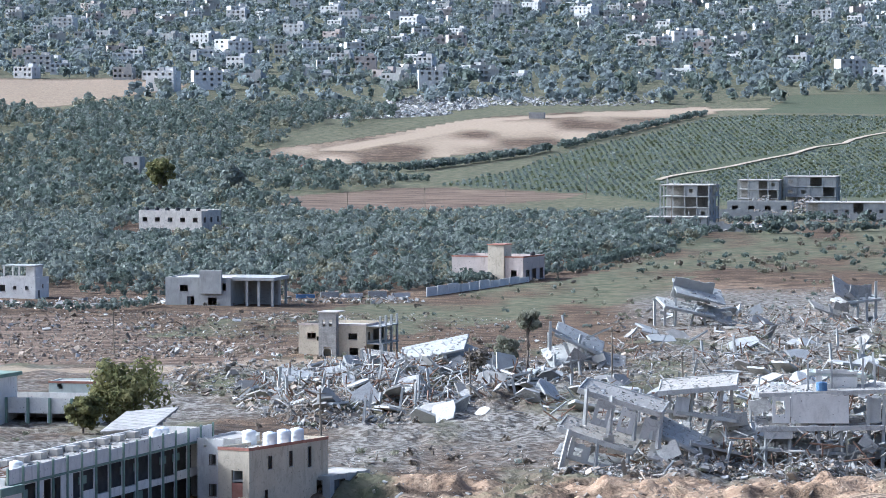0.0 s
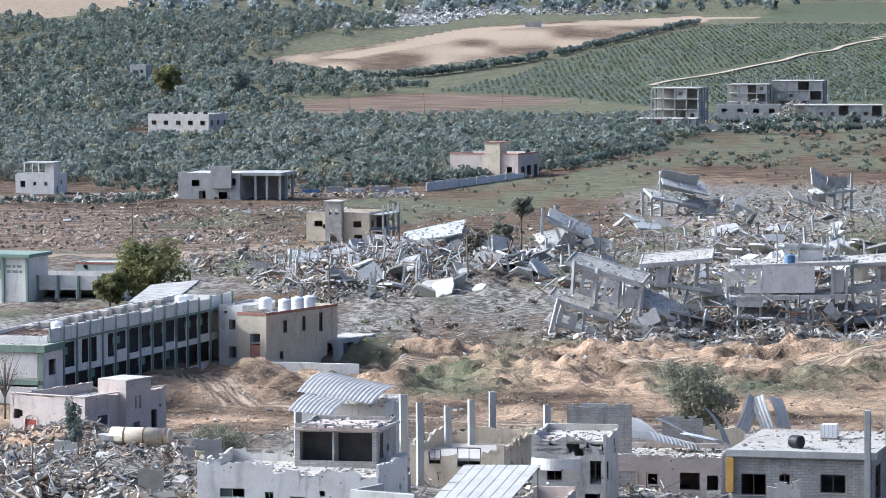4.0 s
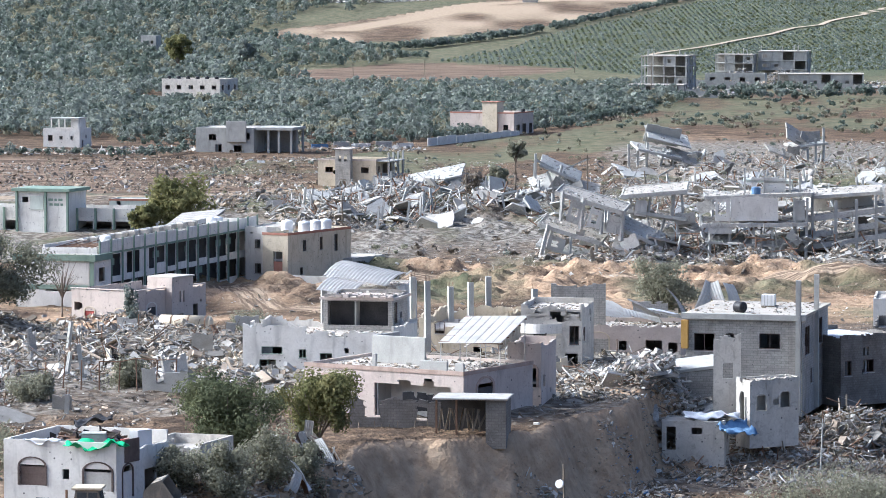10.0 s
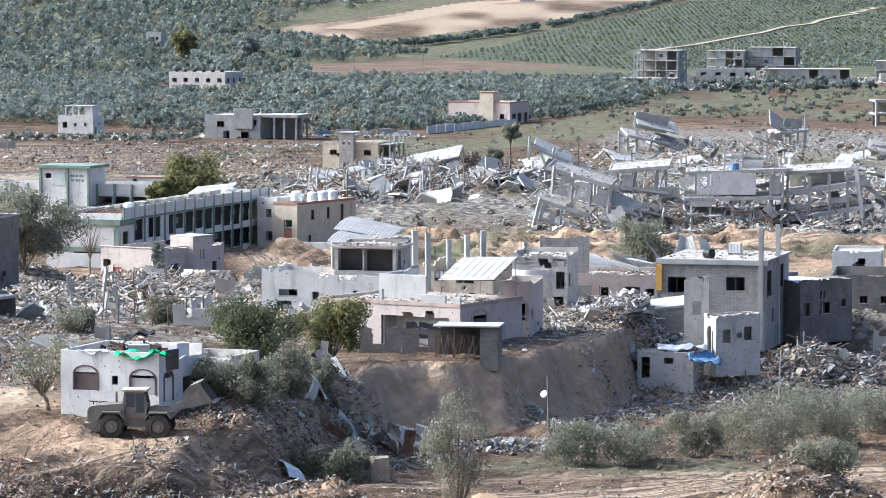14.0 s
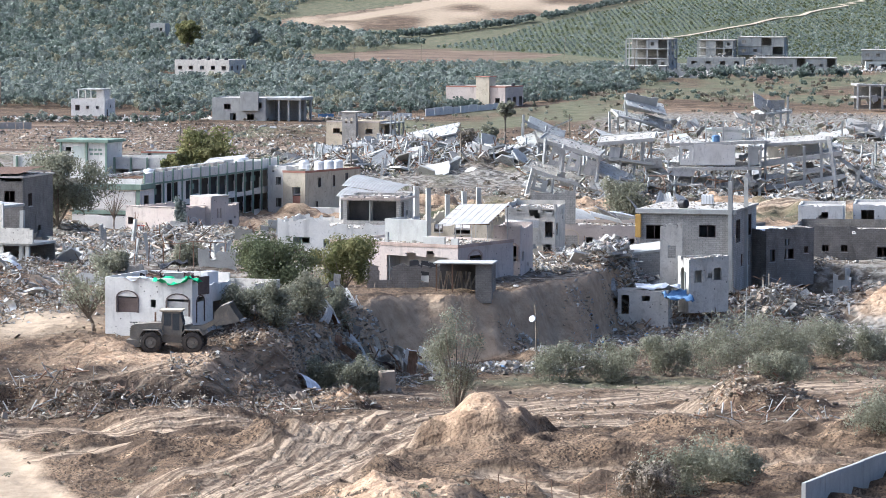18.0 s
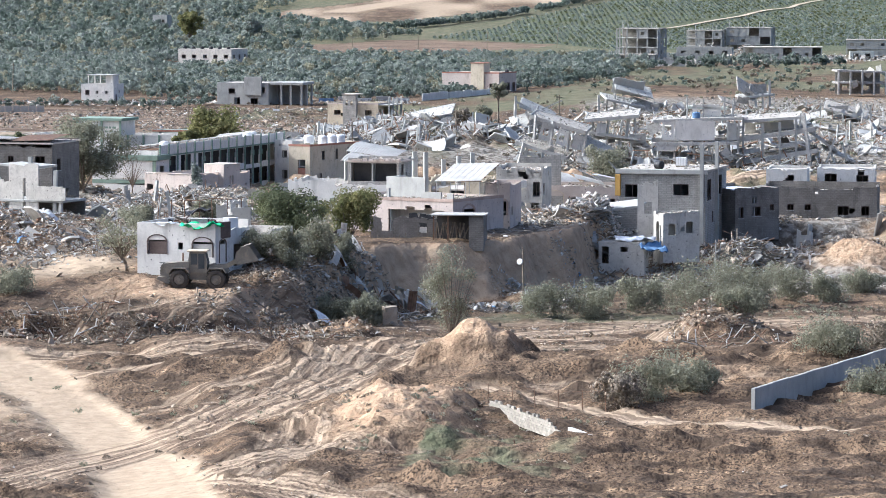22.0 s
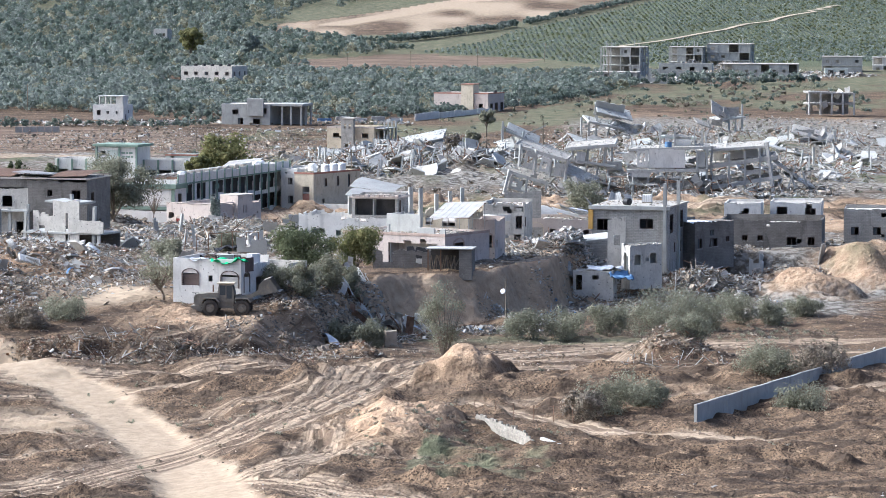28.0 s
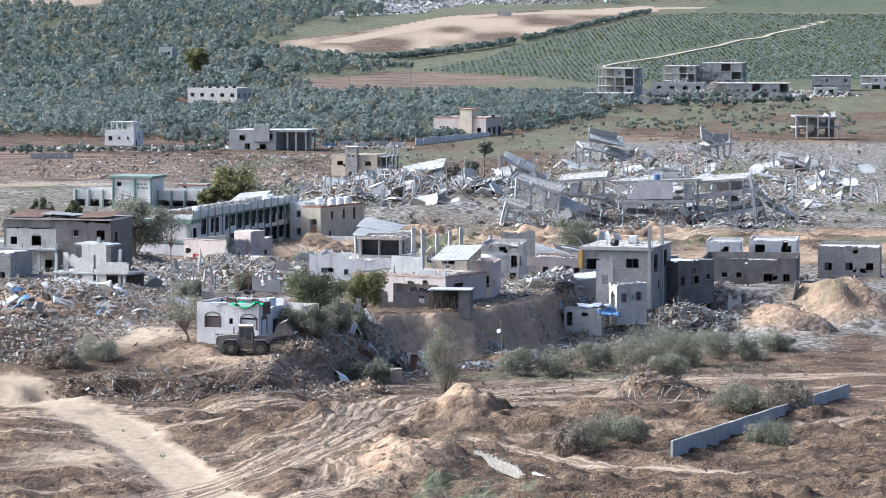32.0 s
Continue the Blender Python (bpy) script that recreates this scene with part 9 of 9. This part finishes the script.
# weeds
wr = np.random.default_rng(77)
wx = np.concatenate([wr.uniform(5, 48, 240), wr.uniform(-8, 12, 120), wr.uniform(-60, 60, 160), wr.uniform(-60, 40, 120)])
wy = np.concatenate([wr.uniform(172, 200, 240), wr.uniform(52, 84, 120), wr.uniform(60, 135, 160), wr.uniform(210, 330, 120)])
grove("weeds", "tufts of dry weed and grass on the earth", wx, wy, wr, [M_SHRUB, M_DRY], 0.42, 40, 0.14, 0.5, "weeds", [0.4, 0.6])
fx = wr.uniform(-60, 100, 520)
fy = wr.uniform(480, 930, 520)
grove("scrub", "low dusty scrub scattered over the ruins", fx, fy, wr, [M_SHRUB, M_DRY, M_OLIVE], 0.75, 40, 0.2, 0.6, "scrub", [0.5, 0.3, 0.2])



for k, (ob, x0, x1, y0, y1, z, n) in enumerate(((ph, -15, -0.4, 0.5, 10.6, 4.26, 900), (gr, -10.4, -0.2, 0, 14, 8.0, 260), (il, -8.1, -0.3, 0.3, 10.6, 4.2, 420), (ws, -14, -0.4, 0.4, 8.6, 4.0, 500), (school, -7.8, -0.6, 0.6, 56.5, 7.8, 1300),
                                               (pk, -9, -0.3, 0.4, 13.2, 4.2, 300), (lt, -2, -0.2, 0.3, 4.8, 4.6, 160), (dk2, -14, -0.4, 0.4, 11.6, 4.1, 300), (pa, -9.4, -0.3, 0.3, 7.8, 3.9, 500), (bh, -5.6, -0.3, 0.3, 7.8, 6.5, 160), (lh, -14, 0, 0, 11, 9.4, 300), (ann, -4, -0.3, 0.4, 16, 6.65, 160), (wing, -10.7, -0.3, 0.3, 5.2, 7.4, 120), (up, -6.4, -0.3, 0.2, 5.8, 3.1, 120), (hw, -7.8, -0.3, 0.3, 7.8, 6.0, 160))):
    strewn("plaster crumbs and rubbish lying on a roof", ob.matrix_basis, x0, x1, y0, y1, z, n, 300 + k, None, (0.04, 0.3))
scatter("rubble at the foot of the collapsed blocks", [(22, 484, 9, 5, 1500, 1.6), (33, 488, 8, 6, 1500, 2.2), (46, 486, 10, 5, 1500, 1.6), (62, 488, 10, 5, 1500, 1.4), (72, 496, 10, 10, 1200, 1.6), (30, 500, 8, 8, 900, 4.0), (40, 505, 8, 8, 900, 3.0)], [M_RUBBLE, M_RUBDARK, M_WSLAB], (5, 4, 2), 61, (0.06, 0.8))
scatter("small debris all over the village ground", [(0, 235, 40, 24, 2200, 0), (30, 285, 40, 30, 2200, 0.1), (-30, 300, 30, 50, 2200, 0.1), (-20, 380, 40, 40, 1400, 0), (20, 360, 40, 50, 1400, 0), (60, 380, 30, 60, 900, 0), (-35, 200, 12, 30, 1200, 0)], [M_RUBBLE, M_RUBDARK, M_WSLAB, M_DRY], (4, 5, 2, 2), 62, (0.04, 0.4))

for x, y, h in ((-31, 1302, 9), (-6, 1340, 9), (22, 1392, 9), (52, 1450, 9), (66, 1150, 12), (-120, 900, 9), (34, 560, 8), (4, 575, 7.5), (-16, 520, 8), (26, 610, 9), (-58, 700, 8)):
    u = thing("utility_pole", pose(x, y, gz(x, y) - 0.3, random.gauss(0, 2), random.gauss(0, 2), 30), "thin grey wooden utility pole with a crossarm", "pole", "utility poles")
    g = Geo()
    g.tube((0, 0, 0), (0, 0, h), 0.16, 0.11, 7)
    part("shaft", g, M_DRY, u)
    g = Geo()
    slabbed(g, -0.8, 0.8, -0.06, 0.06, h - 0.7, h - 0.55)
    part("crossarm", g, M_DRY, u)
